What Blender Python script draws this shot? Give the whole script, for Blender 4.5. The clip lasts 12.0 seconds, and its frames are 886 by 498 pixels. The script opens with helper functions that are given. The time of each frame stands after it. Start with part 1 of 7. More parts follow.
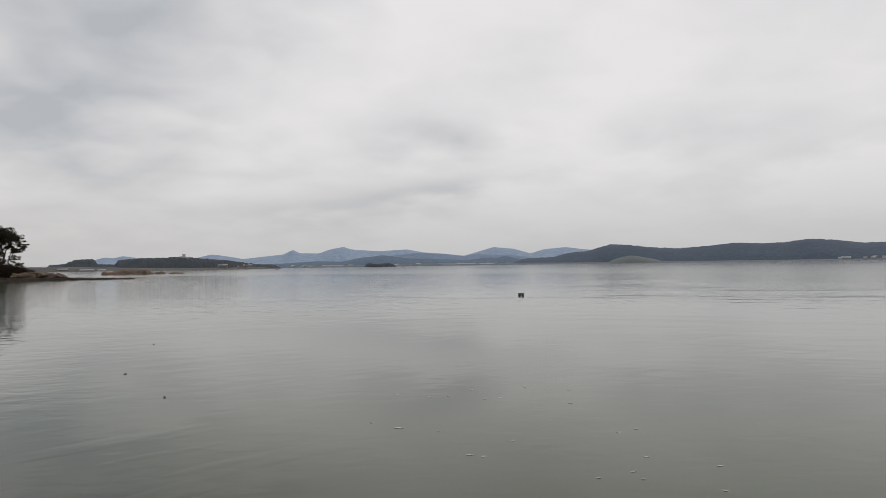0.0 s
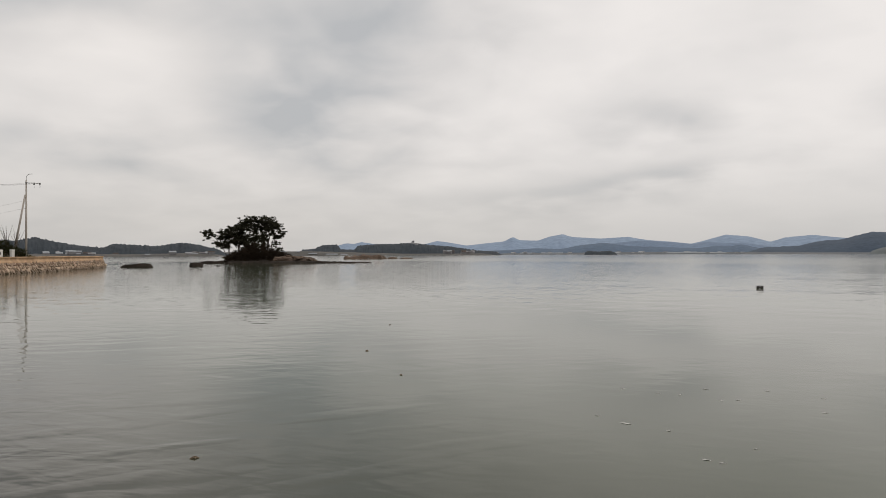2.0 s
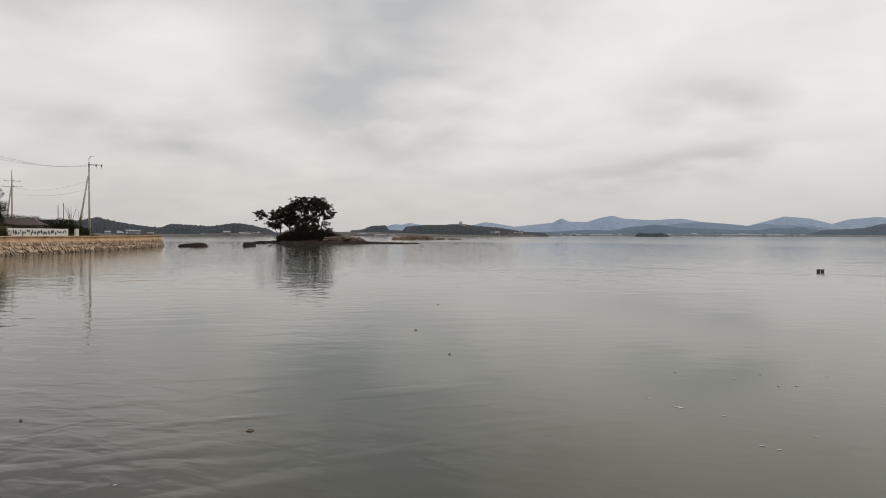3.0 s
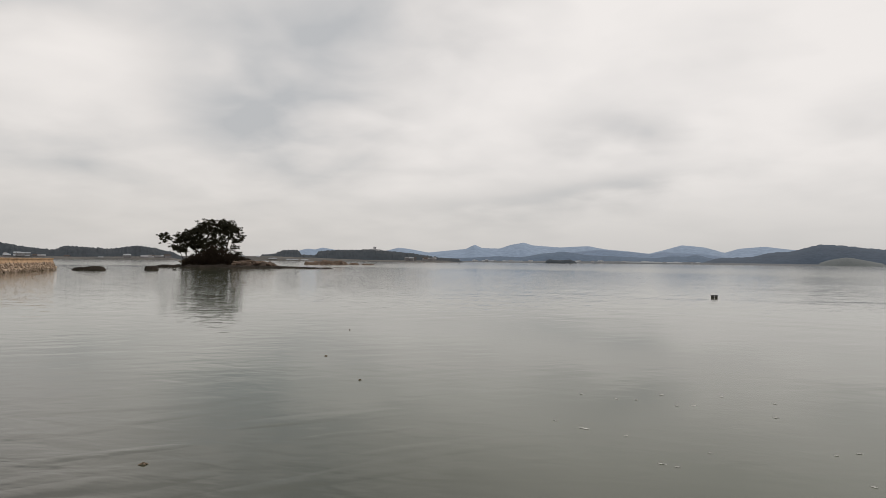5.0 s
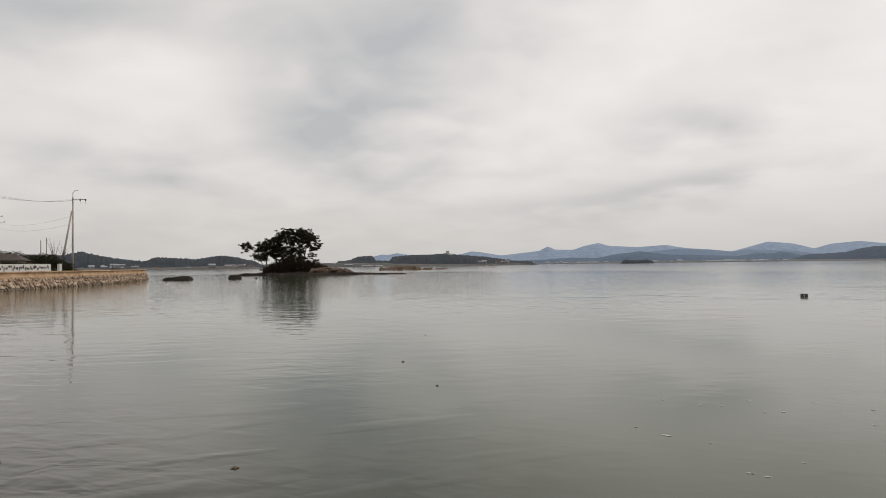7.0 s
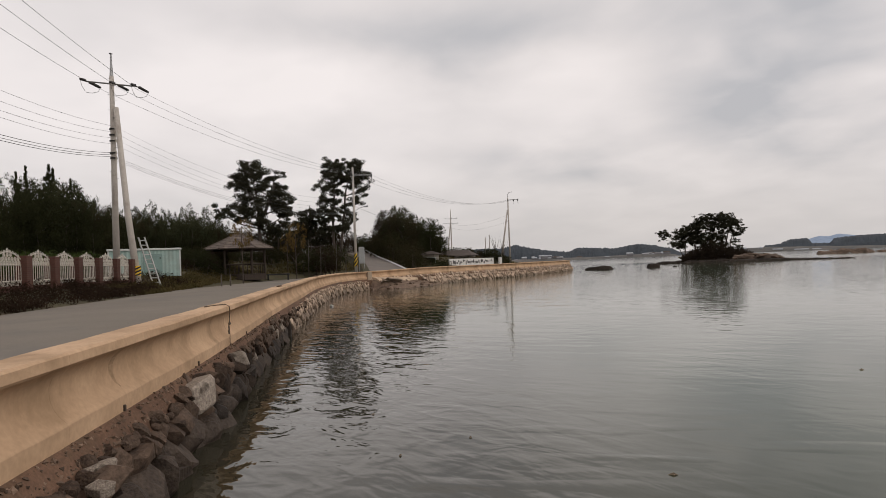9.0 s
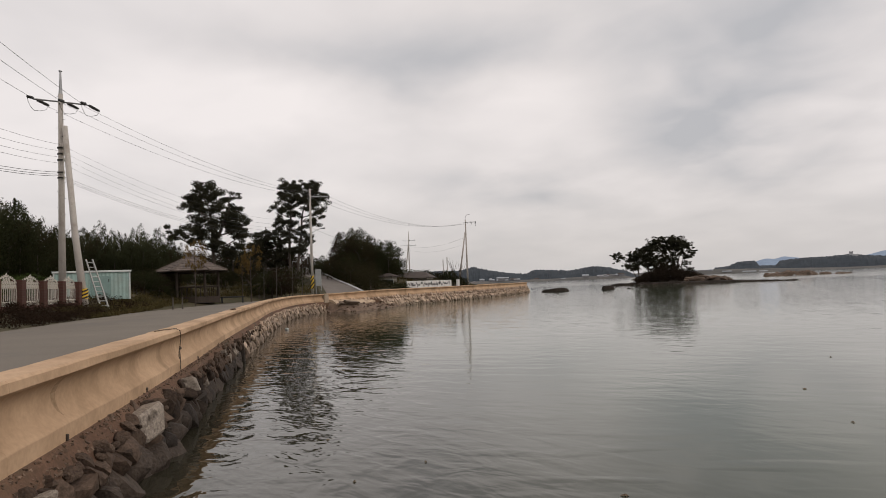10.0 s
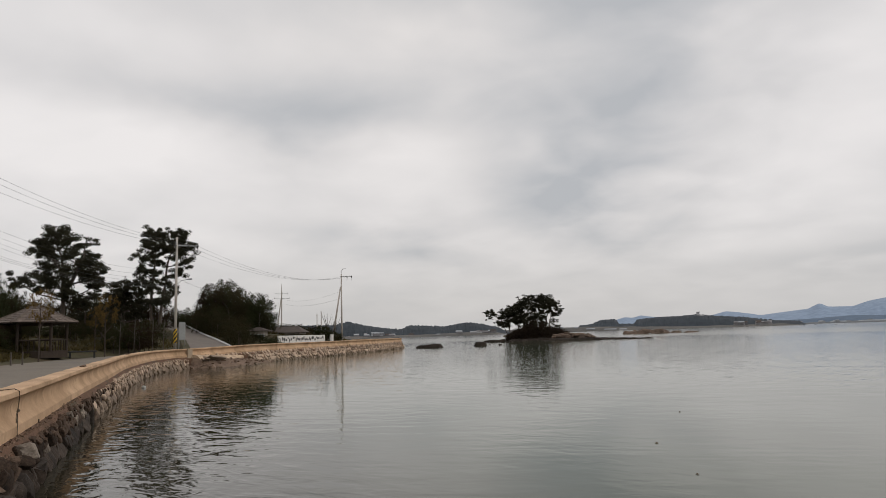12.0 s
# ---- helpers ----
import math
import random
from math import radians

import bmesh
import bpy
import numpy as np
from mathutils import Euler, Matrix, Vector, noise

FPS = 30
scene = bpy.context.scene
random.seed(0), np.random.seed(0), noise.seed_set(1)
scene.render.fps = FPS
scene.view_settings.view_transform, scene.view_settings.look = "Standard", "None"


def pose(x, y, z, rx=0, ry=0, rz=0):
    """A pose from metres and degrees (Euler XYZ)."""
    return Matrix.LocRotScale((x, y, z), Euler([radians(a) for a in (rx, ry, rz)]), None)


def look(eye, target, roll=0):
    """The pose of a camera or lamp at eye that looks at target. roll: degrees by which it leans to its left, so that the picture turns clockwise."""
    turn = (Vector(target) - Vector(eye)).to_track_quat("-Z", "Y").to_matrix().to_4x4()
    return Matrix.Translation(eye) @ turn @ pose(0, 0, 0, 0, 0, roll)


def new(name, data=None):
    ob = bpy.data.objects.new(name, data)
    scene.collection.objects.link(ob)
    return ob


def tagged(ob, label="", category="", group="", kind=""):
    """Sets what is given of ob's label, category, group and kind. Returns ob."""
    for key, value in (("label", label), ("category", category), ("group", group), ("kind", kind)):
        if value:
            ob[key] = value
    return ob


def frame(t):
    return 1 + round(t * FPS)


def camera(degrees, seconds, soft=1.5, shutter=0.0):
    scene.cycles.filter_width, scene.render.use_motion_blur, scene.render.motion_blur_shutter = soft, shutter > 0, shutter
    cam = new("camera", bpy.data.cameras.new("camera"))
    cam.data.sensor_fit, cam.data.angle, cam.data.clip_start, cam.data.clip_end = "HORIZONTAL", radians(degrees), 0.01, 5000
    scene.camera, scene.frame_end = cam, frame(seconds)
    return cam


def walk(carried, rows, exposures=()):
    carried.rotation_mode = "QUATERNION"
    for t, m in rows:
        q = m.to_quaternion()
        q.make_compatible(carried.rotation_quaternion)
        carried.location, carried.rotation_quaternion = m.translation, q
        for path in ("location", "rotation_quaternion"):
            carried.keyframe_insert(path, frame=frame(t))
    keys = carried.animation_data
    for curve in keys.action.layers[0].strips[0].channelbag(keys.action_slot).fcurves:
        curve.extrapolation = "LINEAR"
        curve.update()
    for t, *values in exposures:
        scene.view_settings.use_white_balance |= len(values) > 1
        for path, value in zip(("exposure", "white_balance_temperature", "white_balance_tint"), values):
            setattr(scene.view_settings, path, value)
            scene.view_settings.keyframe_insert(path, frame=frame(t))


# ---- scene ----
# ================= camera =================
cam = camera(67.0, 12.0, soft=0.65, shutter=0.08)
PATH = [
(0, 0.099, 0.002, 1.873, -0.00, 1.39, 0.81),
(0.5, 0.086, 0.004, 1.854, 6.02, 1.22, 0.74),
(1, 0.048, 0.011, 1.867, 10.81, 1.18, -0.12),
(1.5, 0.038, 0.018, 1.884, 14.80, 1.32, -0.14),
(2, 0.013, 0.010, 1.903, 18.59, 0.45, 0.15),
(2.5, 0.003, -0.009, 1.901, 20.99, 0.00, 0.07),
(3, -0.014, 0.014, 1.889, 22.67, -1.17, -0.12),
(3.5, 0.009, 0.007, 1.860, 18.72, -1.26, -0.07),
(3.7, 0.004, 0.007, 1.869, 17.22, -1.10, 0.16),
(5.3, 0.012, 0.073, 1.863, 15.28, 1.24, -0.59),
(5.5, 0.021, 0.085, 1.854, 15.46, 0.95, -0.30),
(6, 0.027, 0.106, 1.859, 15.78, 0.49, 0.26),
(6.5, 0.004, 0.075, 1.881, 18.73, 0.86, 0.92),
(7, 0.014, -0.002, 1.907, 21.56, 1.36, 0.69),
(7.5, -0.075, -0.023, 1.881, 29.30, 0.95, 0.54),
(7.6, -0.088, -0.026, 1.868, 32.87, 1.41, 0.17),
(7.7, -0.105, -0.035, 1.878, 36.17, 2.35, -0.23),
(9.3, -0.111, -0.017, 2.074, 57.88, 2.03, 2.93),
(9.5, -0.106, -0.046, 2.072, 58.35, 3.17, 2.95),
(10, -0.059, -0.018, 2.080, 52.60, 2.97, 2.29),
(10.3, -0.013, -0.022, 2.095, 49.89, 4.90, 1.83),
(10.5, 0.015, -0.041, 2.103, 48.02, 4.99, 1.94),
(11, 0.027, -0.039, 2.108, 45.92, 5.75, 2.75),
(11.5, 0.037, -0.056, 2.119, 45.14, 6.69, 2.39),
(12, 0.030, -0.082, 2.127, 41.96, 7.28, 1.76)]
walk(cam, [(t, pose(x, y, z, 90 + p, r, w)) for t, x, y, z, w, p, r in PATH],
     [(0, -0.09, 6380, 9.5), (0.6, -0.08, 6450, 9.5), (1.6, -0.06, 6600, 9.5), (2.6, 0.0, 6640, 9.5), (7.5, 0.0, 6620, 9.5), (9.4, 0.0, 6650, 13.5), (10.6, -0.03, 6580, 11), (12, -0.06, 6480, 10)])

# ================= sky and sun =================
SUN_EL, SUN_AZ = 38.0, -45.0          # a pale sun behind cloud, bearing counted from +y towards -x


def sky():
    world = bpy.data.worlds.new("overcast_sky")
    scene.world = world
    world.use_nodes = True
    nt = world.node_tree
    nt.nodes.clear()
    N, L = nt.nodes.new, nt.links.new

    def mth(op, a, b=None, c=None):
        n = N("ShaderNodeMath")
        n.operation = op
        for i, v in enumerate((a, b, c)):
            if v is None:
                continue
            if isinstance(v, (int, float)):
                n.inputs[i].default_value = v
            else:
                L(v, n.inputs[i])
        return n.outputs[0]

    tc = N("ShaderNodeTexCoord")
    sep = N("ShaderNodeSeparateXYZ")
    L(tc.outputs["Generated"], sep.inputs[0])
    x, y, z = sep.outputs
    zc = mth("MAXIMUM", z, 0.0)
    # a flat cloud layer, seen in perspective
    den = mth("ADD", zc, 0.24)
    comb = N("ShaderNodeCombineXYZ")
    L(mth("DIVIDE", x, den), comb.inputs[0])
    L(mth("DIVIDE", y, den), comb.inputs[1])

    def fbm(scale, detail, rough, dist=0.0, sx=1.0):
        mp = N("ShaderNodeMapping")
        mp.inputs["Scale"].default_value = (sx, 1, 1)
        L(comb.outputs[0], mp.inputs[0])
        n = N("ShaderNodeTexNoise")
        n.inputs["Scale"].default_value = scale
        n.inputs["Detail"].default_value = detail
        n.inputs["Roughness"].default_value = rough
        n.inputs["Distortion"].default_value = dist
        L(mp.outputs[0], n.inputs["Vector"])
        return n.outputs[0]
    n1 = fbm(1.5, 4, 0.45, 0.25)
    n2 = fbm(3.4, 4, 0.43, 0.3)
    # cloud banks: bearing, elevation, half width, half height, tilt, depth
    az = mth("MULTIPLY", mth("ARCTAN2", mth("MULTIPLY", x, -1), y), 180 / math.pi)
    el = mth("MULTIPLY", mth("ARCSINE", z), 180 / math.pi)
    wob = mth("MULTIPLY_ADD", n2, 9.0, -4.5)
    wob2 = mth("MULTIPLY_ADD", n1, 6.0, -3.0)
    azw = mth("ADD", az, wob)
    elw = mth("ADD", el, mth("ADD", mth("MULTIPLY", wob2, 0.5), mth("MULTIPLY", wob, 0.12)))
    dark = None
    for a, e, sa, se, tilt, k in CLOUDS:
        da, de = mth("SUBTRACT", azw, a), mth("SUBTRACT", elw, e)
        u = mth("DIVIDE", da, sa)
        v = mth("DIVIDE", mth("MULTIPLY_ADD", da, -tilt, de), se)
        r2 = mth("ADD", mth("MULTIPLY", u, u), mth("MULTIPLY", v, v))
        g = mth("MULTIPLY", mth("EXPONENT", mth("MULTIPLY", r2, -1)), k)
        dark = g if dark is None else mth("ADD", dark, g)
    n3 = fbm(5.5, 3, 0.45, 0.3)
    tex = mth("MULTIPLY_ADD", n1, 1.0, mth("MULTIPLY_ADD", n2, 0.38, mth("MULTIPLY_ADD", n3, 0.10, -0.67)))
    # the banks are uneven: torn into lighter and darker shreds
    torn = mth("MULTIPLY_ADD", n2, 0.8, mth("MULTIPLY_ADD", n3, 0.3, 0.4))
    amount = mth("MULTIPLY_ADD", dark, torn, tex)
    ramp = N("ShaderNodeValToRGB")
    cr = ramp.color_ramp
    cr.elements[0].position, cr.elements[0].color = 0.0, (*SKY_LIGHT, 1)
    cr.elements[1].position, cr.elements[1].color = 1.0, (*SKY_DARK, 1)
    m = cr.elements.new(0.45)
    m.color = (*SKY_MID, 1)
    L(amount, ramp.inputs[0])
    # towards the horizon the cover thickens to an even grey
    low = mth("EXPONENT", mth("MULTIPLY", mth("MULTIPLY", zc, zc), -1 / 0.011))
    mix = N("ShaderNodeMix")
    mix.data_type = "RGBA"
    L(mth("MULTIPLY", low, 0.75), mix.inputs["Factor"])
    L(ramp.outputs[0], mix.inputs["A"])
    mix.inputs["B"].default_value = (*SKY_LOW, 1)
    nish = N("ShaderNodeTexSky")
    nish.sky_type = "NISHITA"
    nish.sun_disc = False
    nish.sun_elevation, nish.sun_rotation = radians(SUN_EL), radians(SUN_AZ)
    nish.dust_density = 3.0
    b1, b2 = N("ShaderNodeBackground"), N("ShaderNodeBackground")
    L(nish.outputs[0], b1.inputs[0])
    b1.inputs[1].default_value = 0.08
    L(mix.outputs["Result"], b2.inputs[0])
    b2.inputs[1].default_value = 1.0
    ms = N("ShaderNodeMixShader")
    ms.inputs[0].default_value = 0.96
    L(b1.outputs[0], ms.inputs[1])
    L(b2.outputs[0], ms.inputs[2])
    out = N("ShaderNodeOutputWorld")
    L(ms.outputs[0], out.inputs[0])


SKY_LIGHT, SKY_MID, SKY_DARK, SKY_LOW = (0.875, 0.845, 0.835), (0.695, 0.68, 0.68), (0.468, 0.486, 0.512), (0.528, 0.524, 0.52)
CLOUDS = [(48, 19.5, 16, 3.0, -0.05, 0.58), (66, 19.5, 12, 2.5, 0.1, 0.40), (24, 19.5, 10, 3.5, 0.0, 0.6), (33.5, 11.3, 6, 3.2, 0.2, 0.6),
          (30.5, 15, 8.5, 3.4, 0.2, 0.5), (3.8, 6.0, 9.5, 1.15, -0.13, 0.62), (2.5, 11.0, 6, 2.0, 0.0, 0.45), (50, 8.5, 8, 1.4, 0.1, 0.30),
          (12, 4.2, 9, 1.0, 0.0, 0.35), (-30, 8.5, 9, 1.6, -0.2, 0.22), (-15, 11, 6, 2, 0, 0.15),
          # first two here: high banks mostly above view, added to darken the water
          (40, 30, 28, 7, 0, 0.90), (21, 29, 15, 6, 0, 0.7), (27, 7, 13, 9, 0, 0.28), (47, 5, 12, 8, 0, 0.36), (72, 6, 22, 5, 0, 0.20)]
sky()
sun_data = bpy.data.lights.new("sun", "SUN")
sun_data.energy, sun_data.angle, sun_data.color = 0.7, radians(25), (1.0, 0.95, 0.88)
sun = new("sun", sun_data)
sun.matrix_world = look((0, 0, 60), (60 * math.sin(radians(SUN_AZ)), -60 * math.cos(radians(SUN_AZ)), 60 - 60 * math.tan(radians(SUN_EL))))

# ================= materials =================
def mat(name, c1, c2, scale=3.0, rough=0.85, bump=0.3, fine=40.0, metal=0.0, stain=None, stain_scale=0.6, per=0.0, spec=0.3, bump_dist=0.02, island=False, stretch=(1, 1, 1), coords="Object", soft=0.35, thin=0.0):
    """A surface of two colours mixed by coarse and fine noise, with bump, stains and variation from piece to piece."""
    m = bpy.data.materials.new(name)
    m.use_nodes = True
    nt = m.node_tree
    N, L = nt.nodes.new, nt.links.new
    bs = nt.nodes["Principled BSDF"]
    tc, mp = N("ShaderNodeTexCoord"), N("ShaderNodeMapping")
    mp.inputs["Scale"].default_value = stretch
    L(tc.outputs[coords], mp.inputs[0])

    def noi(s, d, r=0.55):
        n = N("ShaderNodeTexNoise")
        n.inputs["Scale"].default_value, n.inputs["Detail"].default_value, n.inputs["Roughness"].default_value = s, d, r
        L(mp.outputs[0], n.inputs["Vector"])
        return n.outputs[0]

    def mixc(f, a, b, blend="MIX"):
        n = N("ShaderNodeMix")
        n.data_type, n.blend_type = "RGBA", blend
        for k, v in (("Factor", f), ("A", a), ("B", b)):
            if isinstance(v, tuple):
                n.inputs[k].default_value = (*v, 1)
            elif isinstance(v, (int, float)):
                n.inputs[k].default_value = v
            else:
                L(v, n.inputs[k])
        return n.outputs["Result"]

    def rmp(v, lo, hi):
        n = N("ShaderNodeMapRange")
        n.inputs[1].default_value, n.inputs[2].default_value = lo, hi
        L(v, n.inputs[0])
        return n.outputs[0]
    big, small = noi(scale, 4), noi(fine, 3, 0.6)
    col = mixc(rmp(big, 0.32, 0.68), c1, c2)
    col = mixc(soft, col, mixc(rmp(small, 0.3, 0.7), tuple(v * 0.55 for v in c1), tuple(min(v * 1.35, 0.9) for v in c2)))
    if stain:
        col = mixc(rmp(noi(stain_scale, 6, 0.65), 0.52, 0.68), col, stain)
    if per:
        if island:
            src = N("ShaderNodeNewGeometry").outputs["Random Per Island"]
        else:
            src = N("ShaderNodeObjectInfo").outputs["Random"]
        hs = N("ShaderNodeHueSaturation")
        mr = N("ShaderNodeMapRange")
        mr.inputs[3].default_value, mr.inputs[4].default_value = 1 - per, 1 + per
        L(src, mr.inputs[0])
        L(mr.outputs[0], hs.inputs["Value"])
        L(col, hs.inputs["Color"])
        col = hs.outputs[0]
    L(col, bs.inputs["Base Color"])
    bs.inputs["Roughness"].default_value, bs.inputs["Metallic"].default_value = rough, metal
    bs.inputs["Specular IOR Level"].default_value = spec
    if bump:
        bp = N("ShaderNodeBump")
        bp.inputs["Strength"].default_value, bp.inputs["Distance"].default_value = bump, bump_dist
        add = N("ShaderNodeMath")
        add.operation = "MULTIPLY_ADD"
        L(small, add.inputs[0])
        add.inputs[1].default_value = 0.4
        L(big, add.inputs[2])
        L(add.outputs[0], bp.inputs["Height"])
        L(bp.outputs[0], bs.inputs["Normal"])
    if thin:
        tl, both = N("ShaderNodeBsdfTranslucent"), N("ShaderNodeMixShader")
        L(col, tl.inputs["Color"])
        both.inputs[0].default_value = thin
        L(bs.outputs[0], both.inputs[1])
        L(tl.outputs[0], both.inputs[2])
        L(both.outputs[0], nt.nodes["Material Output"].inputs["Surface"])
    return m


def water_material():
    m = bpy.data.materials.new("sea_water")
    m.use_nodes = True
    nt = m.node_tree
    N, L = nt.nodes.new, nt.links.new
    bs = nt.nodes["Principled BSDF"]
    tc = N("ShaderNodeTexCoord")

    def noi(s, d, sc, rot, rough=0.5, dist=0.0):
        mp = N("ShaderNodeMapping")
        mp.inputs["Scale"].default_value = sc
        mp.inputs["Rotation"].default_value = (0, 0, radians(rot))
        L(tc.outputs["Object"], mp.inputs[0])
        n = N("ShaderNodeTexNoise")
        n.inputs["Scale"].default_value, n.inputs["Detail"].default_value, n.inputs["Roughness"].default_value = s, d, rough
        n.inputs["Distortion"].default_value = dist
        L(mp.outputs[0], n.inputs["Vector"])
        return n.outputs[0]

    def mth(op, a, b, c=None):
        n = N("ShaderNodeMath")
        n.operation = op
        for i, v in enumerate((a, b, c)):
            if v is None:
                continue
            if isinstance(v, (int, float)):
                n.inputs[i].default_value = v
            else:
                L(v, n.inputs[i])
        return n.outputs[0]

    def rmp(v, lo, hi, a=0.0, b=1.0):
        n = N("ShaderNodeMapRange")
        n.inputs[1].default_value, n.inputs[2].default_value, n.inputs[3].default_value, n.inputs[4].default_value = lo, hi, a, b
        L(v, n.inputs[0])
        return n.outputs[0]

    def patch(at, near, far, k):
        """A cat's-paw of wind: ripples round one place on the water."""
        n = N("ShaderNodeVectorMath")
        n.operation = "DISTANCE"
        L(tc.outputs["Object"], n.inputs[0])
        n.inputs[1].default_value = at
        return rmp(n.outputs["Value"], near, far, k, 0.0)
    def calm_at(op):
        n = N("ShaderNodeVectorMath")
        n.operation = op
        L(tc.outputs["Object"], n.inputs[0])
        return n.outputs["Value"]
    calm = noi(0.03, 3, (1, 1, 1), 20)
    gust = rmp(noi(0.05, 3, (1, 1, 1), 20, 0.55), 0.47, 0.64, 0.32, 1.0)
    swell = noi(0.6, 2, (0.6, 1, 1), WAVE_TURN)
    chop = noi(2.6, 2, (0.6, 1, 1), WAVE_TURN + 12, 0.45, 0.5)
    fine_chop = noi(7.5, 2, (0.45, 1, 1), WAVE_TURN + 18, 0.45, 0.3)
    h = mth("MULTIPLY_ADD", chop, 0.78, mth("MULTIPLY_ADD", fine_chop, 0.14, mth("MULTIPLY", swell, 0.45)))
    stirred = rmp(noi(0.11, 2, (0.6, 1, 1), 20), 0.44, 0.60, 0.30, 1.0)
    # long-crested ripples: some in front of the islet, some across the open bay
    def drawn_out(bearing, scale, stretch, detail=3):
        turned, drawn = N("ShaderNodeMapping"), N("ShaderNodeMapping")
        turned.inputs["Rotation"].default_value = (0, 0, radians(-bearing))
        drawn.inputs["Scale"].default_value = (stretch, 1, 1)
        L(tc.outputs["Object"], turned.inputs[0])
        L(turned.outputs[0], drawn.inputs[0])
        n = N("ShaderNodeTexNoise")
        n.inputs["Scale"].default_value, n.inputs["Detail"].default_value, n.inputs["Roughness"].default_value = scale, detail, 0.5
        L(drawn.outputs[0], n.inputs["Vector"])
        return n.outputs[0]

    def crests(bearing, scale, stretch, at, near, far):
        return mth("MULTIPLY", drawn_out(bearing, scale, stretch), mth("MULTIPLY", mth("MULTIPLY", patch(at, near, far, 1.0), stirred), rmp(calm_at("LENGTH"), 5, 13)))
    # lone low wavelets on the smooth water close by
    wavelets = mth("MULTIPLY", mth("MAXIMUM", mth("SUBTRACT", drawn_out(44, 1.5, 0.28, 1), 0.53), 0.0), patch((-4.6, 4.9, 0), 1.8, 4.2, 1.0))
    rolling = mth("MULTIPLY_ADD", crests(-20, 0.75, 0.10, (18, 42, 0), 12, 40), 1.1, mth("MULTIPLY", crests(33, 1.3, 0.28, (-17, 26, 0), 12, 40), 0.6))
    # the chop is livelier off the sea wall than out on the bay
    off_wall = N("ShaderNodeVectorMath")
    off_wall.operation = "DOT_PRODUCT"
    L(tc.outputs["Object"], off_wall.inputs[0])
    off_wall.inputs[1].default_value = (0.44, 0.898, 0)
    lee = N("ShaderNodeVectorMath")          # light ripples in the lee between the quay and the islet
    lee.operation = "DISTANCE"
    L(tc.outputs["Object"], lee.inputs[0])
    lee.inputs[1].default_value = (-68, 76, 0)
    h = mth("MULTIPLY", h, mth("MAXIMUM", rmp(lee.outputs["Value"], 55, 92, 0.85, 0.0), mth("MAXIMUM", mth("MAXIMUM", mth("MULTIPLY", gust, 0.28), patch((21, 40, 0), 10, 30, 0.45)), rmp(off_wall.outputs["Value"], 0.8, 5.0, 0.85, 0.0))))
    # far out only ripples too small to tell apart are left, as gloss
    ln = N("ShaderNodeVectorMath")
    ln.operation = "LENGTH"
    L(tc.outputs["Object"], ln.inputs[0])
    open_sea = rmp(ln.outputs["Value"], 70, 420)
    h = mth("MULTIPLY", h, mth("MULTIPLY_ADD", open_sea, -0.75, 1.0))
    L(mth("MULTIPLY_ADD", open_sea, -0.04, mth("MULTIPLY_ADD", rmp(ln.outputs["Value"], 8, 58, 0.0, 0.11), rmp(lee.outputs["Value"], 60, 115, 0.25, 1.0), 0.012)), bs.inputs["Roughness"])
    bp = N("ShaderNodeBump")
    bp.inputs["Strength"].default_value, bp.inputs["Distance"].default_value = 1.0, 0.032
    L(mth("ADD", wavelets, mth("ADD", rolling, h)), bp.inputs["Height"])
    L(bp.outputs[0], bs.inputs["Normal"])
    mx = N("ShaderNodeMix")
    mx.data_type = "RGBA"
    L(rmp(calm, 0.35, 0.65), mx.inputs["Factor"])
    mx.inputs["A"].default_value, mx.inputs["B"].default_value = (0.057, 0.064, 0.038, 1), (0.051, 0.069, 0.042, 1)
    # the water's base colour turns darker and browner towards the wall
    wall_tint = N("ShaderNodeMix")
    wall_tint.data_type = "RGBA"
    L(rmp(off_wall.outputs["Value"], 1.0, 6.0, 0.9, 0.0), wall_tint.inputs["Factor"])
    L(mx.outputs["Result"], wall_tint.inputs["A"])
    wall_tint.inputs["B"].default_value = (0.027, 0.023, 0.015, 1)
    L(wall_tint.outputs["Result"], bs.inputs["Base Color"])
    bs.inputs["Specular Tint"].default_value = (0.895, 0.99, 0.89, 1)
    bs.inputs["IOR"].default_value = 1.333
    return m


WAVE_TURN = -20
WATER = water_material()
CONCRETE = mat("sea_wall_concrete", (0.375, 0.244, 0.144), (0.585, 0.396, 0.250), 0.8, 0.9, 0.08, 18, stain=(0.30, 0.195, 0.112), stain_scale=0.9, soft=0.14)
OLD_CONCRETE = mat("weathered_concrete", (0.28, 0.215, 0.15), (0.40, 0.32, 0.235), 1.0, 0.9, 0.3, 30, stain=(0.22, 0.18, 0.14))
SCAR = mat("wall_stain", (0.31, 0.20, 0.115), (0.38, 0.255, 0.155), 2.0, 0.9, 0.1, 16)
JOINT = mat("joint_filler", (0.05, 0.04, 0.03), (0.08, 0.06, 0.05), 6, 0.95, 0)
ROPE = mat("old_rope", (0.07, 0.054, 0.040), (0.13, 0.10, 0.075), 20, 0.95, 0.4, 90)
STONE = mat("quarry_stone", (0.034, 0.025, 0.020), (0.115, 0.078, 0.056), 1.6, 0.9, 0.5, 4.5, per=0.6, stain=(0.026, 0.019, 0.015), stain_scale=1.5, spec=0.15, bump_dist=0.06)
PALE_STONE = mat("pale_quarry_stone", (0.16, 0.13, 0.105), (0.33, 0.28, 0.23), 2.2, 0.9, 0.55, 9, per=0.25, stain=(0.07, 0.055, 0.043), stain_scale=1.3, spec=0.15, bump_dist=0.06)
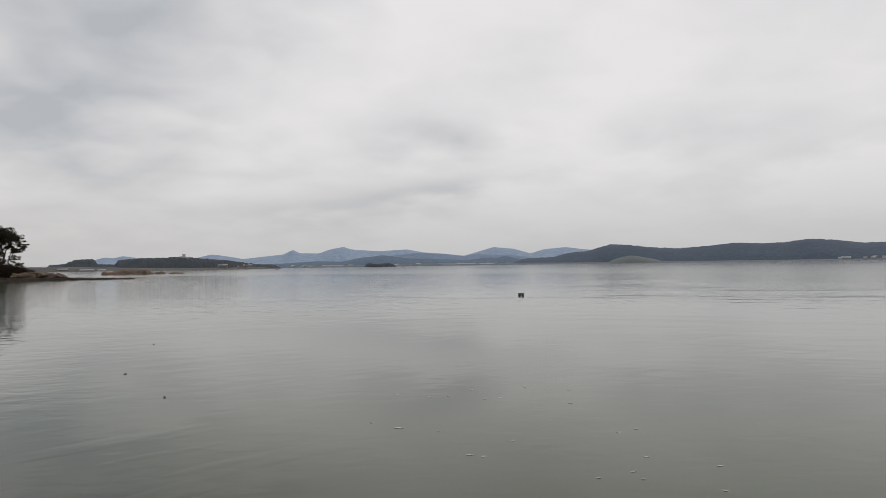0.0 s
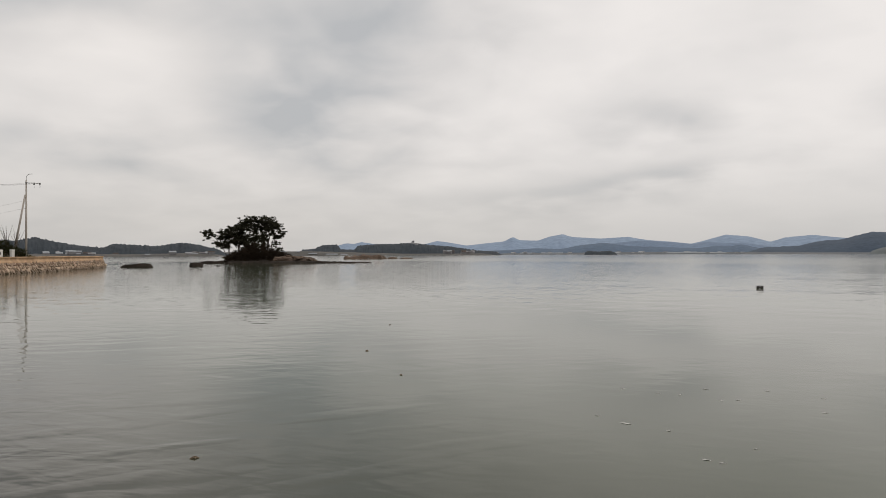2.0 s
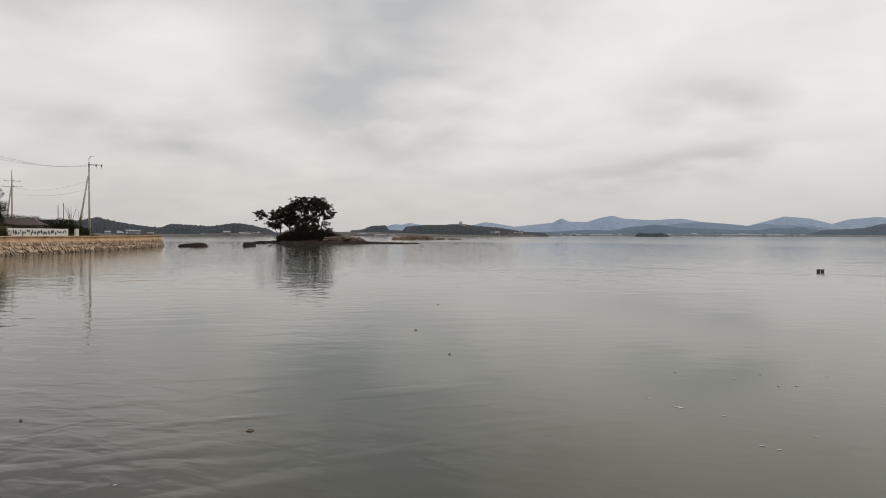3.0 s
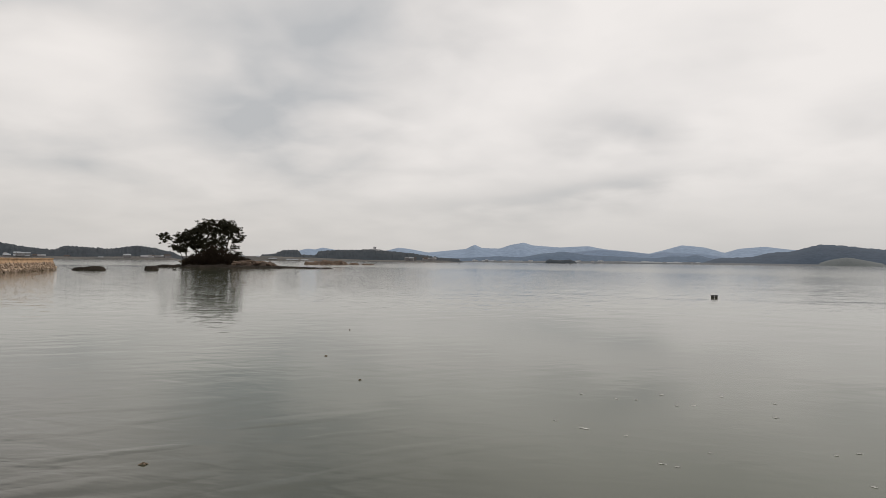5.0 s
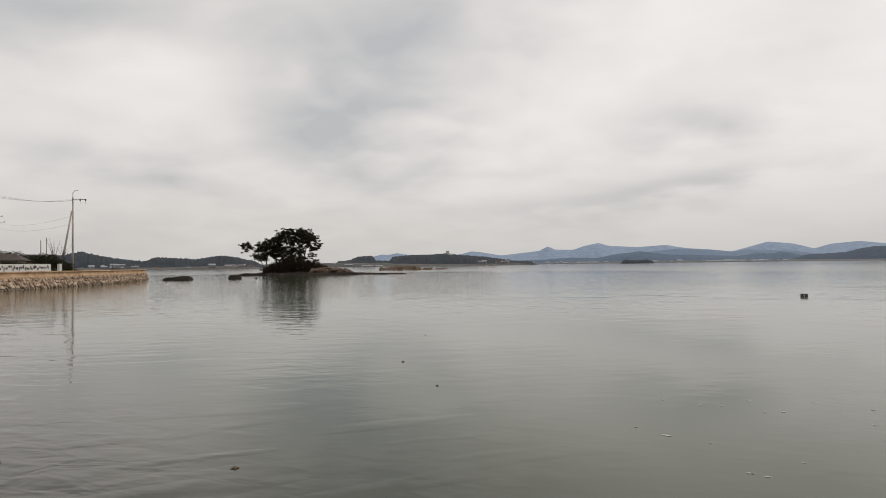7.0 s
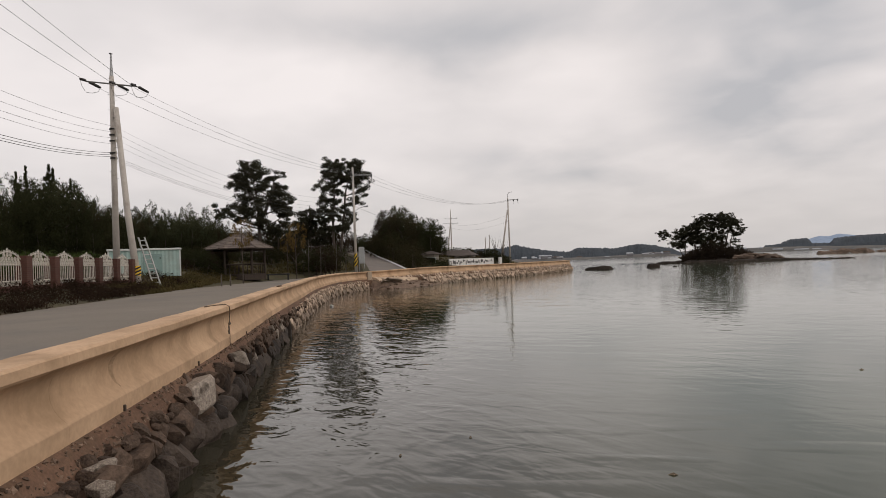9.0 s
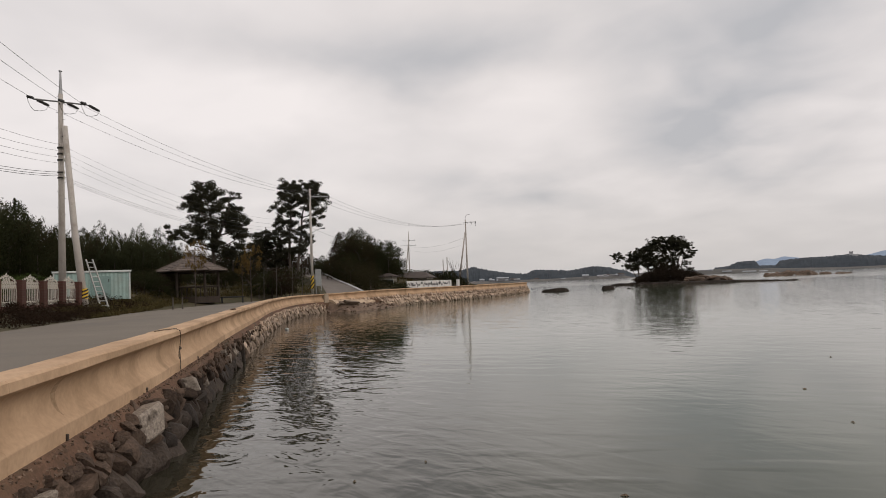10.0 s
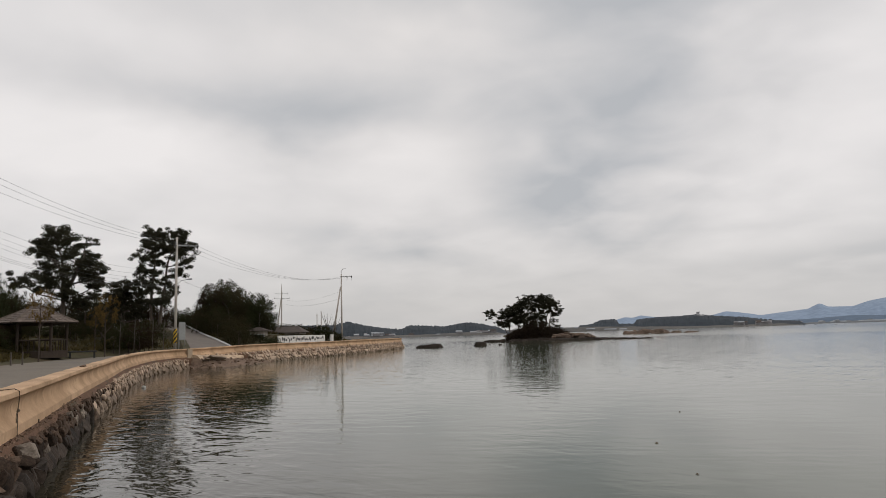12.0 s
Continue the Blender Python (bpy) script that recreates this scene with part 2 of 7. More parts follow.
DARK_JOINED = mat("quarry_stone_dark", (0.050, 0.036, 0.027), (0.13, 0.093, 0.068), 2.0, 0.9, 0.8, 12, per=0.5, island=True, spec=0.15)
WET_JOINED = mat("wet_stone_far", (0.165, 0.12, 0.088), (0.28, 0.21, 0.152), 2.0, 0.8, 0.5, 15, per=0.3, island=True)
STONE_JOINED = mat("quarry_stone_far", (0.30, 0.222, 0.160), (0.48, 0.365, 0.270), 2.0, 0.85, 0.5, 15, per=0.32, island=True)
WET_STONE = mat("wet_stone", (0.022, 0.016, 0.012), (0.062, 0.046, 0.035), 2.2, 0.7, 0.55, 9, per=0.5, spec=0.2, bump_dist=0.06)
ROCK = mat("shore_rock", (0.036, 0.027, 0.022), (0.14, 0.10, 0.076), 0.5, 0.9, 0.8, 6, stain=(0.07, 0.06, 0.05), stain_scale=0.35, bump_dist=0.1)
TAN_ROCK = mat("tan_rock", (0.060, 0.042, 0.031), (0.20, 0.142, 0.105), 0.9, 0.9, 0.9, 6, stain=(0.05, 0.04, 0.033), stain_scale=0.6, bump_dist=0.1)
DARK_ROCK = mat("tidal_rock", (0.016, 0.014, 0.012), (0.046, 0.037, 0.030), 0.8, 0.9, 0.8, 8, spec=0.1, bump_dist=0.08)
SOIL = mat("bank_soil", (0.085, 0.045, 0.028), (0.160, 0.092, 0.058), 1.5, 0.95, 0.7, 30, stain=(0.06, 0.05, 0.03))
ROAD = mat("worn_road_concrete", (0.138, 0.118, 0.095), (0.185, 0.160, 0.130), 0.35, 0.9, 0.2, 60, stain=(0.128, 0.115, 0.10), stain_scale=0.25)
LANE = mat("lane_concrete", (0.135, 0.115, 0.10), (0.18, 0.157, 0.137), 0.5, 0.9, 0.2, 40, stain=(0.14, 0.125, 0.11), stain_scale=0.3)
SAPLING = mat("sapling_bark", (0.065, 0.054, 0.045), (0.11, 0.094, 0.08), 4, 0.9, 0.2, 30)
GRASS_GROUND = mat("rough_ground", (0.035, 0.036, 0.017), (0.075, 0.062, 0.03), 0.4, 0.95, 0.5, 12, stain=(0.07, 0.045, 0.025))
GRASS = mat("grass_blades", (0.0450, 0.0420, 0.0165), (0.1125, 0.0863, 0.0360), 0.5, 0.9, 0, 10, per=0.28, island=True, spec=0.04, thin=0.4)
HEDGE = mat("russet_hedge_leaves", (0.021, 0.0135, 0.009), (0.038, 0.024, 0.016), 0.7, 0.9, 0, 10, per=0.28, island=True, spec=0.04, thin=0.4)
DARK_SCRUB = mat("islet_scrub_leaves", (0.022, 0.017, 0.013), (0.046, 0.034, 0.024), 0.5, 0.9, 0, 10, per=0.28, island=True, spec=0.04, thin=0.4)
BANK_GRAVEL = mat("bank_gravel", (0.085, 0.055, 0.038), (0.19, 0.13, 0.092), 4, 0.9, 0, 20, per=0.6, island=True)
PINE = mat("pine_needles", (0.0279, 0.0295, 0.0186), (0.0558, 0.0527, 0.0341), 0.8, 0.9, 0, 10, per=0.28, island=True, spec=0.04, thin=0.4)
OLIVE_LEAF = mat("olive_leaves", (0.0290, 0.0260, 0.0125), (0.0460, 0.0390, 0.0195), 0.5, 0.85, 0, 10, per=0.18, island=True, spec=0.04, thin=0.4)
RUSSET_LEAF = mat("russet_tree_leaves", (0.0238, 0.0158, 0.0106), (0.0409, 0.0277, 0.0185), 0.5, 0.85, 0, 10, per=0.28, island=True, spec=0.04, thin=0.4)
APRON = mat("apron_concrete", (0.40, 0.295, 0.20), (0.54, 0.41, 0.29), 0.9, 0.9, 0.3, 20, stain=(0.24, 0.175, 0.12), stain_scale=0.8)
SLAB = mat("broken_slab", (0.20, 0.155, 0.115), (0.30, 0.235, 0.18), 1.2, 0.9, 0.4, 18, stain=(0.12, 0.09, 0.07))
RUBBLE = mat("brown_rubble", (0.095, 0.064, 0.046), (0.21, 0.145, 0.105), 2.0, 0.9, 0.8, 14, stain=(0.04, 0.03, 0.022), stain_scale=1.2, bump_dist=0.06)
LEAF = mat("dark_broad_leaves", (0.0225, 0.0250, 0.0105), (0.0385, 0.0410, 0.0180), 0.5, 0.85, 0, 10, per=0.18, island=True, spec=0.04, thin=0.4)
BAMBOO = mat("bamboo_leaves", (0.0370, 0.0420, 0.0200), (0.0610, 0.0650, 0.0330), 0.5, 0.85, 0, 10, per=0.18, island=True, spec=0.04, thin=0.4)
YELLOW_LEAF = mat("autumn_leaves", (0.075, 0.055, 0.020), (0.15, 0.095, 0.034), 1.0, 0.85, 0, 10, per=0.28, island=True, spec=0.04, thin=0.4)
LIGHT_LEAF = mat("garden_shrub_leaves", (0.0300, 0.0450, 0.0120), (0.0550, 0.0750, 0.0220), 1.0, 0.85, 0, 10, per=0.28, island=True, spec=0.04, thin=0.4)
BARK = mat("pine_bark", (0.045, 0.035, 0.03), (0.09, 0.07, 0.055), 4, 0.95, 0.8, 25, stretch=(1, 1, 0.3))
POLE = mat("pole_concrete", (0.40, 0.36, 0.32), (0.50, 0.46, 0.41), 1.5, 0.85, 0.15, 30, stain=(0.30, 0.26, 0.22), stain_scale=1.0)
ALUMINIUM = mat("dull_aluminium", (0.42, 0.42, 0.40), (0.52, 0.52, 0.50), 4, 0.5, 0)
STEEL = mat("galvanised_steel", (0.30, 0.30, 0.30), (0.40, 0.40, 0.40), 5, 0.5, 0.1, 50, metal=0.6)
DARK_STEEL = mat("dark_fittings", (0.03, 0.03, 0.03), (0.06, 0.055, 0.05), 5, 0.6, 0, 50)
CABLE = mat("cable_sheath", (0.05, 0.05, 0.05), (0.08, 0.08, 0.08), 5, 0.6, 0)
BRICK = mat("red_brick", (0.058, 0.024, 0.018), (0.10, 0.043, 0.031), 2.0, 0.9, 0.4, 20, per=0.15)


def add_courses(m, pitch, joint, mortar):
    """Mortar joints across a brick material, at brick height."""
    nt = m.node_tree
    N, L = nt.nodes.new, nt.links.new
    bs = nt.nodes["Principled BSDF"]
    old = bs.inputs["Base Color"].links[0].from_socket
    sep = N("ShaderNodeSeparateXYZ")
    L(N("ShaderNodeTexCoord").outputs["Object"], sep.inputs[0])
    wrap = N("ShaderNodeMath")
    wrap.operation = "FLOORED_MODULO"
    L(sep.outputs[2], wrap.inputs[0])
    wrap.inputs[1].default_value = pitch
    less = N("ShaderNodeMath")
    less.operation = "LESS_THAN"
    L(wrap.outputs[0], less.inputs[0])
    less.inputs[1].default_value = joint
    mx = N("ShaderNodeMix")
    mx.data_type = "RGBA"
    L(less.outputs[0], mx.inputs["Factor"])
    L(old, mx.inputs["A"])
    mx.inputs["B"].default_value = (*mortar, 1)
    L(mx.outputs["Result"], bs.inputs["Base Color"])


add_courses(BRICK, 0.075, 0.012, (0.09, 0.062, 0.05))
WHITE_IRON = mat("white_painted_iron", (0.45, 0.42, 0.36), (0.58, 0.54, 0.47), 3, 0.6, 0, 30, stain=(0.40, 0.33, 0.25), stain_scale=3)
SHED = mat("pale_green_sheet_metal", (0.30, 0.42, 0.38), (0.36, 0.48, 0.44), 1.5, 0.55, 0.1, 20, stain=(0.30, 0.36, 0.32))
SHED_DOOR = mat("shed_door", (0.20, 0.30, 0.27), (0.25, 0.35, 0.32), 1.5, 0.55, 0.1, 20)
SHED_TRIM = mat("pale_trim", (0.55, 0.58, 0.55), (0.65, 0.67, 0.64), 2, 0.6, 0)
SHINGLE = mat("brown_shingles", (0.090, 0.070, 0.058), (0.175, 0.140, 0.118), 2.0, 0.9, 0.4, 15, per=0.25, island=True)
TIMBER = mat("dark_timber", (0.026, 0.019, 0.014), (0.048, 0.034, 0.025), 2, 0.8, 0.3, 20, stretch=(1, 1, 0.2))
YELLOW = mat("yellow_reflective", (0.70, 0.42, 0.03), (0.80, 0.50, 0.05), 3, 0.6, 0)
BLACK = mat("black_band", (0.02, 0.02, 0.02), (0.035, 0.035, 0.035), 3, 0.7, 0)
WHITEWASH = mat("whitewashed_wall", (0.62, 0.60, 0.56), (0.72, 0.70, 0.66), 1.5, 0.9, 0.1, 20, stain=(0.50, 0.46, 0.40))
MURAL = mat("mural_paint", (0.05, 0.05, 0.05), (0.11, 0.10, 0.10), 3, 0.9, 0)
HOUSE_WALL = mat("old_house_plaster", (0.24, 0.215, 0.18), (0.34, 0.31, 0.265), 1.5, 0.9, 0.2, 15, stain=(0.22, 0.19, 0.15))
ROOF_TILE = mat("dark_roof_tiles", (0.014, 0.013, 0.014), (0.028, 0.026, 0.026), 2, 0.9, 0.3, 20, spec=0.08)
HOUSE_ROOF = mat("old_slate_roof", (0.05, 0.04, 0.035), (0.09, 0.07, 0.06), 1.5, 0.85, 0.3, 12)
DARK_GLASS = mat("dark_window", (0.02, 0.022, 0.025), (0.03, 0.032, 0.035), 2, 0.15, 0, spec=0.6)
SIGN = mat("grey_sign_board", (0.30, 0.31, 0.30), (0.36, 0.37, 0.36), 3, 0.7, 0)
BUOY = mat("black_float", (0.03, 0.028, 0.026), (0.06, 0.055, 0.05), 8, 0.6, 0.2)
FOAM = mat("sea_foam", (0.42, 0.42, 0.39), (0.56, 0.56, 0.53), 20, 0.9, 0.3)
DEBRIS = mat("floating_debris", (0.09, 0.065, 0.04), (0.22, 0.17, 0.12), 10, 0.9, 0.4)
# aerial haze is put into these base colours: bluer and paler with distance
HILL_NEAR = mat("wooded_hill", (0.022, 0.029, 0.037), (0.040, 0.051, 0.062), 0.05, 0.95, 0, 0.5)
HILL_DARK = mat("far_wooded_hill_hazed", (0.036, 0.056, 0.086), (0.051, 0.074, 0.108), 0.01, 0.95, 0, 0.08)
HILL_MID = mat("distant_hill_hazed", (0.078, 0.116, 0.175), (0.100, 0.142, 0.200), 0.006, 0.95, 0, 0.05)
HILL_HAZY = mat("hazy_hill", (0.135, 0.188, 0.270), (0.162, 0.216, 0.300), 0.004, 0.95, 0, 0.04)
HILL_FAR = mat("haze_blue_mountain", (0.205, 0.272, 0.372), (0.235, 0.303, 0.402), 0.003, 0.95, 0, 0.03)
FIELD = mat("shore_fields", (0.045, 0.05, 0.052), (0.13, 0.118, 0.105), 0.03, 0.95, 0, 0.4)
# paler, bluer copy of the fields, with distance haze in the base colour
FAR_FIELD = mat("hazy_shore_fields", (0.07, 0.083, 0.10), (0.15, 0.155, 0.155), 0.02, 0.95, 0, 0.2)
GRAVEL = mat("grey_green_quarry", (0.10, 0.115, 0.12), (0.15, 0.165, 0.165), 0.02, 0.95, 0, 0.3)
SHEETING = mat("greenhouse_sheeting", (0.24, 0.26, 0.28), (0.34, 0.36, 0.38), 0.3, 0.6, 0, 3)
FAR_WALL = mat("far_building", (0.16, 0.16, 0.165), (0.26, 0.255, 0.26), 0.3, 0.9, 0, 3, per=0.3)
PALE_WALL = mat("pale_far_building", (0.26, 0.28, 0.30), (0.40, 0.41, 0.42), 0.3, 0.9, 0, 3, per=0.3)
TOWER = mat("tower_stone", (0.36, 0.36, 0.37), (0.46, 0.46, 0.465), 0.3, 0.9, 0, 3)


# ================= building tools =================
def P(bearing, dist, z=0.0):
    """A place by its bearing from +y towards -x, in degrees, and its distance from the origin."""
    b = radians(bearing)
    return Vector((-dist * math.sin(b), dist * math.cos(b), z))


def mesh_of(bm, name, material, smooth=False):
    me = bpy.data.meshes.new(name)
    bm.to_mesh(me)
    bm.free()
    for mm in (material if isinstance(material, (list, tuple)) else [material]):
        me.materials.append(mm)
    if smooth:
        me.polygons.foreach_set("use_smooth", [True] * len(me.polygons))
    return me


def part(name, bm, material=None, parent=None, label="", smooth=False):
    me = bm if isinstance(bm, bpy.types.Mesh) else mesh_of(bm, name, material, smooth)
    ob = new(name, me)
    if parent is not None:
        ob.parent = parent
    if label:
        ob["label"] = label
    return ob


def thing(name, label, category, at=(0, 0, 0), turn=0.0, group="", kind=""):
    ob = new(name)
    ob.empty_display_size = 0.2
    ob.matrix_world = pose(*at, 0, 0, turn)
    return tagged(ob, label, category, group, kind)


def pydata(name, verts, faces, material, smooth=False):
    me = bpy.data.meshes.new(name)
    me.from_pydata(verts, [], faces)
    me.update()
    for mm in (material if isinstance(material, (list, tuple)) else [material]):
        me.materials.append(mm)
    if smooth:
        me.polygons.foreach_set("use_smooth", [True] * len(me.polygons))
    return me


def box(bm, x0, y0, z0, x1, y1, z1, bevel=0.0):
    r = bmesh.ops.create_cube(bm, size=1.0)
    vs = r["verts"]
    for v in vs:
        v.co = Vector((x0 + (v.co.x + 0.5) * (x1 - x0), y0 + (v.co.y + 0.5) * (y1 - y0), z0 + (v.co.z + 0.5) * (z1 - z0)))
    if bevel:
        es = list({e for v in vs for e in v.link_edges})
        bmesh.ops.bevel(bm, geom=es, offset=bevel, segments=1, affect="EDGES")


def boxed(*a, bevel=0.0):
    bm = bmesh.new()
    box(bm, *a, bevel=bevel)
    return bm


def tube(bm, pts, radii, seg=8, cap=True):
    """A tapered tube through points."""
    pts = [Vector(p) for p in pts]
    rings = []
    ref = Vector((0.31, 0.95, 0.05))
    for i, p in enumerate(pts):
        d = (pts[min(i + 1, len(pts) - 1)] - pts[max(i - 1, 0)]).normalized()
        a = d.cross(ref)
        if a.length < 0.05:
            a = d.cross(Vector((1, 0, 0)))
        a.normalize()
        b = d.cross(a)
        r = radii[i] if isinstance(radii, (list, tuple)) else radii
        rings.append([bm.verts.new(p + a * (r * math.cos(2 * math.pi * k / seg)) + b * (r * math.sin(2 * math.pi * k / seg))) for k in range(seg)])
    for r0, r1 in zip(rings, rings[1:]):
        for k in range(seg):
            bm.faces.new((r0[k], r0[(k + 1) % seg], r1[(k + 1) % seg], r1[k]))
    if cap:
        bm.faces.new(rings[0][::-1])
        bm.faces.new(rings[-1])
    return bm


def tubed(pts, radii, seg=8):
    return tube(bmesh.new(), pts, radii, seg)


def sag(a, b, drop, n=24):
    a, b = Vector(a), Vector(b)
    return [a.lerp(b, i / n) - Vector((0, 0, drop * 4 * (i / n) * (1 - i / n))) for i in range(n + 1)]


class Leaves:
    """Collects small leaf blades round clump centres into one mesh."""

    def __init__(self, rng):
        self.v, self.f, self.rng = [], [], rng

    def clump(self, c, r, n, size, flat=0.6, slim=0.35, up=0.0, face=1.1):
        """n blades round c; they face outwards from the clump's middle, more strictly the greater face is."""
        rng, c = self.rng, Vector(c)
        for _ in range(n):
            d = Vector((rng.gauss(0, 1), rng.gauss(0, 1), rng.gauss(0, 1))).normalized()
            q = c + Vector((d.x * r, d.y * r, d.z * r * flat)) * (rng.random() ** 0.4)
            nrm = (d * face + Vector((rng.gauss(0, .6), rng.gauss(0, .6), rng.gauss(0.25, .6)))).normalized()
            ax = nrm.cross(Vector((rng.gauss(0, 1), rng.gauss(0, 1), rng.gauss(0, 0.8))))
            if up and rng.random() < 0.75:
                ax = Vector((rng.gauss(0, 0.6), rng.gauss(0, 0.6), up))
                ax -= nrm * ax.dot(nrm)
            ax.normalize()
            sd = nrm.cross(ax)
            s = size * rng.uniform(0.6, 1.4)
            k = len(self.v)
            self.v += [q - ax * s * 0.5, q + sd * s * slim, q + ax * s * 0.5, q - sd * s * slim]
            self.f.append((k, k + 1, k + 2, k + 3))

    def mesh(self, name, material):
        return pydata(name, [tuple(p) for p in self.v], self.f, material)


# ================= the shore line =================
def catmull(pts, step):
    pts = [Vector((*p, 0)) for p in pts]
    ext = [2 * pts[0] - pts[1], *pts, 2 * pts[-1] - pts[-2]]
    fine = []
    for i in range(1, len(ext) - 2):
        p0, p1, p2, p3 = ext[i - 1:i + 3]
        n = max(4, int((p2 - p1).length / 0.25))
        for k in range(n):
            t = k / n
            fine.append(0.5 * (2 * p1 + (p2 - p0) * t + (2 * p0 - 5 * p1 + 4 * p2 - p3) * t * t + (3 * p1 - p0 - 3 * p2 + p3) * t ** 3))
    fine.append(ext[-2])
    acc = [0.0]
    for a, b in zip(fine, fine[1:]):
        acc.append(acc[-1] + (b - a).length)
    total, out, j = acc[-1], [], 0
    n = int(total / step)
    for k in range(n + 1):
        s = total * k / n
        while j < len(acc) - 2 and acc[j + 1] < s:
            j += 1
        out.append(fine[j].lerp(fine[j + 1], (s - acc[j]) / max(acc[j + 1] - acc[j], 1e-9)))
    return out, total


SHORE_PTS = [(24, -15.2), (4.0, -4.9), (-4.95, -0.25), (-7.8, 1.2), (-9.9, 2.25), (-13.1, 3.8), (-19.6, 6.9), (-27.6, 10.9), (-36, 15.1), (-44.7, 20.1), (-49.4, 23.4), (-52.8, 27.2),
             (-60.3, 42), (-62.8, 47), (-66, 53.5), (-70.8, 62.3), (-79.8, 76), (-85.6, 84)]
SHORE, SHORE_LEN = catmull(SHORE_PTS, 0.5)
DS = SHORE_LEN / (len(SHORE) - 1)
TANG = [(SHORE[min(i + 1, len(SHORE) - 1)] - SHORE[max(i - 1, 0)]).normalized() for i in range(len(SHORE))]
SHORE_XY = np.array([(p.x, p.y) for p in SHORE])


def nearest_s(x, y):
    return float(np.argmin(((SHORE_XY - (x, y)) ** 2).sum(1))) * DS


def shore(s, u=0.0, z=0.0):
    """A place s metres along the shore line, u metres landward of the wall's face, at height z."""
    k = min(max(s / DS, 0), len(SHORE) - 1.001)
    i = int(k)
    f = k - i
    p, t = SHORE[i].lerp(SHORE[i + 1], f), TANG[i].lerp(TANG[i + 1], f)
    return Vector((p.x - t.y * u, p.y + t.x * u, z))


def shore_su(x, y):
    s = nearest_s(x, y)
    i = min(int(round(s / DS)), len(SHORE) - 1)
    t, d = TANG[i], Vector((x, y, 0)) - SHORE[i]
    return s, -t.y * d.x + t.x * d.y


def step01(a, b, v):
    t = min(max((v - a) / (b - a), 0), 1)
    return t * t * (3 - 2 * t)


S_STEP = nearest_s(-52.8, 27.2)
S_NEAR = nearest_s(-4.95, -0.25)
S_NEAR += TANG[round(S_NEAR / DS)].dot(Vector((-4.95, -0.25, 0)) - SHORE[round(S_NEAR / DS)])
ROAD_Z, TOP_Z, TOE_Z = 1.06, 1.49, 0.80


def rise(s):
    """The quay climbs gently away from the near end."""
    return 0.12 * step01(S_NEAR + 5, S_STEP, s) + 0.14 * step01(S_STEP - 1, S_STEP + 12, s)


def lane_edges(f):
    """Both edges of the lane that climbs away from the coast road, f from 0 to 1."""
    e = max(f, 0.0) ** 1.05
    lft = P(float(np.interp(f, [0, 0.35, 0.7, 1], [62.5, 63.1, 64.9, 66.8])), 63 + 47 * f, 1.6 + 4.1 * e)
    rgt = P(float(np.interp(f, [0, 0.35, 0.7, 1], [59.5, 61.6, 63.0, 65.0])), 68 + 45 * f, 1.6 + 4.2 * e)
    return lft, rgt


def land_z(s, u):
    z = bare_land_z(s, u)
    q = shore(s, u)
    d = math.hypot(q.x, q.y)
    if 60 < d < 114 and q.y > 0:            # the ground dips where the lane runs
        b = math.degrees(math.atan2(-q.x, q.y))
        f = (d - 65) / 46
        lft, rgt = lane_edges(min(max(f, 0), 1))
        bl, br = (math.degrees(math.atan2(-p.x, p.y)) for p in (lft, rgt))
        if br - 2.0 < b < bl + 2.0:
            z = min(z, lft.z - 0.45)
    return z


def bare_land_z(s, u):
    z = rise(s) + ROAD_Z + 0.75 * step01(8.2, 10.8, u) + 0.4 * step01(11, 30, u) + 1.2 * step01(40, 90, u) + 9 * step01(110, 300, u)
    z += 0.9 * step01(5.5, 9.5, u) * step01(S_STEP - 22, S_STEP - 2, s) * (1 - step01(S_STEP + 40, S_STEP + 70, s))
    z += 2.2 * step01(14, 60, u) * step01(S_STEP - 12, S_STEP + 4, s)
    return z


def ground_z(x, y):
    return land_z(*shore_su(x, y))


def sweep(profile, s0, s1, ds, material, name, caps=True, smooth=False, closed=True, worn=()):
    """A profile of (u, z) swept along the shore line."""
    n = max(2, int(math.ceil((s1 - s0) / ds)) + 1)
    m = len(profile)
    verts = []
    for k in range(n):
        s = s0 + (s1 - s0) * k / (n - 1)
        for j, (u, z) in enumerate(profile):
            w = 0.0
            if j in worn:                    # chipped, uneven edges
                w = 0.010 * noise.noise(Vector((s * 1.3, j * 0.7, 5))) + 0.004 * noise.noise(Vector((s * 2.9, j * 0.9, 2)))
            verts.append(tuple(shore(s, u + w, z + 0.7 * w + rise(s) * min(1.0, max(0.0, z / 0.7)))))
    faces = []
    for k in range(n - 1):
        for j in range(m if closed else m - 1):
            a, b = k * m + j, k * m + (j + 1) % m
            faces.append((a, b, b + m, a + m))
    if caps and closed:
        ends = len(verts)                    # the ends have corners of their own, so that they stay sharp
        verts += verts[:m] + verts[-m:]
        faces += [tuple(range(ends, ends + m))[::-1], tuple(range(ends + m, ends + 2 * m))]
    return pydata(name, verts, faces, material, smooth)


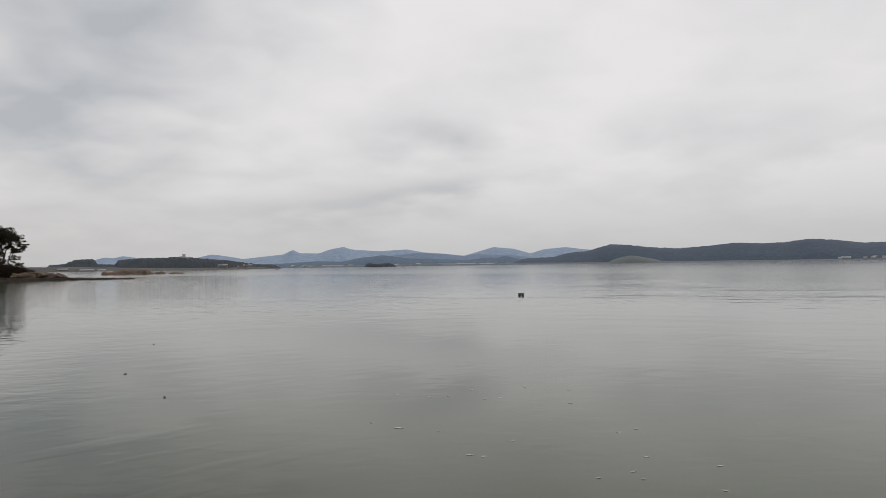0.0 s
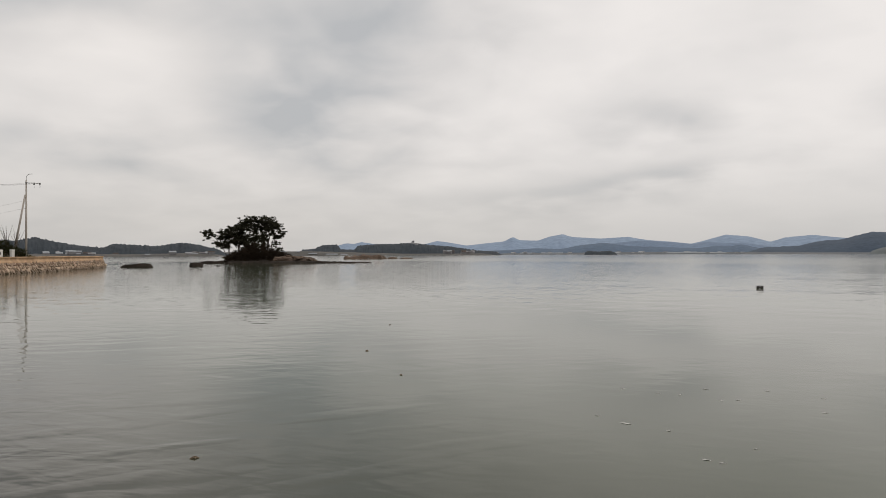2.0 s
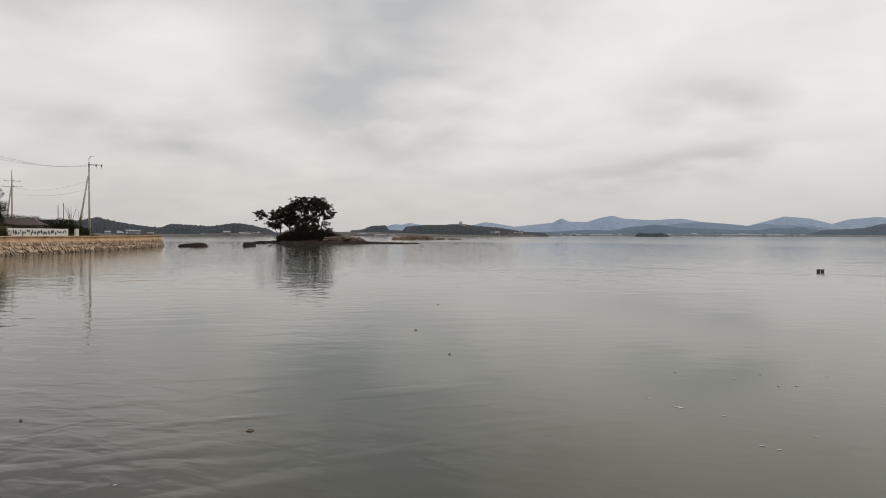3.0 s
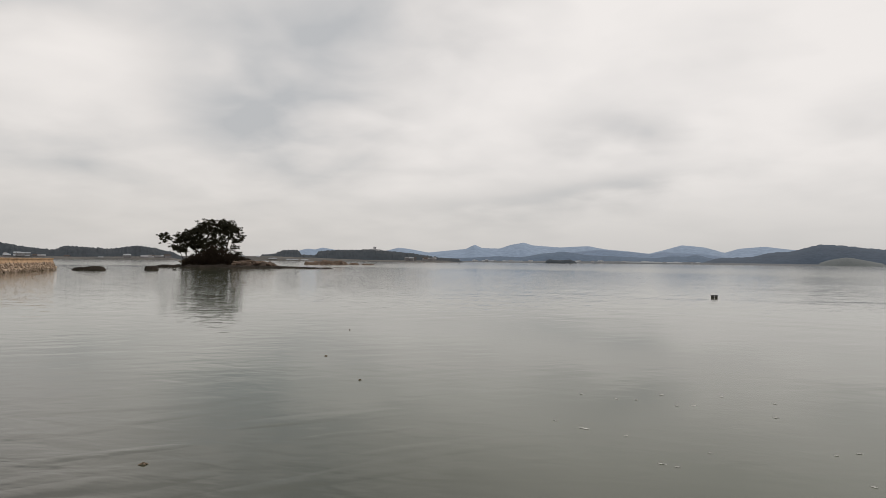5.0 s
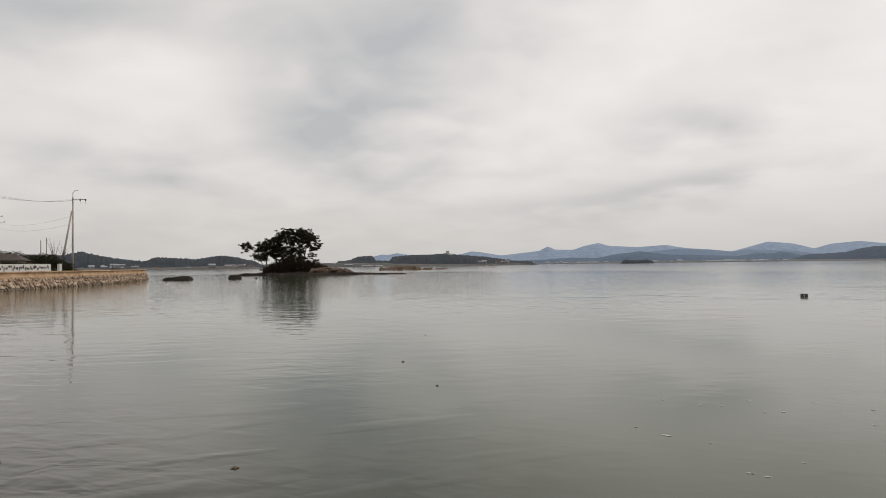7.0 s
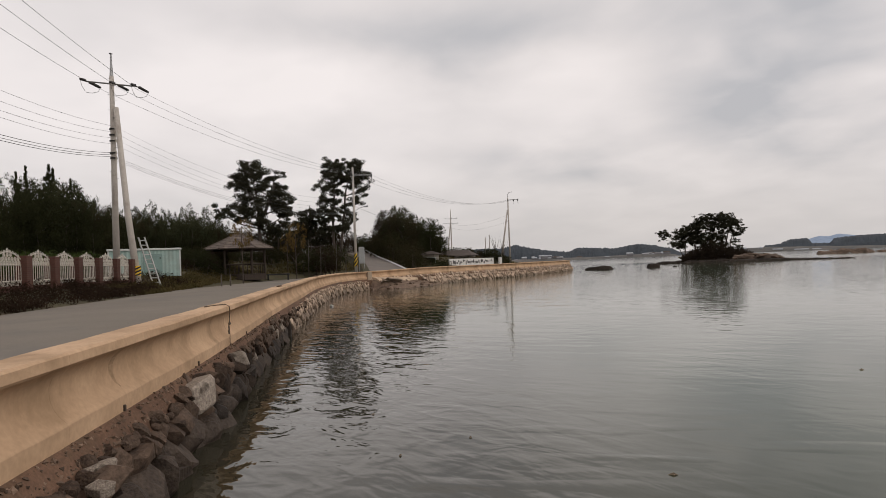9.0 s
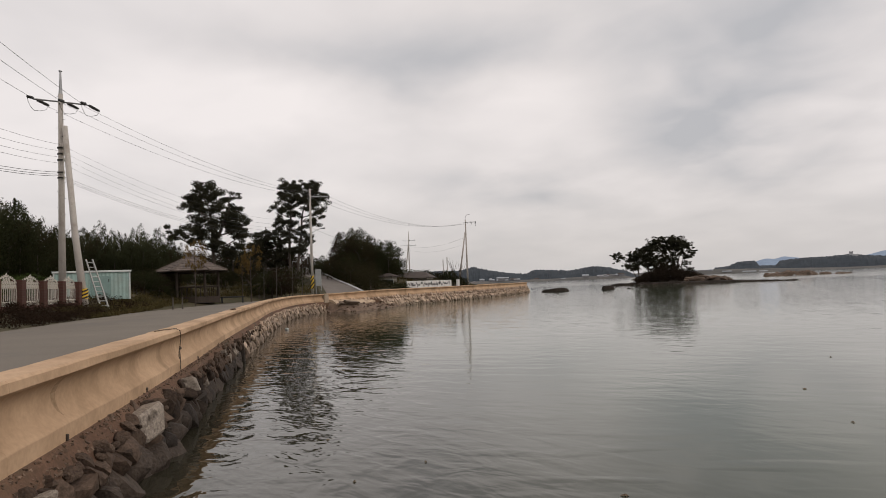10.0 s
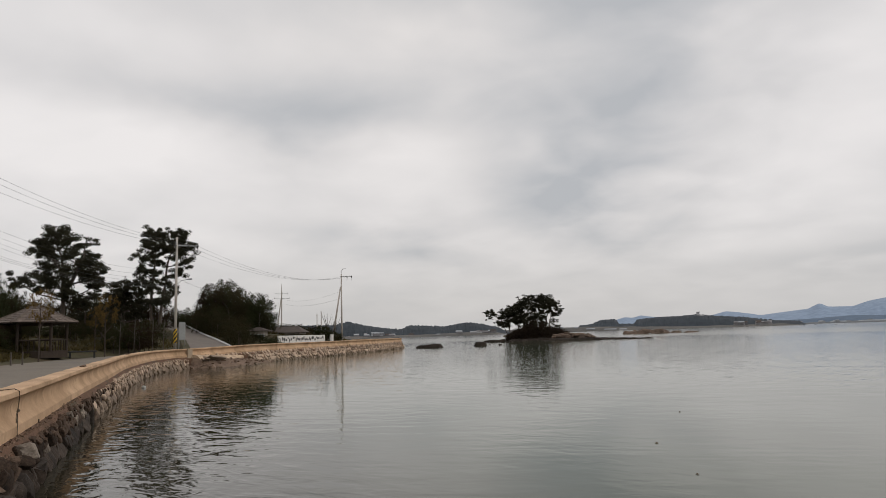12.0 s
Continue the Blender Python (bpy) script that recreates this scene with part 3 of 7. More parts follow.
# ---- water
def build_water():
    verts, faces = [(0, 0, 0)], []
    radii = [6, 15, 40, 100, 300, 900, 2500, 4900]
    n = 64
    for r in radii:
        verts += [(r * math.cos(2 * math.pi * k / n), r * math.sin(2 * math.pi * k / n), 0) for k in range(n)]
    for k in range(n):
        faces.append((0, 1 + k, 1 + (k + 1) % n))
    for i in range(len(radii) - 1):
        for k in range(n):
            a, b = 1 + i * n + k, 1 + i * n + (k + 1) % n
            faces.append((a, a + n, b + n, b))
    ob = part("water", pydata("water", verts, faces, WATER))
    tagged(ob, "calm grey-green sea with faint ripples", "water", kind="structure")
    bm = bmesh.new()
    bmesh.ops.create_grid(bm, x_segments=2, y_segments=2, size=4900)
    for v in bm.verts:
        v.co.z = -2.5
    tagged(part("seabed", bm, SOIL), "dark muddy sea bed under the water", "sea bed", kind="structure")


# ---- land
def build_land():
    us = [0.3, 1, 3, 5.5, 6.5, 7.6, 8.2, 8.9, 9.6, 10.3, 11, 12.5, 14, 17, 21, 26, 32, 40, 50, 62, 76, 92, 110, 140, 180, 240, 320]
    n = 150
    verts, faces = [], []
    for k in range(n + 1):
        s = SHORE_LEN * k / n
        for j, u in enumerate(us):
            z = land_z(s, u)
            p = shore(s, u, z)
            if u > 8:
                p.z += 0.12 * noise.noise(p * 0.5) + (0.5 * noise.noise(p * 0.06) if u > 20 else 0)
            elif u <= 7.6:
                p.z -= 0.06
            verts.append(tuple(p))
    m = len(us)
    for k in range(n):
        for j in range(m - 1):
            a = k * m + j
            faces.append((a, a + m, a + m + 1, a + 1))
    # the land's ends and its back, down into the water
    for rim in ([n * m + j for j in range(m)], [j for j in range(m)][::-1], [k * m + m - 1 for k in range(n + 1)][::-1]):
        base = len(verts)
        for i in rim:
            verts.append((verts[i][0], verts[i][1], -1.5))
        for j in range(len(rim) - 1):
            faces.append((rim[j], base + j, base + j + 1, rim[j + 1]))
    tagged(part("ground", pydata("ground", verts, faces, GRASS_GROUND, True)), "rough grassy ground rising behind the coast road", "ground", kind="structure")
    # road
    prof = [(0.3, ROAD_Z), (2, ROAD_Z + 0.02), (4, ROAD_Z + 0.04), (6, ROAD_Z + 0.02), (7.7, ROAD_Z - 0.01), (7.75, ROAD_Z - 0.2)]
    tagged(part("road", sweep(prof, 0, SHORE_LEN, 1.5, ROAD, "road", closed=False)), "grey worn concrete coast road", "road", kind="structure")
    # earth bank that carries the wall and its stones
    prof = [(0.2, TOE_Z), (-0.14, TOE_Z), (-0.20, TOE_Z - 0.045), (-0.27, TOE_Z - 0.16), (-0.29, 0.50), (-0.24, 0.25), (-0.22, -0.1), (-0.2, -0.8), (0.2, -0.9)]
    tagged(part("embankment", sweep(prof, 0, SHORE_LEN, 0.3, SOIL, "embankment", worn=(2, 3, 4, 5, 6))), "reddish soil bank below the sea wall", "bank", kind="structure")


WALL_PROFILE = [(0.25, 0.56), (0.25, TOP_Z - 0.02), (0.23, TOP_Z), (-0.12, TOP_Z + 0.005), (-0.148, TOP_Z - 0.015), (-0.152, TOP_Z - 0.085), (-0.135, TOP_Z - 0.105), (-0.075, TOP_Z - 0.13),
                (-0.02, TOP_Z - 0.185), (0.005, TOP_Z - 0.26), (0.002, TOP_Z - 0.34), (-0.022, TOP_Z - 0.42), (-0.065, TOP_Z - 0.48), (-0.118, TOP_Z - 0.53), (-0.135, TOP_Z - 0.55), (-0.14, 0.56)]


def build_wall():
    wall = thing("wall_sea", "tan concrete sea wall with an overhanging lip and hollow face", "sea wall", kind="structure")
    seg = 7.57
    s = S_NEAR - 3 * seg + 1.22
    while s < SHORE_LEN - 0.5:
        e = min(s + seg, SHORE_LEN)
        me = sweep(WALL_PROFILE, s + 0.0008, e - 0.0008, 0.25 if s < S_NEAR + 25 else 0.6, CONCRETE, "wall_segment", worn=(1, 2, 3, 4, 5, 14))
        k = len(WALL_PROFILE)                # the hollow face is smooth, the lip and the toe keep their edges
        me.polygons.foreach_set("use_smooth", [i < len(me.polygons) - 2 and 6 <= i % k <= 13 for i in range(len(me.polygons))])
        part("wall_segment", me, CONCRETE, wall)
        s = e
    # return at the quay's end
    bm = bmesh.new()
    a, b = shore(SHORE_LEN, 0.0), shore(SHORE_LEN, 9.0)
    t = TANG[-1]
    hi = TOP_Z + rise(SHORE_LEN)
    for z0, z1, w in ((0.6, hi - 0.2, 0.30), (hi - 0.2, hi, 0.36)):
        vs = [bm.verts.new(q + Vector((0, 0, z))) for z in (z0, z1) for q in (a, b, b + t * w, a + t * w)]
        for f in ((3, 2, 1, 0), (4, 5, 6, 7), (0, 1, 5, 4), (1, 2, 6, 5), (2, 3, 7, 6), (3, 0, 4, 7)):
            bm.faces.new([vs[i] for i in f])
    part("wall_segment", bm, CONCRETE, wall)
    # the pier where the wall steps back
    bm = bmesh.new()
    p = [shore(S_STEP - 0.3, -0.22), shore(S_STEP - 0.3, 0.4), shore(S_STEP + 0.35, 0.4), shore(S_STEP + 0.35, -0.22)]
    vs = [bm.verts.new(q + Vector((0, 0, z))) for z in (0.5, TOP_Z - 0.04 + rise(S_STEP)) for q in p]
    for f in ((0, 1, 2, 3), (7, 6, 5, 4), (4, 5, 1, 0), (5, 6, 2, 1), (6, 7, 3, 2), (7, 4, 0, 3)):
        bm.faces.new([vs[i] for i in f])
    bmesh.ops.recalc_face_normals(bm, faces=bm.faces[:])
    part("pier", bm, OLD_CONCRETE, wall, "darker concrete pier at the wall's step")


def build_wall_marks():
    """Curved scars on the hollow face and dark weep holes in the toe."""
    face = WALL_PROFILE[6:13]
    for s0, w, bow in ((S_NEAR + 2.62, 0.12, 0.15), (S_NEAR + 8.0, 0.035, 0.05), (S_NEAR + 8.45, 0.03, 0.03), (S_NEAR + 16.5, 0.05, 0.10)):
        verts, faces = [], []
        n = 14
        for k in range(n + 1):
            f = k / n * (len(face) - 1)
            i = min(int(f), len(face) - 2)
            u = face[i][0] + (face[i + 1][0] - face[i][0]) * (f - i)
            z = face[i][1] + (face[i + 1][1] - face[i][1]) * (f - i)
            g = k / n
            mid = s0 - bow * math.sin(math.pi * g * 0.8) + 0.02 * noise.noise(Vector((g * 3, s0, 0)))
            hw = w * (0.25 + 0.75 * math.sin(math.pi * min(1, g + 0.08))) * 0.5
            for q in (mid - hw, mid + hw):
                verts.append(tuple(shore(q, u - 0.0014, z)))
        for k in range(n):
            faces.append((2 * k, 2 * k + 1, 2 * k + 3, 2 * k + 2))
        tagged(part("wall_scar", pydata("wall_scar", verts, faces, SCAR)), "dark curved stain on the sea wall's face", "stain", "wall stains", "structure")
    for s0 in (S_NEAR + 2.39, S_NEAR + 5.3, S_NEAR + 9.6, S_NEAR + 13.0):
        c = shore(s0, -0.13)
        ob = part("weep_hole", boxed(-0.014, -0.025, 0.0, 0.014, 0.02, 0.06, bevel=0.006), JOINT)
        t = TANG[min(int(s0 / DS), len(TANG) - 1)]
        ob.matrix_world = pose(c.x, c.y, 0.80, 0, 0, math.degrees(math.atan2(t.y, t.x)))
        tagged(ob, "small dark weep hole in the wall's toe", "weep hole", "weep holes", "structure")


def build_ropes():
    """Old mooring ropes slung over the sea wall."""
    def hang(label, s0, run, knot, loop):
        rope = thing("mooring_rope", label, "rope", shore(s0, 0, 0), group="ropes on the wall")
        o = rope.location
        pts = [shore(s0 + ds, u, z) - o for ds, u, z in run]
        part("cord", tubed(pts, 0.007, 6), ROPE, rope, smooth=True)
        if knot:
            ds, u, z = knot
            part("knot", tubed([shore(s0 + ds + k * 0.045, u - 0.01 * (1 - abs(k)), z + 0.02 * k) - o for k in (-1, -0.5, 0, 0.5, 1)], [0.008, 0.018, 0.022, 0.017, 0.008], 7), ROPE, rope, smooth=True)
        if loop:
            ds, u, z, r = loop
            ring = [shore(s0 + ds + r * 0.6 * math.cos(a), u, z + r * math.sin(a)) - o for a in [math.pi * 2 * k / 14 for k in range(15)]]
            part("loop", tubed(ring, 0.006, 5), ROPE, rope, smooth=True)
    t = TOP_Z
    hang("dark old rope knotted over the sea wall with a loop", S_NEAR + 7.63,
         [(-0.42, 0.16, t + 0.012), (-0.2, 0.06, t + 0.018), (-0.03, -0.10, t + 0.022), (0.0, -0.160, t - 0.02), (0.03, -0.160, t - 0.10), (0.05, -0.150, t - 0.22), (0.0, -0.145, t - 0.33), (0.05, -0.145, t - 0.42), (0.06, -0.147, t - 0.52), (0.0, -0.155, t - 0.64), (-0.06, -0.19, t - 0.72)],
         (0.0, -0.15, t - 0.31), (-0.04, -0.148, t - 0.41, 0.075))
    hang("thin dark rope hanging over the sea wall's lip", S_NEAR - 0.24,
         [(-0.1, 0.2, t + 0.012), (-0.03, -0.1, t + 0.02), (0.0, -0.165, t - 0.02), (0.01, -0.165, t - 0.15), (0.03, -0.16, t - 0.35), (0.05, -0.155, t - 0.55), (0.06, -0.16, t - 0.69)], (0.0, -0.165, t - 0.03), None)


def blocky_stone(rng, name, material):
    """A squarish quarried block with chipped corners."""
    bm = bmesh.new()
    for x in (-1, 1):
        for y in (-1, 1):
            for z in (-1, 1):
                bm.verts.new((x * rng.uniform(0.55, 0.98), y * rng.uniform(0.45, 0.85), z * rng.uniform(0.35, 0.75)))
    for _ in range(3):
        d = Vector((rng.gauss(0, 1), rng.gauss(0, 1), rng.gauss(0, 1))).normalized()
        bm.verts.new((d.x * 1.0, d.y * 0.85, d.z * 0.75))
    r = bmesh.ops.convex_hull(bm, input=bm.verts[:])
    bmesh.ops.delete(bm, geom=[g for g in r["geom_interior"] if isinstance(g, bmesh.types.BMVert)], context="VERTS")
    bmesh.ops.bevel(bm, geom=bm.edges[:], offset=0.11, segments=1, affect="EDGES", clamp_overlap=True)
    return mesh_of(bm, name, material)


def boulder(rng, name, material, facets=9):
    """A rounded boulder with a few flat, worn sides."""
    bm = bmesh.new()
    bmesh.ops.create_icosphere(bm, subdivisions=2, radius=1.0)
    cuts = [(Vector((rng.gauss(0, 1), rng.gauss(0, 1), rng.gauss(0, 1))).normalized(), rng.uniform(0.40, 0.74)) for _ in range(facets)]
    o = Vector((rng.uniform(0, 50), rng.uniform(0, 50), 0))
    for v in bm.verts:
        p = v.co.copy()
        for d, k in cuts:
            over = p.dot(d) - k
            if over > 0:
                p -= d * over * 0.97
        v.co = p * (1.2 + 0.16 * noise.noise(p * 1.6 + o) + 0.07 * noise.noise(p * 4 + o))
    me = mesh_of(bm, name, material, True)
    me.set_sharp_from_angle(angle=radians(33))
    return me


def build_ramp():
    # a pale concrete apron below the wall, and a spill of brown rubble running down beside the pier into the water
    ramp = thing("boat_ramp", "brown rubble spill and pale concrete apron beside the sea wall", "boat ramp", kind="structure")
    rng = random.Random(5)
    verts, faces = [], []
    n = 16
    for k in range(n + 1):
        f = k / n
        s = S_STEP + 0.4 + 8.2 * f
        thin = 1 - f ** 3
        hi = 1.04 - 0.30 * f + rise(s) * 0.6
        for u, z in ((0.0, hi), (-0.12 - 0.5 * thin, hi - 0.10), (-0.14 - 0.9 * thin, hi - 0.10 - 0.35 * thin), (-0.14 - 0.95 * thin, -0.3)):
            q = shore(s, u, z)
            verts.append((q.x, q.y, q.z + 0.025 * noise.noise(q * 2.0)))
    for k in range(n):
        for j in range(3):
            a = k * 4 + j
            faces.append((a, a + 1, a + 5, a + 4))
    faces += [(0, 1, 2, 3)[::-1], tuple(n * 4 + i for i in range(4))]
    part("apron", pydata("apron", verts, faces, APRON), APRON, ramp, "pale worn concrete apron")
    n, m = 60, 16
    length = 14.2
    top = lambda f: (0.15 + 1.0 * step01(0, 0.07, f)) * (1 - f) ** 0.9 - 0.02
    out = lambda f: float(np.interp(f, [0, 0.06, 0.35, 1], [-1.4, -2.6, -3.1, -1.5]))
    verts, faces = [], []
    for k in range(n + 1):
        f = k / n
        s = S_STEP - 0.35 + length * f
        for j in range(m + 1):
            g = j / m
            z = top(f) * (1 - g ** 1.4) - 0.35 * g ** 2
            q = shore(s, -0.1 + (out(f) + 0.1) * g, z)
            q.z += (0.09 * noise.noise(q * 1.9) + 0.07 * noise.noise(q * 4.5) + 0.04 * noise.noise(q * 9)) * (0.25 + 0.75 * math.sin(math.pi * min(1, g + 0.1)))
            verts.append(tuple(q))
    for k in range(n):
        for j in range(m):
            a = k * (m + 1) + j
            faces.append((a, a + 1, a + m + 2, a + m + 1))
    faces.append(tuple(range(m + 1))[::-1])
    part("rubble_slope", pydata("rubble_slope", verts, faces, RUBBLE), RUBBLE, ramp)
    t = TANG[min(int(S_STEP / DS) + 4, len(TANG) - 1)]
    for ds, u, z, size, tilt in ((1.9, -1.45, 0.70, (1.5, 0.6, 0.12), -0.45), (0.6, -1.35, 0.66, (0.45, 0.4, 0.12), -0.35)):
        slab = part("slab", blocky_stone(rng, "slab", SLAB), SLAB, ramp, "flat pale broken concrete slab")
        slab.matrix_world = Matrix.LocRotScale(shore(S_STEP + ds, u, z), Euler((tilt, 0.06, math.atan2(t.y, t.x))), size)
    stones = [boulder(rng, "ramp_stone", RUBBLE) for _ in range(5)]
    for k in range(150):
        f, g = rng.random() ** 1.1, rng.random()
        ob = part("stone", stones[k % 5], RUBBLE, ramp)
        q = shore(S_STEP - 0.3 + length * f, -0.1 + (out(f) + 0.1) * g, top(f) * (1 - g ** 1.4) - 0.35 * g ** 2)
        sc = rng.uniform(0.06, 0.17)
        ob.matrix_world = Matrix.LocRotScale(q, Euler((rng.uniform(-.4, .4), rng.uniform(-.4, .4), rng.uniform(0, 6))), (sc * 1.5, sc, sc * 0.6))


build_water()
build_land()
build_wall()
build_wall_marks()
build_ropes()
build_ramp()

# ================= utility poles and wires =================
def concrete_pole(parent, h, r0, r1, at=(0, 0, 0), lean=(0, 0), name="pole", steps=True):
    x, y, z = at
    ob = part(name, tubed([(x, y, z - 0.3), (x + lean[0] * 0.5, y + lean[1] * 0.5, z + h * 0.5), (x + lean[0], y + lean[1], z + h)], [r0, (r0 + r1) / 2, r1], 14), POLE, parent, smooth=True)
    return ob


def hazard_band(parent, x, y, z0, z1, r):
    band = part("hazard_band", tubed([(x, y, z0), (x, y, z1)], r, 14), YELLOW, parent, "yellow band with black slanting stripes")
    rise_by, seg = (z1 - z0) * 0.75, 20      # slanting stripes wound round the pole
    for k in range(-3, 4):
        bm = bmesh.new()
        rows = []
        for i in range(seg + 1):
            a = 2 * math.pi * i / seg
            za = z0 + (z1 - z0) * (k / 3.0) + rise_by * 1.333 * i / seg
            lo, hi = (min(max(q, z0), z1) for q in (za, za + (z1 - z0) / 6))
            rows.append([bm.verts.new((x + (r + .006) * math.cos(a), y + (r + .006) * math.sin(a), q)) for q in (lo, hi)])
        for (a, b), (d, e) in zip(rows, rows[1:]):
            if b.co.z - a.co.z > 1e-4 or e.co.z - d.co.z > 1e-4:
                bm.faces.new((a, d, e, b))
        bmesh.ops.delete(bm, geom=[v for v in bm.verts if not v.link_faces], context="VERTS")
        if bm.faces:
            part("stripe", bm, BLACK, band)


def cross_arm(parent, z, half, direction, y0=0.0, x0=0.0, strain=True, ways=None):
    """A steel arm with insulators; direction: bearing of the arm in radians."""
    d = Vector((math.cos(direction), math.sin(direction), 0))
    n = Vector((-d.y, d.x, 0))
    c = Vector((x0, y0, z))
    bm = bmesh.new()
    tube(bm, [c - d * half, c + d * half], 0.05, 4)
    arm = part("cross_arm", bm, STEEL, parent)
    for k in (-1, 0.15, 1):
        q = c + d * half * 0.96 * k
        if strain:
            a, b = ways or (-n, n)           # the ways in which the wires leave
            for v in (a, b):
                sag_down = Vector((0, 0, -0.12))
                part("insulator", tubed([q + v * 0.12, q + v * 0.2, q + v * 0.25, q + v * 0.9 + sag_down, q + v * 1.0 + sag_down], [0.03, 0.05, 0.085, 0.075, 0.04], 8), DARK_STEEL, arm)
            part("jumper_wire", tubed([q + a * 1.0 - Vector((0, 0, .12)), q + a * 0.8 - Vector((0, 0, .42)), q + a * 0.4 - Vector((0, 0, .58)), q - Vector((0, 0, .64)), q + b * 0.4 - Vector((0, 0, .58)), q + b * 0.8 - Vector((0, 0, .42)), q + b * 1.0 - Vector((0, 0, .12))], 0.012, 4), CABLE, arm)
        else:
            part("insulator", tubed([q, q + Vector((0, 0, .1)), q + Vector((0, 0, .28))], [0.03, 0.08, 0.05], 8), DARK_STEEL, arm)
    return arm


def pole_steps(parent, r, z0, z1, gap=0.45):
    k, z = 0, z0
    while z < z1:
        a = 0.6 if k % 2 else 0.6 + math.pi
        part("step_bolt", tubed([(0, 0, z), ((r + 0.16) * math.cos(a), (r + 0.16) * math.sin(a), z)], 0.012, 4), STEEL, parent)
        z += gap
        k += 1


P0 = Vector((1.1, -13.9, 0))
P1 = P(82.2, 43)
P2 = P(63.65, 68)
P3 = P(50.5, 108)
P4 = P(55.4, 185)
for q in (P0, P1, P2, P3, P4):
    q.z = ground_z(q.x, q.y)
LINE01 = math.atan2(P1.y - P0.y, P1.x - P0.x)
LINE12 = math.atan2(P2.y - P1.y, P2.x - P1.x)
ARM1 = radians(82.2) + 0.12


def build_poles():
    g = "utility poles along the coast road"
    # pole with a leaning stay pole
    p = thing("utility_pole", "tall grey concrete utility pole with a leaning stay pole", "utility pole", P1, group=g)
    h = 15.05 - P1.z
    concrete_pole(p, h - 1.4, 0.20, 0.12)
    part("earth_wire_peak", tubed([(0, 0, h - 1.45), (0, 0, h - 0.9), (0, 0, h - 0.05)], [0.11, 0.075, 0.04], 8), STEEL, p)
    part("peak_clamp", tubed([(-0.12, 0.08, h - 0.05), (0.12, -0.08, h - 0.12)], 0.035, 6), DARK_STEEL, p)
    cross_arm(p, 13.2 - P1.z, 1.35, ARM1, ways=tuple(Vector(((q - P1).x, (q - P1).y, 0)).normalized() for q in (P0, P2)))
    for z in (6.9, 7.2, 7.9, 8.25, 8.6):
        part("pole_clamp", tubed([(0, 0, z), (0, 0, z + 0.08)], 0.20, 12), DARK_STEEL, p)
        part("spool_insulator", tubed([(0.24, 0.1, z - 0.05), (0.24, 0.1, z + 0.12)], 0.05, 8), WHITE_IRON, p)
    pole_steps(p, 0.16, 3.5, 12.0)
    # the stay pole leans to the main pole
    b = P(80.75, 41.2) - P1
    b.z = ground_z(*(P(80.75, 41.2).xy)) - P1.z
    t = P(81.95, 42.7) - P1
    part("stay_pole", tubed([b, b.lerp(t, 0.5) + Vector((0, 0, (11.75 - P1.z) * 0.5)), Vector((t.x, t.y, 11.75 - P1.z))], [0.20, 0.17, 0.14], 14), POLE, p, "leaning concrete stay pole", smooth=True)
    part("stay_bracket", tubed([Vector((t.x, t.y, 11.2 - P1.z)), (0, 0, 11.2 - P1.z)], 0.05, 6), DARK_STEEL, p)
    f = 0.06
    hazard_band(p, b.x + (t.x - b.x) * f, b.y + (t.y - b.y) * f, b.z + 0.45, b.z + 1.0, 0.225)
    # roadside pole with a street lamp
    p = thing("utility_pole", "grey concrete utility pole with a street lamp and striped band", "utility pole", P2, group=g)
    h = 12.1 - P2.z
    concrete_pole(p, h, 0.15, 0.09)
    hazard_band(p, 0, 0, 2.1 - P2.z, 3.4 - P2.z, 0.16)
    d = Vector((math.cos(radians(63.65)), math.sin(radians(63.65)), 0))
    arm = part("lamp_arm", tubed([(0, 0, 7.6 - P2.z), d * 0.5 + Vector((0, 0, 7.95 - P2.z)), d * 1.0 + Vector((0, 0, 8.1 - P2.z))], 0.03, 6), STEEL, p)
    part("lamp_head", tubed([d * 0.95 + Vector((0, 0, 8.09 - P2.z)), d * 1.4 + Vector((0, 0, 8.13 - P2.z))], [0.06, 0.1], 8), STEEL, arm)
    cross_arm(p, 11.3 - P2.z, 1.0, radians(63.65), x0=d.x * 0.9, y0=d.y * 0.9)
    pole_steps(p, 0.14, 4, 11)
    # quay pole with stay pole and lamp
    p = thing("utility_pole", "grey concrete utility pole with stay pole and curved lamp arm", "utility pole", P3, group=g)
    h = 12.2 - P3.z
    concrete_pole(p, h, 0.15, 0.09)
    d = Vector((math.cos(radians(50.5)), math.sin(radians(50.5)), 0))
    part("lamp_arm", tubed([(0, 0, h - 0.3), (0, 0, h + 0.5), d * 0.25 + Vector((0, 0, h + 0.85)), d * 0.7 + Vector((0, 0, h + 0.9))], 0.04, 6), STEEL, p)
    cross_arm(p, 11.85 - P3.z, 0.85, radians(50.5), x0=d.x * 0.8, y0=d.y * 0.8)
    part("stay_pole", tubed([-d * 1.5 + Vector((0, 0, 0)), -d * 0.13 + Vector((0, 0, 10.2 - P3.z))], [0.15, 0.10], 12), POLE, p, "leaning concrete stay pole", smooth=True)
    # far double pole with two arms
    p = thing("utility_pole", "distant twin-legged utility pole with two cross arms", "utility pole", P4, group=g)
    d = Vector((math.cos(radians(55.4)), math.sin(radians(55.4)), 0))
    h = 16.9 - P4.z
    part("pole", tubed([-d * 0.1, -d * 0.05 + Vector((0, 0, h - 2.2)), -d * 0.05 + Vector((0, 0, h))], [0.20, 0.13, 0.05], 10), POLE, p)
    part("pole", tubed([-d * 1.3, -d * 0.2 + Vector((0, 0, h - 4))], [0.19, 0.12], 10), POLE, p)
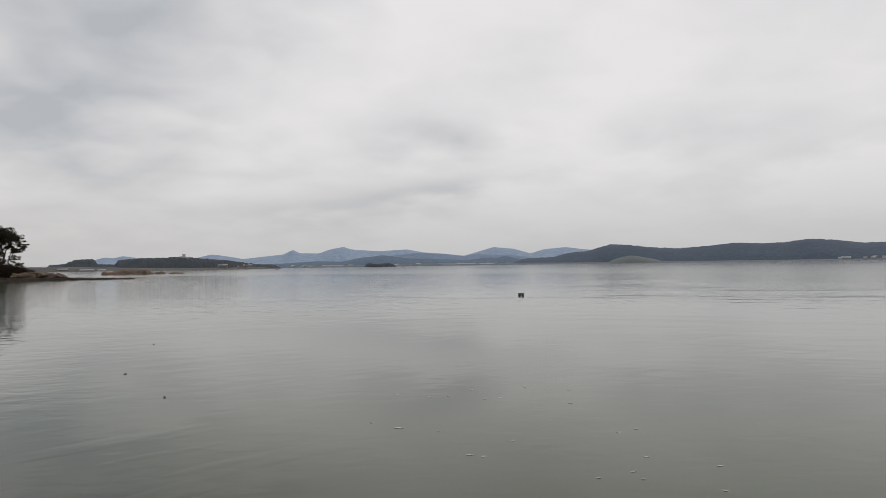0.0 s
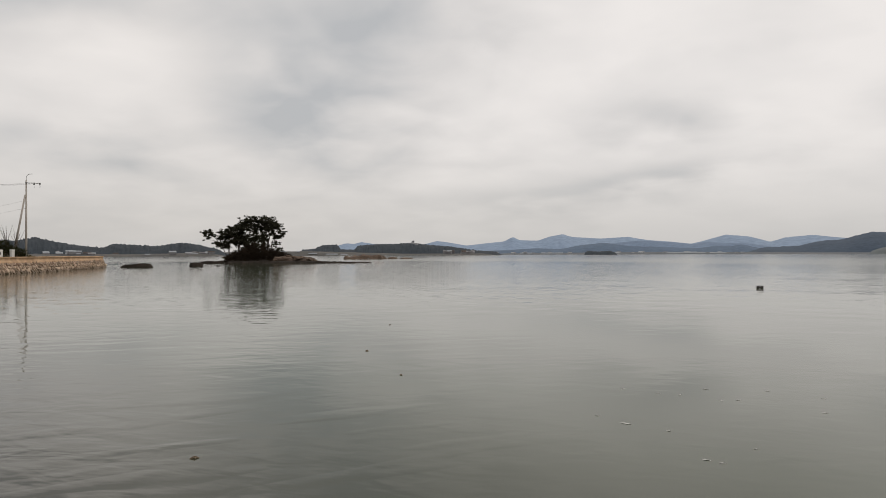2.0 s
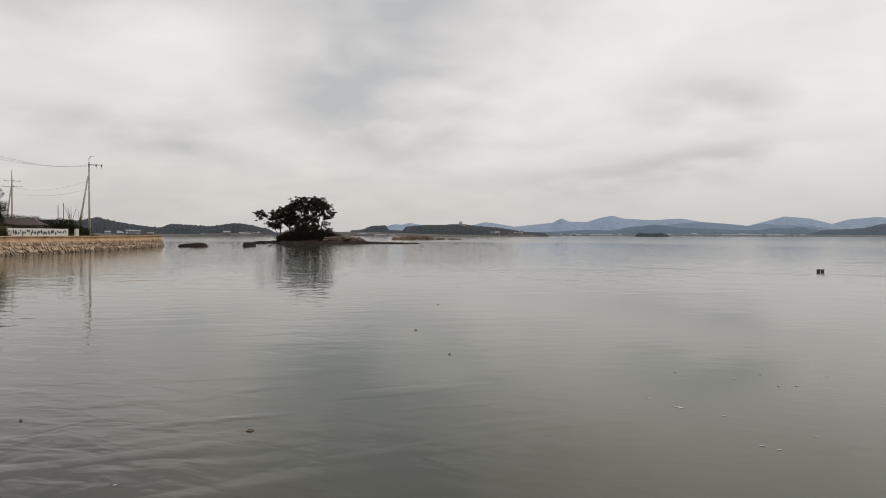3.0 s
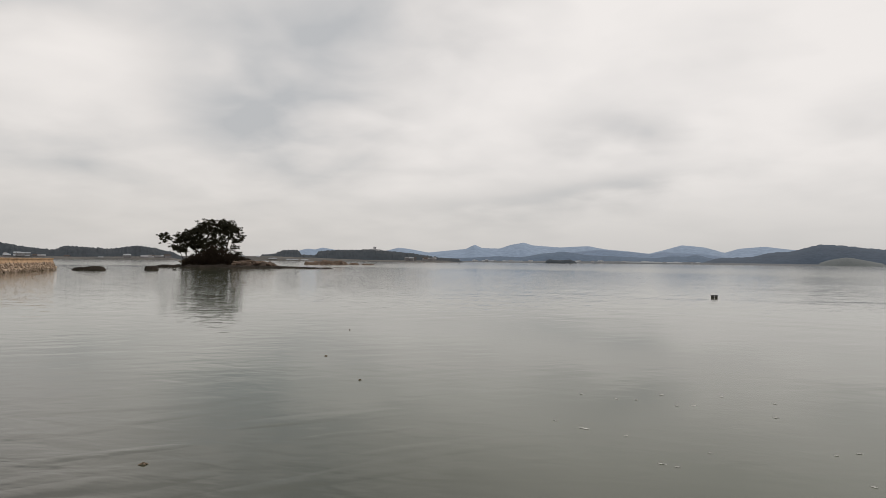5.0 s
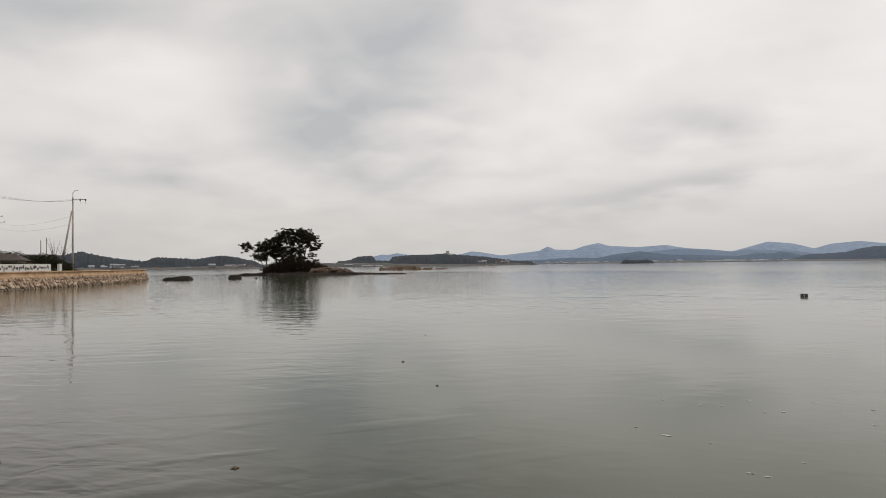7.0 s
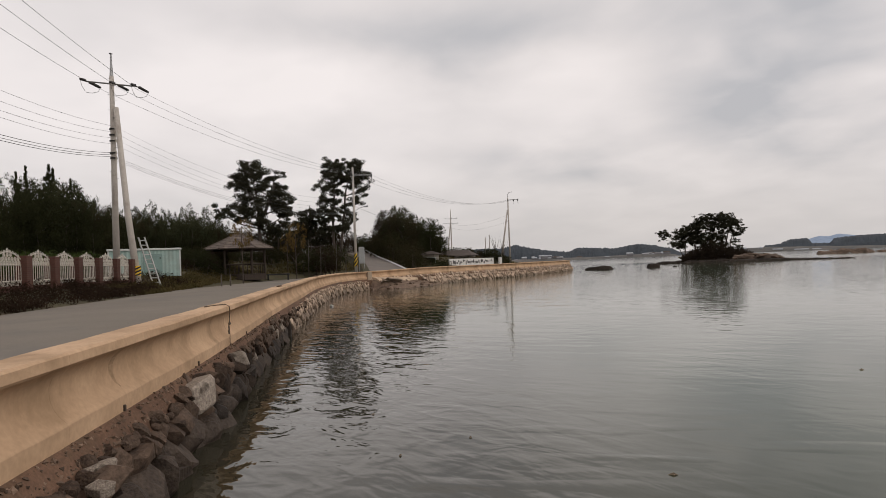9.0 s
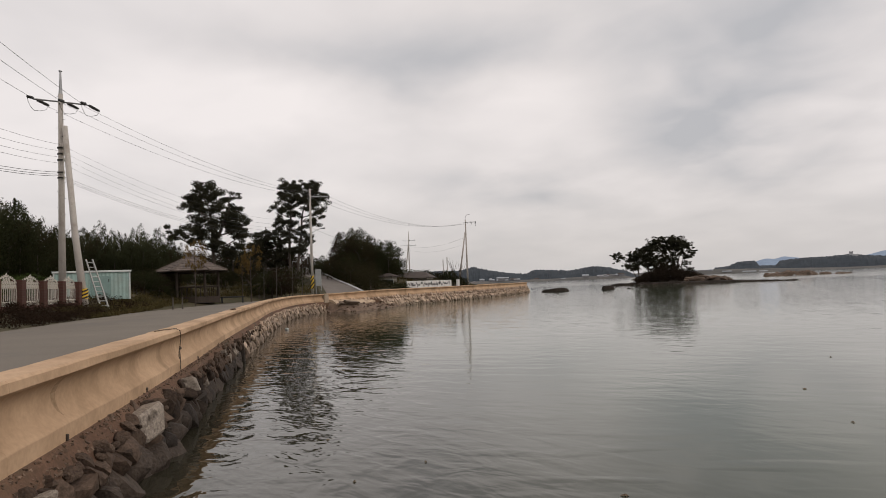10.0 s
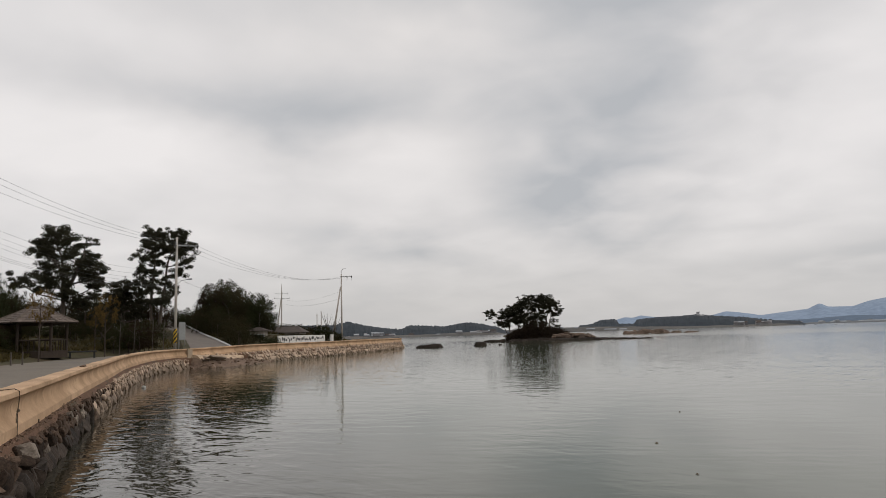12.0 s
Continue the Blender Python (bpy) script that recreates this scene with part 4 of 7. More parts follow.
    for z, w in ((14.3, 1.6), (13.0, 2.0)):
        cross_arm(p, z - P4.z, w, radians(55.4), strain=False)
    # pole outside the view that carries the near ends of the wires
    p = thing("utility_pole", "grey concrete utility pole beside the coast road", "utility pole", P0, group=g)
    concrete_pole(p, 13.8 - P0.z, 0.2, 0.12)
    cross_arm(p, 13.2 - P0.z, 1.25, LINE01 + math.pi / 2, strain=False)
    # wires
    d1 = Vector((math.cos(ARM1), math.sin(ARM1), 0))
    d0 = Vector((math.cos(LINE01 + math.pi / 2), math.sin(LINE01 + math.pi / 2), 0))
    d2 = Vector((math.cos(radians(63.65)), math.sin(radians(63.65)), 0))
    d3 = Vector((math.cos(radians(50.5)), math.sin(radians(50.5)), 0))

    def wire(a, b, drop, r=0.009, label="black overhead power wire between poles"):
        tagged(part("power_wire", tubed(sag(a, b, drop), r, 4), CABLE), label, "wire", group="overhead wires")
    up = lambda q, z: Vector((q.x, q.y, z))
    if d0.dot(d1) < 0:
        d0 = -d0
    for k in (-1.2, 0.18, 1.2):
        wire(up(P0, 13.2) + d0 * k, up(P1, 13.15) + d1 * k, 0.8, 0.012)
        wire(up(P1, 13.1) + d1 * k, up(P2, 11.35) + d2 * (0.9 + k * 0.8), 0.9)
        wire(up(P2, 11.3) + d2 * (0.9 + k * 0.8), up(P3, 11.9) + d3 * (0.8 + k * 0.5), 1.7)
    for z, dr in ((10.75, 1.8), (10.4, 1.9), (10.05, 1.9), (9.7, 1.8)):
        wire(up(P0, z), up(P1, z), dr, 0.007)
        wire(up(P1, z), up(P2, z - 1.8), dr - 0.5, 0.006)
    for z in (9.2, 9.08, 8.98):
        wire(up(P0, z), up(P1, z), 2.0, 0.011, "thick black communication cable between poles")
        wire(up(P1, z - 0.2), up(P2, z - 1.5), 1.2, 0.008, "thick black communication cable between poles")
    wire(up(P2, 8.2), up(P4, 12.0), 1.5, 0.012)
    for z in (10.5, 9.4):
        wire(up(P4, z + 2.4), up(P3, z - 1.0), 1.0, 0.010)


# ================= trees =================
def pad_pine(label, at, turn, trunks, limbs, rng, r0=0.2, per_limb=7, spread=0.55, pad=0.42, leaf=0.22, n_leaf=85, flat=0.62, slim=0.22, group="", deep=1.0):
    """A pine with crooked trunks and limbs that end in dense tufted pads; x across, y away, z up from its foot."""
    t = thing("pine_tree", label, "pine tree", at, turn, group)
    bm = bmesh.new()
    lines = []
    for tr in trunks:
        pts = [Vector(p) for p in tr]
        fine = [pts[0] + Vector((0, 0, -0.4))]
        for a, b in zip(pts, pts[1:]):
            for k in range(1, 5):
                q = a.lerp(b, k / 4)
                fine.append(q + Vector((rng.gauss(0, 0.05), rng.gauss(0, 0.05), 0)) * (1 if k < 4 else 0))
        lines.append(fine)
        n = len(fine) - 1
        tube(bm, fine, [r0 * (1 - 0.78 * k / n) for k in range(n + 1)], 8)
    lv = Leaves(rng)
    for lx, lz in limbs:
        ly = rng.uniform(-1, 1) * deep * 1.6
        end = Vector((lx, ly, lz))
        src = min((q for ln in lines for q in ln if q.z < lz - 0.2 or q is ln[0]), key=lambda q: (q - end).length + 1.2 * abs(q.z - (lz - 0.45 * abs(q.x - lx) - 0.4)))
        mid = src.lerp(end, 0.55) + Vector((rng.gauss(0, 0.15), rng.gauss(0, 0.15), -0.08 * (end - src).length))
        rr = r0 * 0.34
        tube(bm, [src, mid, end], [rr, rr * 0.7, rr * 0.35], 5)
        for k in range(per_limb):
            g = rng.uniform(0.62, 1.05)
            b = mid.lerp(end, (g - 0.55) / 0.45)
            c = b + Vector((rng.gauss(0, spread), rng.gauss(0, spread * 1.3 * deep), rng.gauss(0.1, spread * 0.62)))
            lv.clump(c, pad * rng.uniform(0.7, 1.2), n_leaf, leaf, flat, slim, 0.5)
            tube(bm, [b, c], [rr * 0.3, rr * 0.12], 4, False)
    part("trunk", bm, BARK, t, smooth=True)
    part("crown", lv.mesh("crown", PINE), PINE, t)
    return t


def broad_tree_meshes(rng, n_clump, n_leaf, leaf, shape, material, slim=0.35):
    lv = Leaves(rng)
    for k in range(n_clump):
        f, cr, up = (k // 5 + rng.random()) / (n_clump / 5), 0.095, 0.0
        if shape == "cone":
            z = 0.12 + 0.87 * f
            r = 0.36 * (1 - f) ** 0.8 + 0.01
            cr, up = 0.075 * (1 - 0.75 * f), 1.2
        elif shape == "spire":
            f = k / n_clump
            z, r = 0.25 + 0.74 * f, 0.03 * (1 - f) + 0.006
            cr, up = 0.10 * (1 - f) ** 0.8 * rng.uniform(0.6, 1.25) + 0.014, 1.6
        elif shape == "top":
            z = 0.58 + 0.4 * f
            r = 0.42 * math.sin(math.pi * (0.15 + 0.75 * f)) ** 0.6
            cr = 0.075
        elif shape == "plume":               # several feathery spires of uneven height, each tapering to a tip
            stem = k % 5
            top = (1.0, 0.86, 0.92, 0.78, 0.84)[stem]
            g = 0.12 + 0.88 * f
            z = top * g
            r = 0.19 * (1 - g) ** 0.6 + 0.01
            a = stem * 1.26
            off = (0.0 if stem == 0 else 0.27) + 0.04 * g
            b = rng.uniform(0, 6.28)
            lv.clump((off * math.cos(a) + r * math.cos(b), off * math.sin(a) + r * math.sin(b), z), 0.075 * (1 - 0.7 * g) + 0.016, n_leaf, leaf, 1.1, slim, 1.1)
            continue
        else:
            z = 0.16 + 0.78 * f
            r = 0.45 * math.sin(math.pi * (0.12 + 0.83 * f)) ** 0.6
        a = rng.uniform(0, 6.28)
        rr = r * rng.uniform(0.55, 1.0)
        lv.clump((rr * math.cos(a), rr * math.sin(a), z), cr * rng.uniform(0.7, 1.2), n_leaf, leaf, 0.75, slim, up)
    for k in range(20):                      # coarser leaves fill the crown's shaded inside
        f, a = rng.random(), rng.uniform(0, 6.28)
        if shape == "round":
            r = 0.30 * rng.random() ** 0.5
            lv.clump((r * math.cos(a), r * math.sin(a), 0.20 + 0.60 * f), 0.12, 34, 0.044, 0.8, 0.3)
        elif shape == "plume":
            r = 0.20 * rng.random() ** 0.5
            lv.clump((r * 1.5 * math.cos(a), r * 1.5 * math.sin(a), 0.06 + 0.66 * f), 0.12, 40, 0.046, 0.9, 0.22, 1.0)
    crown = lv.mesh("crown", material)
    bm = bmesh.new()
    high = 0.55 if shape in ("plume", "round") else 0.9
    tube(bm, [(0, 0, -0.05), (0.01, 0, high * 0.55), (0, 0.01, high)], [0.022, 0.015, 0.004], 6)
    for k in range(0 if shape in ("plume", "spire") else 6 if shape == "top" else 3):
        a = k * 2.1
        z = 0.3 + 0.09 * k
        tube(bm, [(0, 0, z), (0.2 * math.cos(a), 0.2 * math.sin(a), z + 0.12)], [0.009, 0.003], 4)
    return crown, mesh_of(bm, "trunk", BARK)


_R = random.Random(11)
KINDS = {
    "round": [broad_tree_meshes(_R, 84, 36, 0.028, "round", m, 0.22) for m in (LEAF, OLIVE_LEAF, LEAF, RUSSET_LEAF)],
    "evergreen": [broad_tree_meshes(_R, 84, 36, 0.028, "round", m, 0.22) for m in (LEAF, OLIVE_LEAF, LEAF)],
    "plume": [broad_tree_meshes(_R, 140, 34, 0.029, "plume", m, 0.14) for m in (BAMBOO, LEAF, OLIVE_LEAF, BAMBOO)],
    "cone": [broad_tree_meshes(_R, 90, 30, 0.03, "cone", LEAF, 0.2) for _ in range(2)],
    "spire": [broad_tree_meshes(_R, 34, 60, 0.022, "spire", LEAF, 0.2) for _ in range(2)],
    "sparse": [broad_tree_meshes(_R, 46, 18, 0.036, "top", YELLOW_LEAF) for _ in range(2)],
    "shrub": [broad_tree_meshes(_R, 55, 20, 0.038, "round", m, 0.22) for m in (LEAF, OLIVE_LEAF, LEAF, RUSSET_LEAF)],
    "green_shrub": [broad_tree_meshes(_R, 55, 20, 0.038, "round", m, 0.22) for m in (LEAF, OLIVE_LEAF, LEAF)],
}


def simple_tree(kind, at, h, w, rng, label, category="tree", group="", name="tree"):
    crown, trunk = KINDS[kind][rng.randrange(len(KINDS[kind]))]
    t = thing(name, label, category, at, rng.uniform(0, 360), group)
    t.scale = (w, w, h)
    part("trunk", trunk, BARK, t)
    part("crown", crown, LEAF, t)
    return t


def build_trees():
    rng = random.Random(21)
    g = "pines beside the pavilion"

    def at(b, d, dz=0.0):
        p = P(b, d)
        p.z = ground_z(p.x, p.y) + dz
        return p
    # the two tall roadside pines and the dense one between them
    p = at(71.49, 66)
    z = p.z
    up = lambda pts: [(x, h - z - 0.3) for x, h in pts]
    pad_pine("tall dark green pine with wide ragged tufted branches", p, 71.49, [[(0.05, 0, 0), (0.0, 0.1, 3.4), (-0.15, 0, 6.4), (-0.45, 0, 10.3 - z)], [(0.0, 0.1, 3.6), (0.9, 0.2, 5.6), (1.5, 0.3, 8.4 - z + 1.6)]],
             up([(-3.6, 8.0), (-2.7, 8.2), (-1.7, 8.5), (-2.2, 11.3), (-1.9, 10.4), (-1.4, 12.0), (-0.45, 12.3), (0.1, 11.6), (1.5, 11.2), (2.1, 10.3), (2.4, 9.5), (3.2, 9.0), (3.1, 8.0), (2.3, 8.3), (1.3, 6.2), (2.0, 6.7), (-0.85, 9.7),
                 (0.4, 10.2), (1.0, 9.0), (-0.6, 7.6), (0.2, 7.0), (-1.0, 11.2), (0.3, 8.4), (-1.6, 9.3)]), rng, 0.22, 15, 0.50, 0.44, 0.17, 105, group=g)
    p = at(65.1, 80)
    z = p.z
    pad_pine("tall twin-stemmed pine with a fan-shaped tufted top", p, 65.1, [[(-0.4, 0, 0), (-0.45, 0.2, 4.5), (-0.2, 0.1, 8.5), (-0.1, 0, 14.3 - z)], [(0.4, 0, 0), (0.7, 0.1, 4.5), (1.25, 0, 8.5), (2.1, 0, 14.2 - z)]],
             up([(-0.95, 14.4), (-0.1, 14.8), (0.8, 14.5), (1.9, 14.6), (2.6, 14.2), (3.1, 13.4), (3.6, 12.9), (3.2, 11.6), (2.7, 10.3), (-1.3, 13.5), (-1.9, 11.9), (-1.8, 10.5), (-1.2, 9.2), (0.2, 13.2), (1.2, 13.0), (2.0, 12.2), (0.2, 11.4), (-0.8, 12.4),
                 (1.2, 9.2), (-0.4, 8.4), (1.2, 7.3), (0.2, 7.0), (2.3, 13.4), (-0.5, 10.3), (1.6, 8.2)]), rng, 0.19, 13, 0.50, 0.46, 0.19, 100, group=g)
    p = at(67.4, 82)
    z = p.z
    pad_pine("dense dark pine between the two tall ones", p, 67.4, [[(0, 0, 0), (0.1, 0, 2.5), (0.1, 0, 6.5)]],
             up([(-0.8, 8.7), (0.3, 9.0), (1.0, 9.1), (-1.4, 7.6), (-0.4, 7.8), (0.8, 8.0), (1.9, 8.3), (-1.6, 6.4), (0.2, 6.8), (1.4, 7.0), (2.3, 7.0), (-0.8, 5.8), (1.0, 5.6), (2.0, 5.8)]), rng, 0.18, 9, 0.5, 0.5, 0.25, 85, group=g)
    p = at(70.0, 69)
    z = p.z
    pad_pine("low dark pine under the tall ones", p, 70.0, [[(0, 0, 0), (0, 0, 3.4)]],
             up([(-1.2, 5.2), (0, 6.0), (1.2, 5.6), (-0.3, 4.6), (0.9, 4.5), (2.0, 4.8)]), rng, 0.14, 8, 0.5, 0.45, 0.22, 85, group=g)
    g = "dark thicket behind the road"
    # thick wood behind the fence and the shed
    for k in range(46):
        b = 94 - 12.5 * (k + rng.random()) / 46
        d = rng.uniform(47, 60)
        top = np.interp(b, [82, 83.2, 84.4, 85.5, 86.6, 87.8, 89.1, 89.6, 90.0, 94], [.092, .103, .116, .130, .141, .142, .136, .126, .082, .074]) * rng.uniform(0.80, 1.02)
        p = at(b, d)
        z = 2.08 + top * d - p.z
        simple_tree(("plume", "evergreen", "plume", "evergreen", "round", "plume", "cone")[k % 7], p, z, z * rng.uniform(0.62, 0.85), rng, "dense dark green shrubby tree in a thicket", "tree", g)
    for k in range(16):                      # shrubs that hide the white house up to its eaves
        b = 90.1 + 3.6 * (k + rng.random()) / 16
        p = at(b, rng.uniform(45, 49))
        z = 2.08 + rng.uniform(0.079, 0.086) * 47 - p.z
        simple_tree("evergreen", p, z, z * rng.uniform(0.8, 1.0), rng, "dense dark green shrubby tree in a thicket", "tree", g)
    for b, top in ((88.0, .147), (86.55, .150), (85.15, .132), (86.3, .145), (88.6, .139)):
        p = at(b, 53)
        z = 2.08 + top * 53 - p.z
        simple_tree("spire", p, z, z * 0.55, rng, "slender dark juniper rising above the thicket", "tree", g)
    for k in range(44):
        b = 82.8 - 9.0 * (k + rng.random()) / 44
        d = rng.uniform(60, 72)
        top = np.interp(b, [74, 75, 75.7, 76.8, 78.7, 79.7, 80.4, 83], [.074, .082, .089, .095, .097, .106, .093, .095]) * rng.uniform(0.74, 1.04)
        p = at(b, d)
        z = 2.08 + top * d - p.z
        simple_tree("plume", p, z, z * rng.uniform(0.55, 0.9), rng, "feathery grey-green bamboo in a dense grove", "bamboo", "bamboo grove")
    for k in range(32):
        b = 75.0 - 13.0 * (k + rng.random()) / 32
        d = rng.uniform(84, 96)
        top = np.interp(b, [62, 64, 67, 70, 75], [.046, .057, .072, .066, .068]) * rng.uniform(0.8, 1.02)
        p = at(b, d)
        z = 2.08 + top * d - p.z
        simple_tree("round", p, z, z * rng.uniform(0.7, 0.95), rng, "dense dark broadleaf tree behind the pines", "tree", g)
    for k in range(34):
        b = 76.5 - 11.6 * (k + rng.random()) / 34
        d = rng.uniform(62, 74)
        top = rng.uniform(0.018, 0.045)
        p = at(b, d)
        z = 2.08 + top * d - p.z
        simple_tree("shrub", p, z, z * rng.uniform(0.9, 1.3), rng, "dense dark evergreen shrub under the pines", "shrub", g, "shrub")
    # rounded grove beside the climbing lane
    for k in range(34):
        b = 61.6 - 5.6 * (k + rng.random()) / 34
        d = rng.uniform(86, 100)
        top = np.interp(b, [55.9, 56.6, 57.4, 58.8, 60, 61, 61.7], [.036, .058, .073, .082, .088, .082, .062]) * rng.uniform(0.5, 1.06)
        p = at(b, d)
        z = 2.08 + top * d - p.z
        simple_tree(("evergreen", "plume", "round")[k % 3], p, z, z * rng.uniform(0.6, 0.9), rng, "rounded olive green tree in a grove", "tree", "grove by the lane")
    # dark undergrowth beside the shed, behind the pavilion and along the lane
    for k in range(36):
        b = 78.0 - 11.5 * (k + rng.random()) / 36
        d = float(np.interp(b, [64, 67, 70, 72, 74, 78], [75, 69, 64, 61.5, 59, 55])) + rng.uniform(0, 5)
        p = at(b, d)
        z = 2.08 + rng.uniform(0.012, 0.036) * d - p.z
        simple_tree("green_shrub", p, max(z, 1.0), max(z, 1.0) * rng.uniform(1.0, 1.5), rng, "dark evergreen shrub behind the pavilion", "shrub", "undergrowth by the pavilion", "shrub")
    for k in range(22):
        b = 77.6 - 3.2 * (k + rng.random()) / 22
        p = at(b, rng.uniform(50.5, 55))
        h = rng.uniform(0.7, 1.8)
        simple_tree("shrub", p, h, h * rng.uniform(1.0, 1.5), rng, "brown and green scrub beside the shed", "shrub", "scrub by the shed", "shrub")
    for k in range(30):
        f = (k + rng.random()) / 30
        lft, rgt = lane_edges(f)
        q = rgt + (rgt - lft).normalized() * rng.uniform(1.2, 5.0)
        q.z = ground_z(q.x, q.y) - 0.2
        h = rng.uniform(2.0, 4.0)
        simple_tree("green_shrub", q, h, h * rng.uniform(0.8, 1.2), rng, "dark leafy shrub along the climbing lane", "shrub", "shrubs along the lane", "shrub")
    for k in range(26):
        b = 60.2 - 4.4 * (k + rng.random()) / 26
        p = at(b, rng.uniform(79, 86))
        z = 2.08 + (rng.uniform(0.004, 0.014) if b > 57.7 else rng.uniform(-0.004, 0.006)) * 82 - p.z
        simple_tree("green_shrub", p, max(z, 1.0), max(z, 1.0) * rng.uniform(1.1, 1.6), rng, "low dark shrub at the foot of the grove", "shrub", "shrubs below the grove", "shrub")
    # hedge beside the quay houses
    for k in range(34):
        b = 56.2 - 5.6 * (k + rng.random()) / 34
        d = rng.uniform(96 + (56.2 - b) * 1.2, 108)
        top = np.interp(b, [50.5, 51.3, 52, 55.6], [.006, .013, .019, .023]) * rng.uniform(0.8, 1.08)
        p = at(b, d)
        z = 2.08 + top * d - p.z
        simple_tree("shrub", p, z, z * rng.uniform(1.0, 1.4), rng, "low dark evergreen shrub behind the painted wall", "shrub", "quay hedge")
    # young thin trees by the pavilion
    for b, d, top, w in ((72.9, 50, .074, 2.2), (68.6, 60, .066, 2.6), (69.3, 62, .05, 2.0)):
        p = at(b, d)
        z = 2.08 + top * d - p.z
        simple_tree("sparse", p, z, w, rng, "young roadside tree with thin yellowing leaves", "tree", "young roadside trees")
    for b, d in ((66.6, 62), (65.3, 63), (64.5, 65), (67.6, 61)):
        p = at(b, d)
        bm = bmesh.new()
        h = rng.uniform(2.6, 3.6)
        tube(bm, [(0, 0, -0.1), (0.05, 0, h * 0.5), (0.0, 0.08, h)], [0.04, 0.03, 0.012], 6)
        for k in range(7):
            a, z = k * 2.2, h * (0.4 + 0.08 * k)
            tube(bm, [(0.03, 0, z), (0.5 * math.cos(a), 0.5 * math.sin(a), z + 0.5)], [0.014, 0.004], 4)
        t = thing("sapling", "thin bare sapling at the road's edge", "sapling", p, group="bare saplings")
        part("trunk", bm, SAPLING, t)


# ================= fence, shed, ladder, pavilion =================
def build_fence():
    g = "garden fence along the road"
    d = Vector((-0.893, 0.451, 0))
    end = Vector((-40.5, 6.2, 0))
    pitch = 2.35
    turn = math.degrees(math.atan2(d.y, d.x))
    zb = 1.72
    w = pitch - 0.42
    # bars between a scrolled foot and a high arched crest of scrolls, x along the fence
    n = 11
    arch = lambda x: 1.12 + 0.25 * max(0.0, math.cos(math.pi * x / w)) ** 0.9
    ring = lambda bm, x, z, rx, rz, r: tube(bm, [(x + rx * math.cos(a), 0, z + rz * math.sin(a)) for a in [2 * math.pi * i / 9 for i in range(10)]], r, 4)
    rails, foot_scroll, crest, finial = bmesh.new(), bmesh.new(), bmesh.new(), bmesh.new()
    bar = mesh_of(tubed([(0, 0, 0.30), (0, 0, 0.90)], 0.019, 4), "bar", WHITE_IRON)
    for k in range(n + 1):
        x = -w / 2 + w * k / n
        tube(foot_scroll, [(x - 0.05, 0, 0.10), (x + 0.06, 0, 0.19), (x - 0.03, 0, 0.28)], 0.018, 4)
        if k < n:
            ring(foot_scroll, x + w / n / 2, 0.19, 0.05, 0.07, 0.014)
    for z in (0.08, 0.30, 0.90):
        tube(rails, [(-w / 2, 0, z), (w / 2, 0, z)], 0.024, 4)
    tube(rails, [(x, 0, arch(x)) for x in [-w / 2 + w * k / 16 for k in range(17)]], 0.024, 4)
    for row, cols in ((0, 9), (1, 8), (2, 5)):
        for k in range(cols):
            x = (-0.5 + (k + 0.5) / cols) * w * (0.98, 0.9, 0.6)[row]
            z = 0.985 + 0.14 * row
            if z + 0.05 < arch(x):
                ring(crest, x, z, 0.075, 0.062, 0.018)
                ring(crest, x, z, 0.03, 0.03, 0.014)
    for k in range(9):                       # small scrolls standing on the arch
        x = (-0.5 + (k + 0.5) / 9) * w * 0.9
        ring(crest, x, arch(x) + 0.035, 0.05, 0.036, 0.016)
    tube(finial, [(0, 0, 1.36), (0.08, 0, 1.43), (0, 0, 1.51), (-0.08, 0, 1.43), (0, 0, 1.36)], 0.022, 4)
    panel = mesh_of(rails, "panel", WHITE_IRON)
    pieces = [("foot_scroll", mesh_of(foot_scroll, "foot_scroll", WHITE_IRON)), ("crest_scroll", mesh_of(crest, "crest_scroll", WHITE_IRON)), ("finial", mesh_of(finial, "finial", WHITE_IRON))]
    bm = bmesh.new()
    box(bm, -0.22, -0.22, -0.5, 0.22, 0.22, 1.25, 0.015)
    pil = mesh_of(bm, "pillar", BRICK)
    fence = thing("garden_fence", "white wrought-iron fence panels between red brick pillars", "fence", end, 0)
    fence.location.z = zb
    for k in range(11):
        o = -d * pitch * k
        ob = part("pillar", pil, BRICK, fence, "dark red brick pillar")
        ob.location, ob.rotation_euler = o, (0, 0, radians(turn))
        if k < 10:
            ob = part("panel", panel, WHITE_IRON, fence, "white wrought-iron panel with a scrolled arched top")
            ob.location, ob.rotation_euler = o - d * pitch / 2, (0, 0, radians(turn))
            for name, me in pieces:
                part(name, me, WHITE_IRON, ob)
            for j in range(n + 1):
                part("bar", bar, WHITE_IRON, ob).location.x = -w / 2 + w * j / n
    a, b = end + d * 0.2, end - d * pitch * 10.1
    bm = bmesh.new()
    q = Vector((-d.y, d.x, 0)) * 0.1
    vs = [bm.verts.new(Vector((p.x, p.y, z)) - Vector((end.x, end.y, zb))) for z in (0.9, zb + 0.12) for p in (a - q, b - q, b + q, a + q)]
    for f in ((3, 2, 1, 0), (4, 5, 6, 7), (0, 1, 5, 4), (1, 2, 6, 5), (2, 3, 7, 6), (3, 0, 4, 7)):
        bm.faces.new([vs[i] for i in f])
    part("plinth", bm, BRICK, fence)


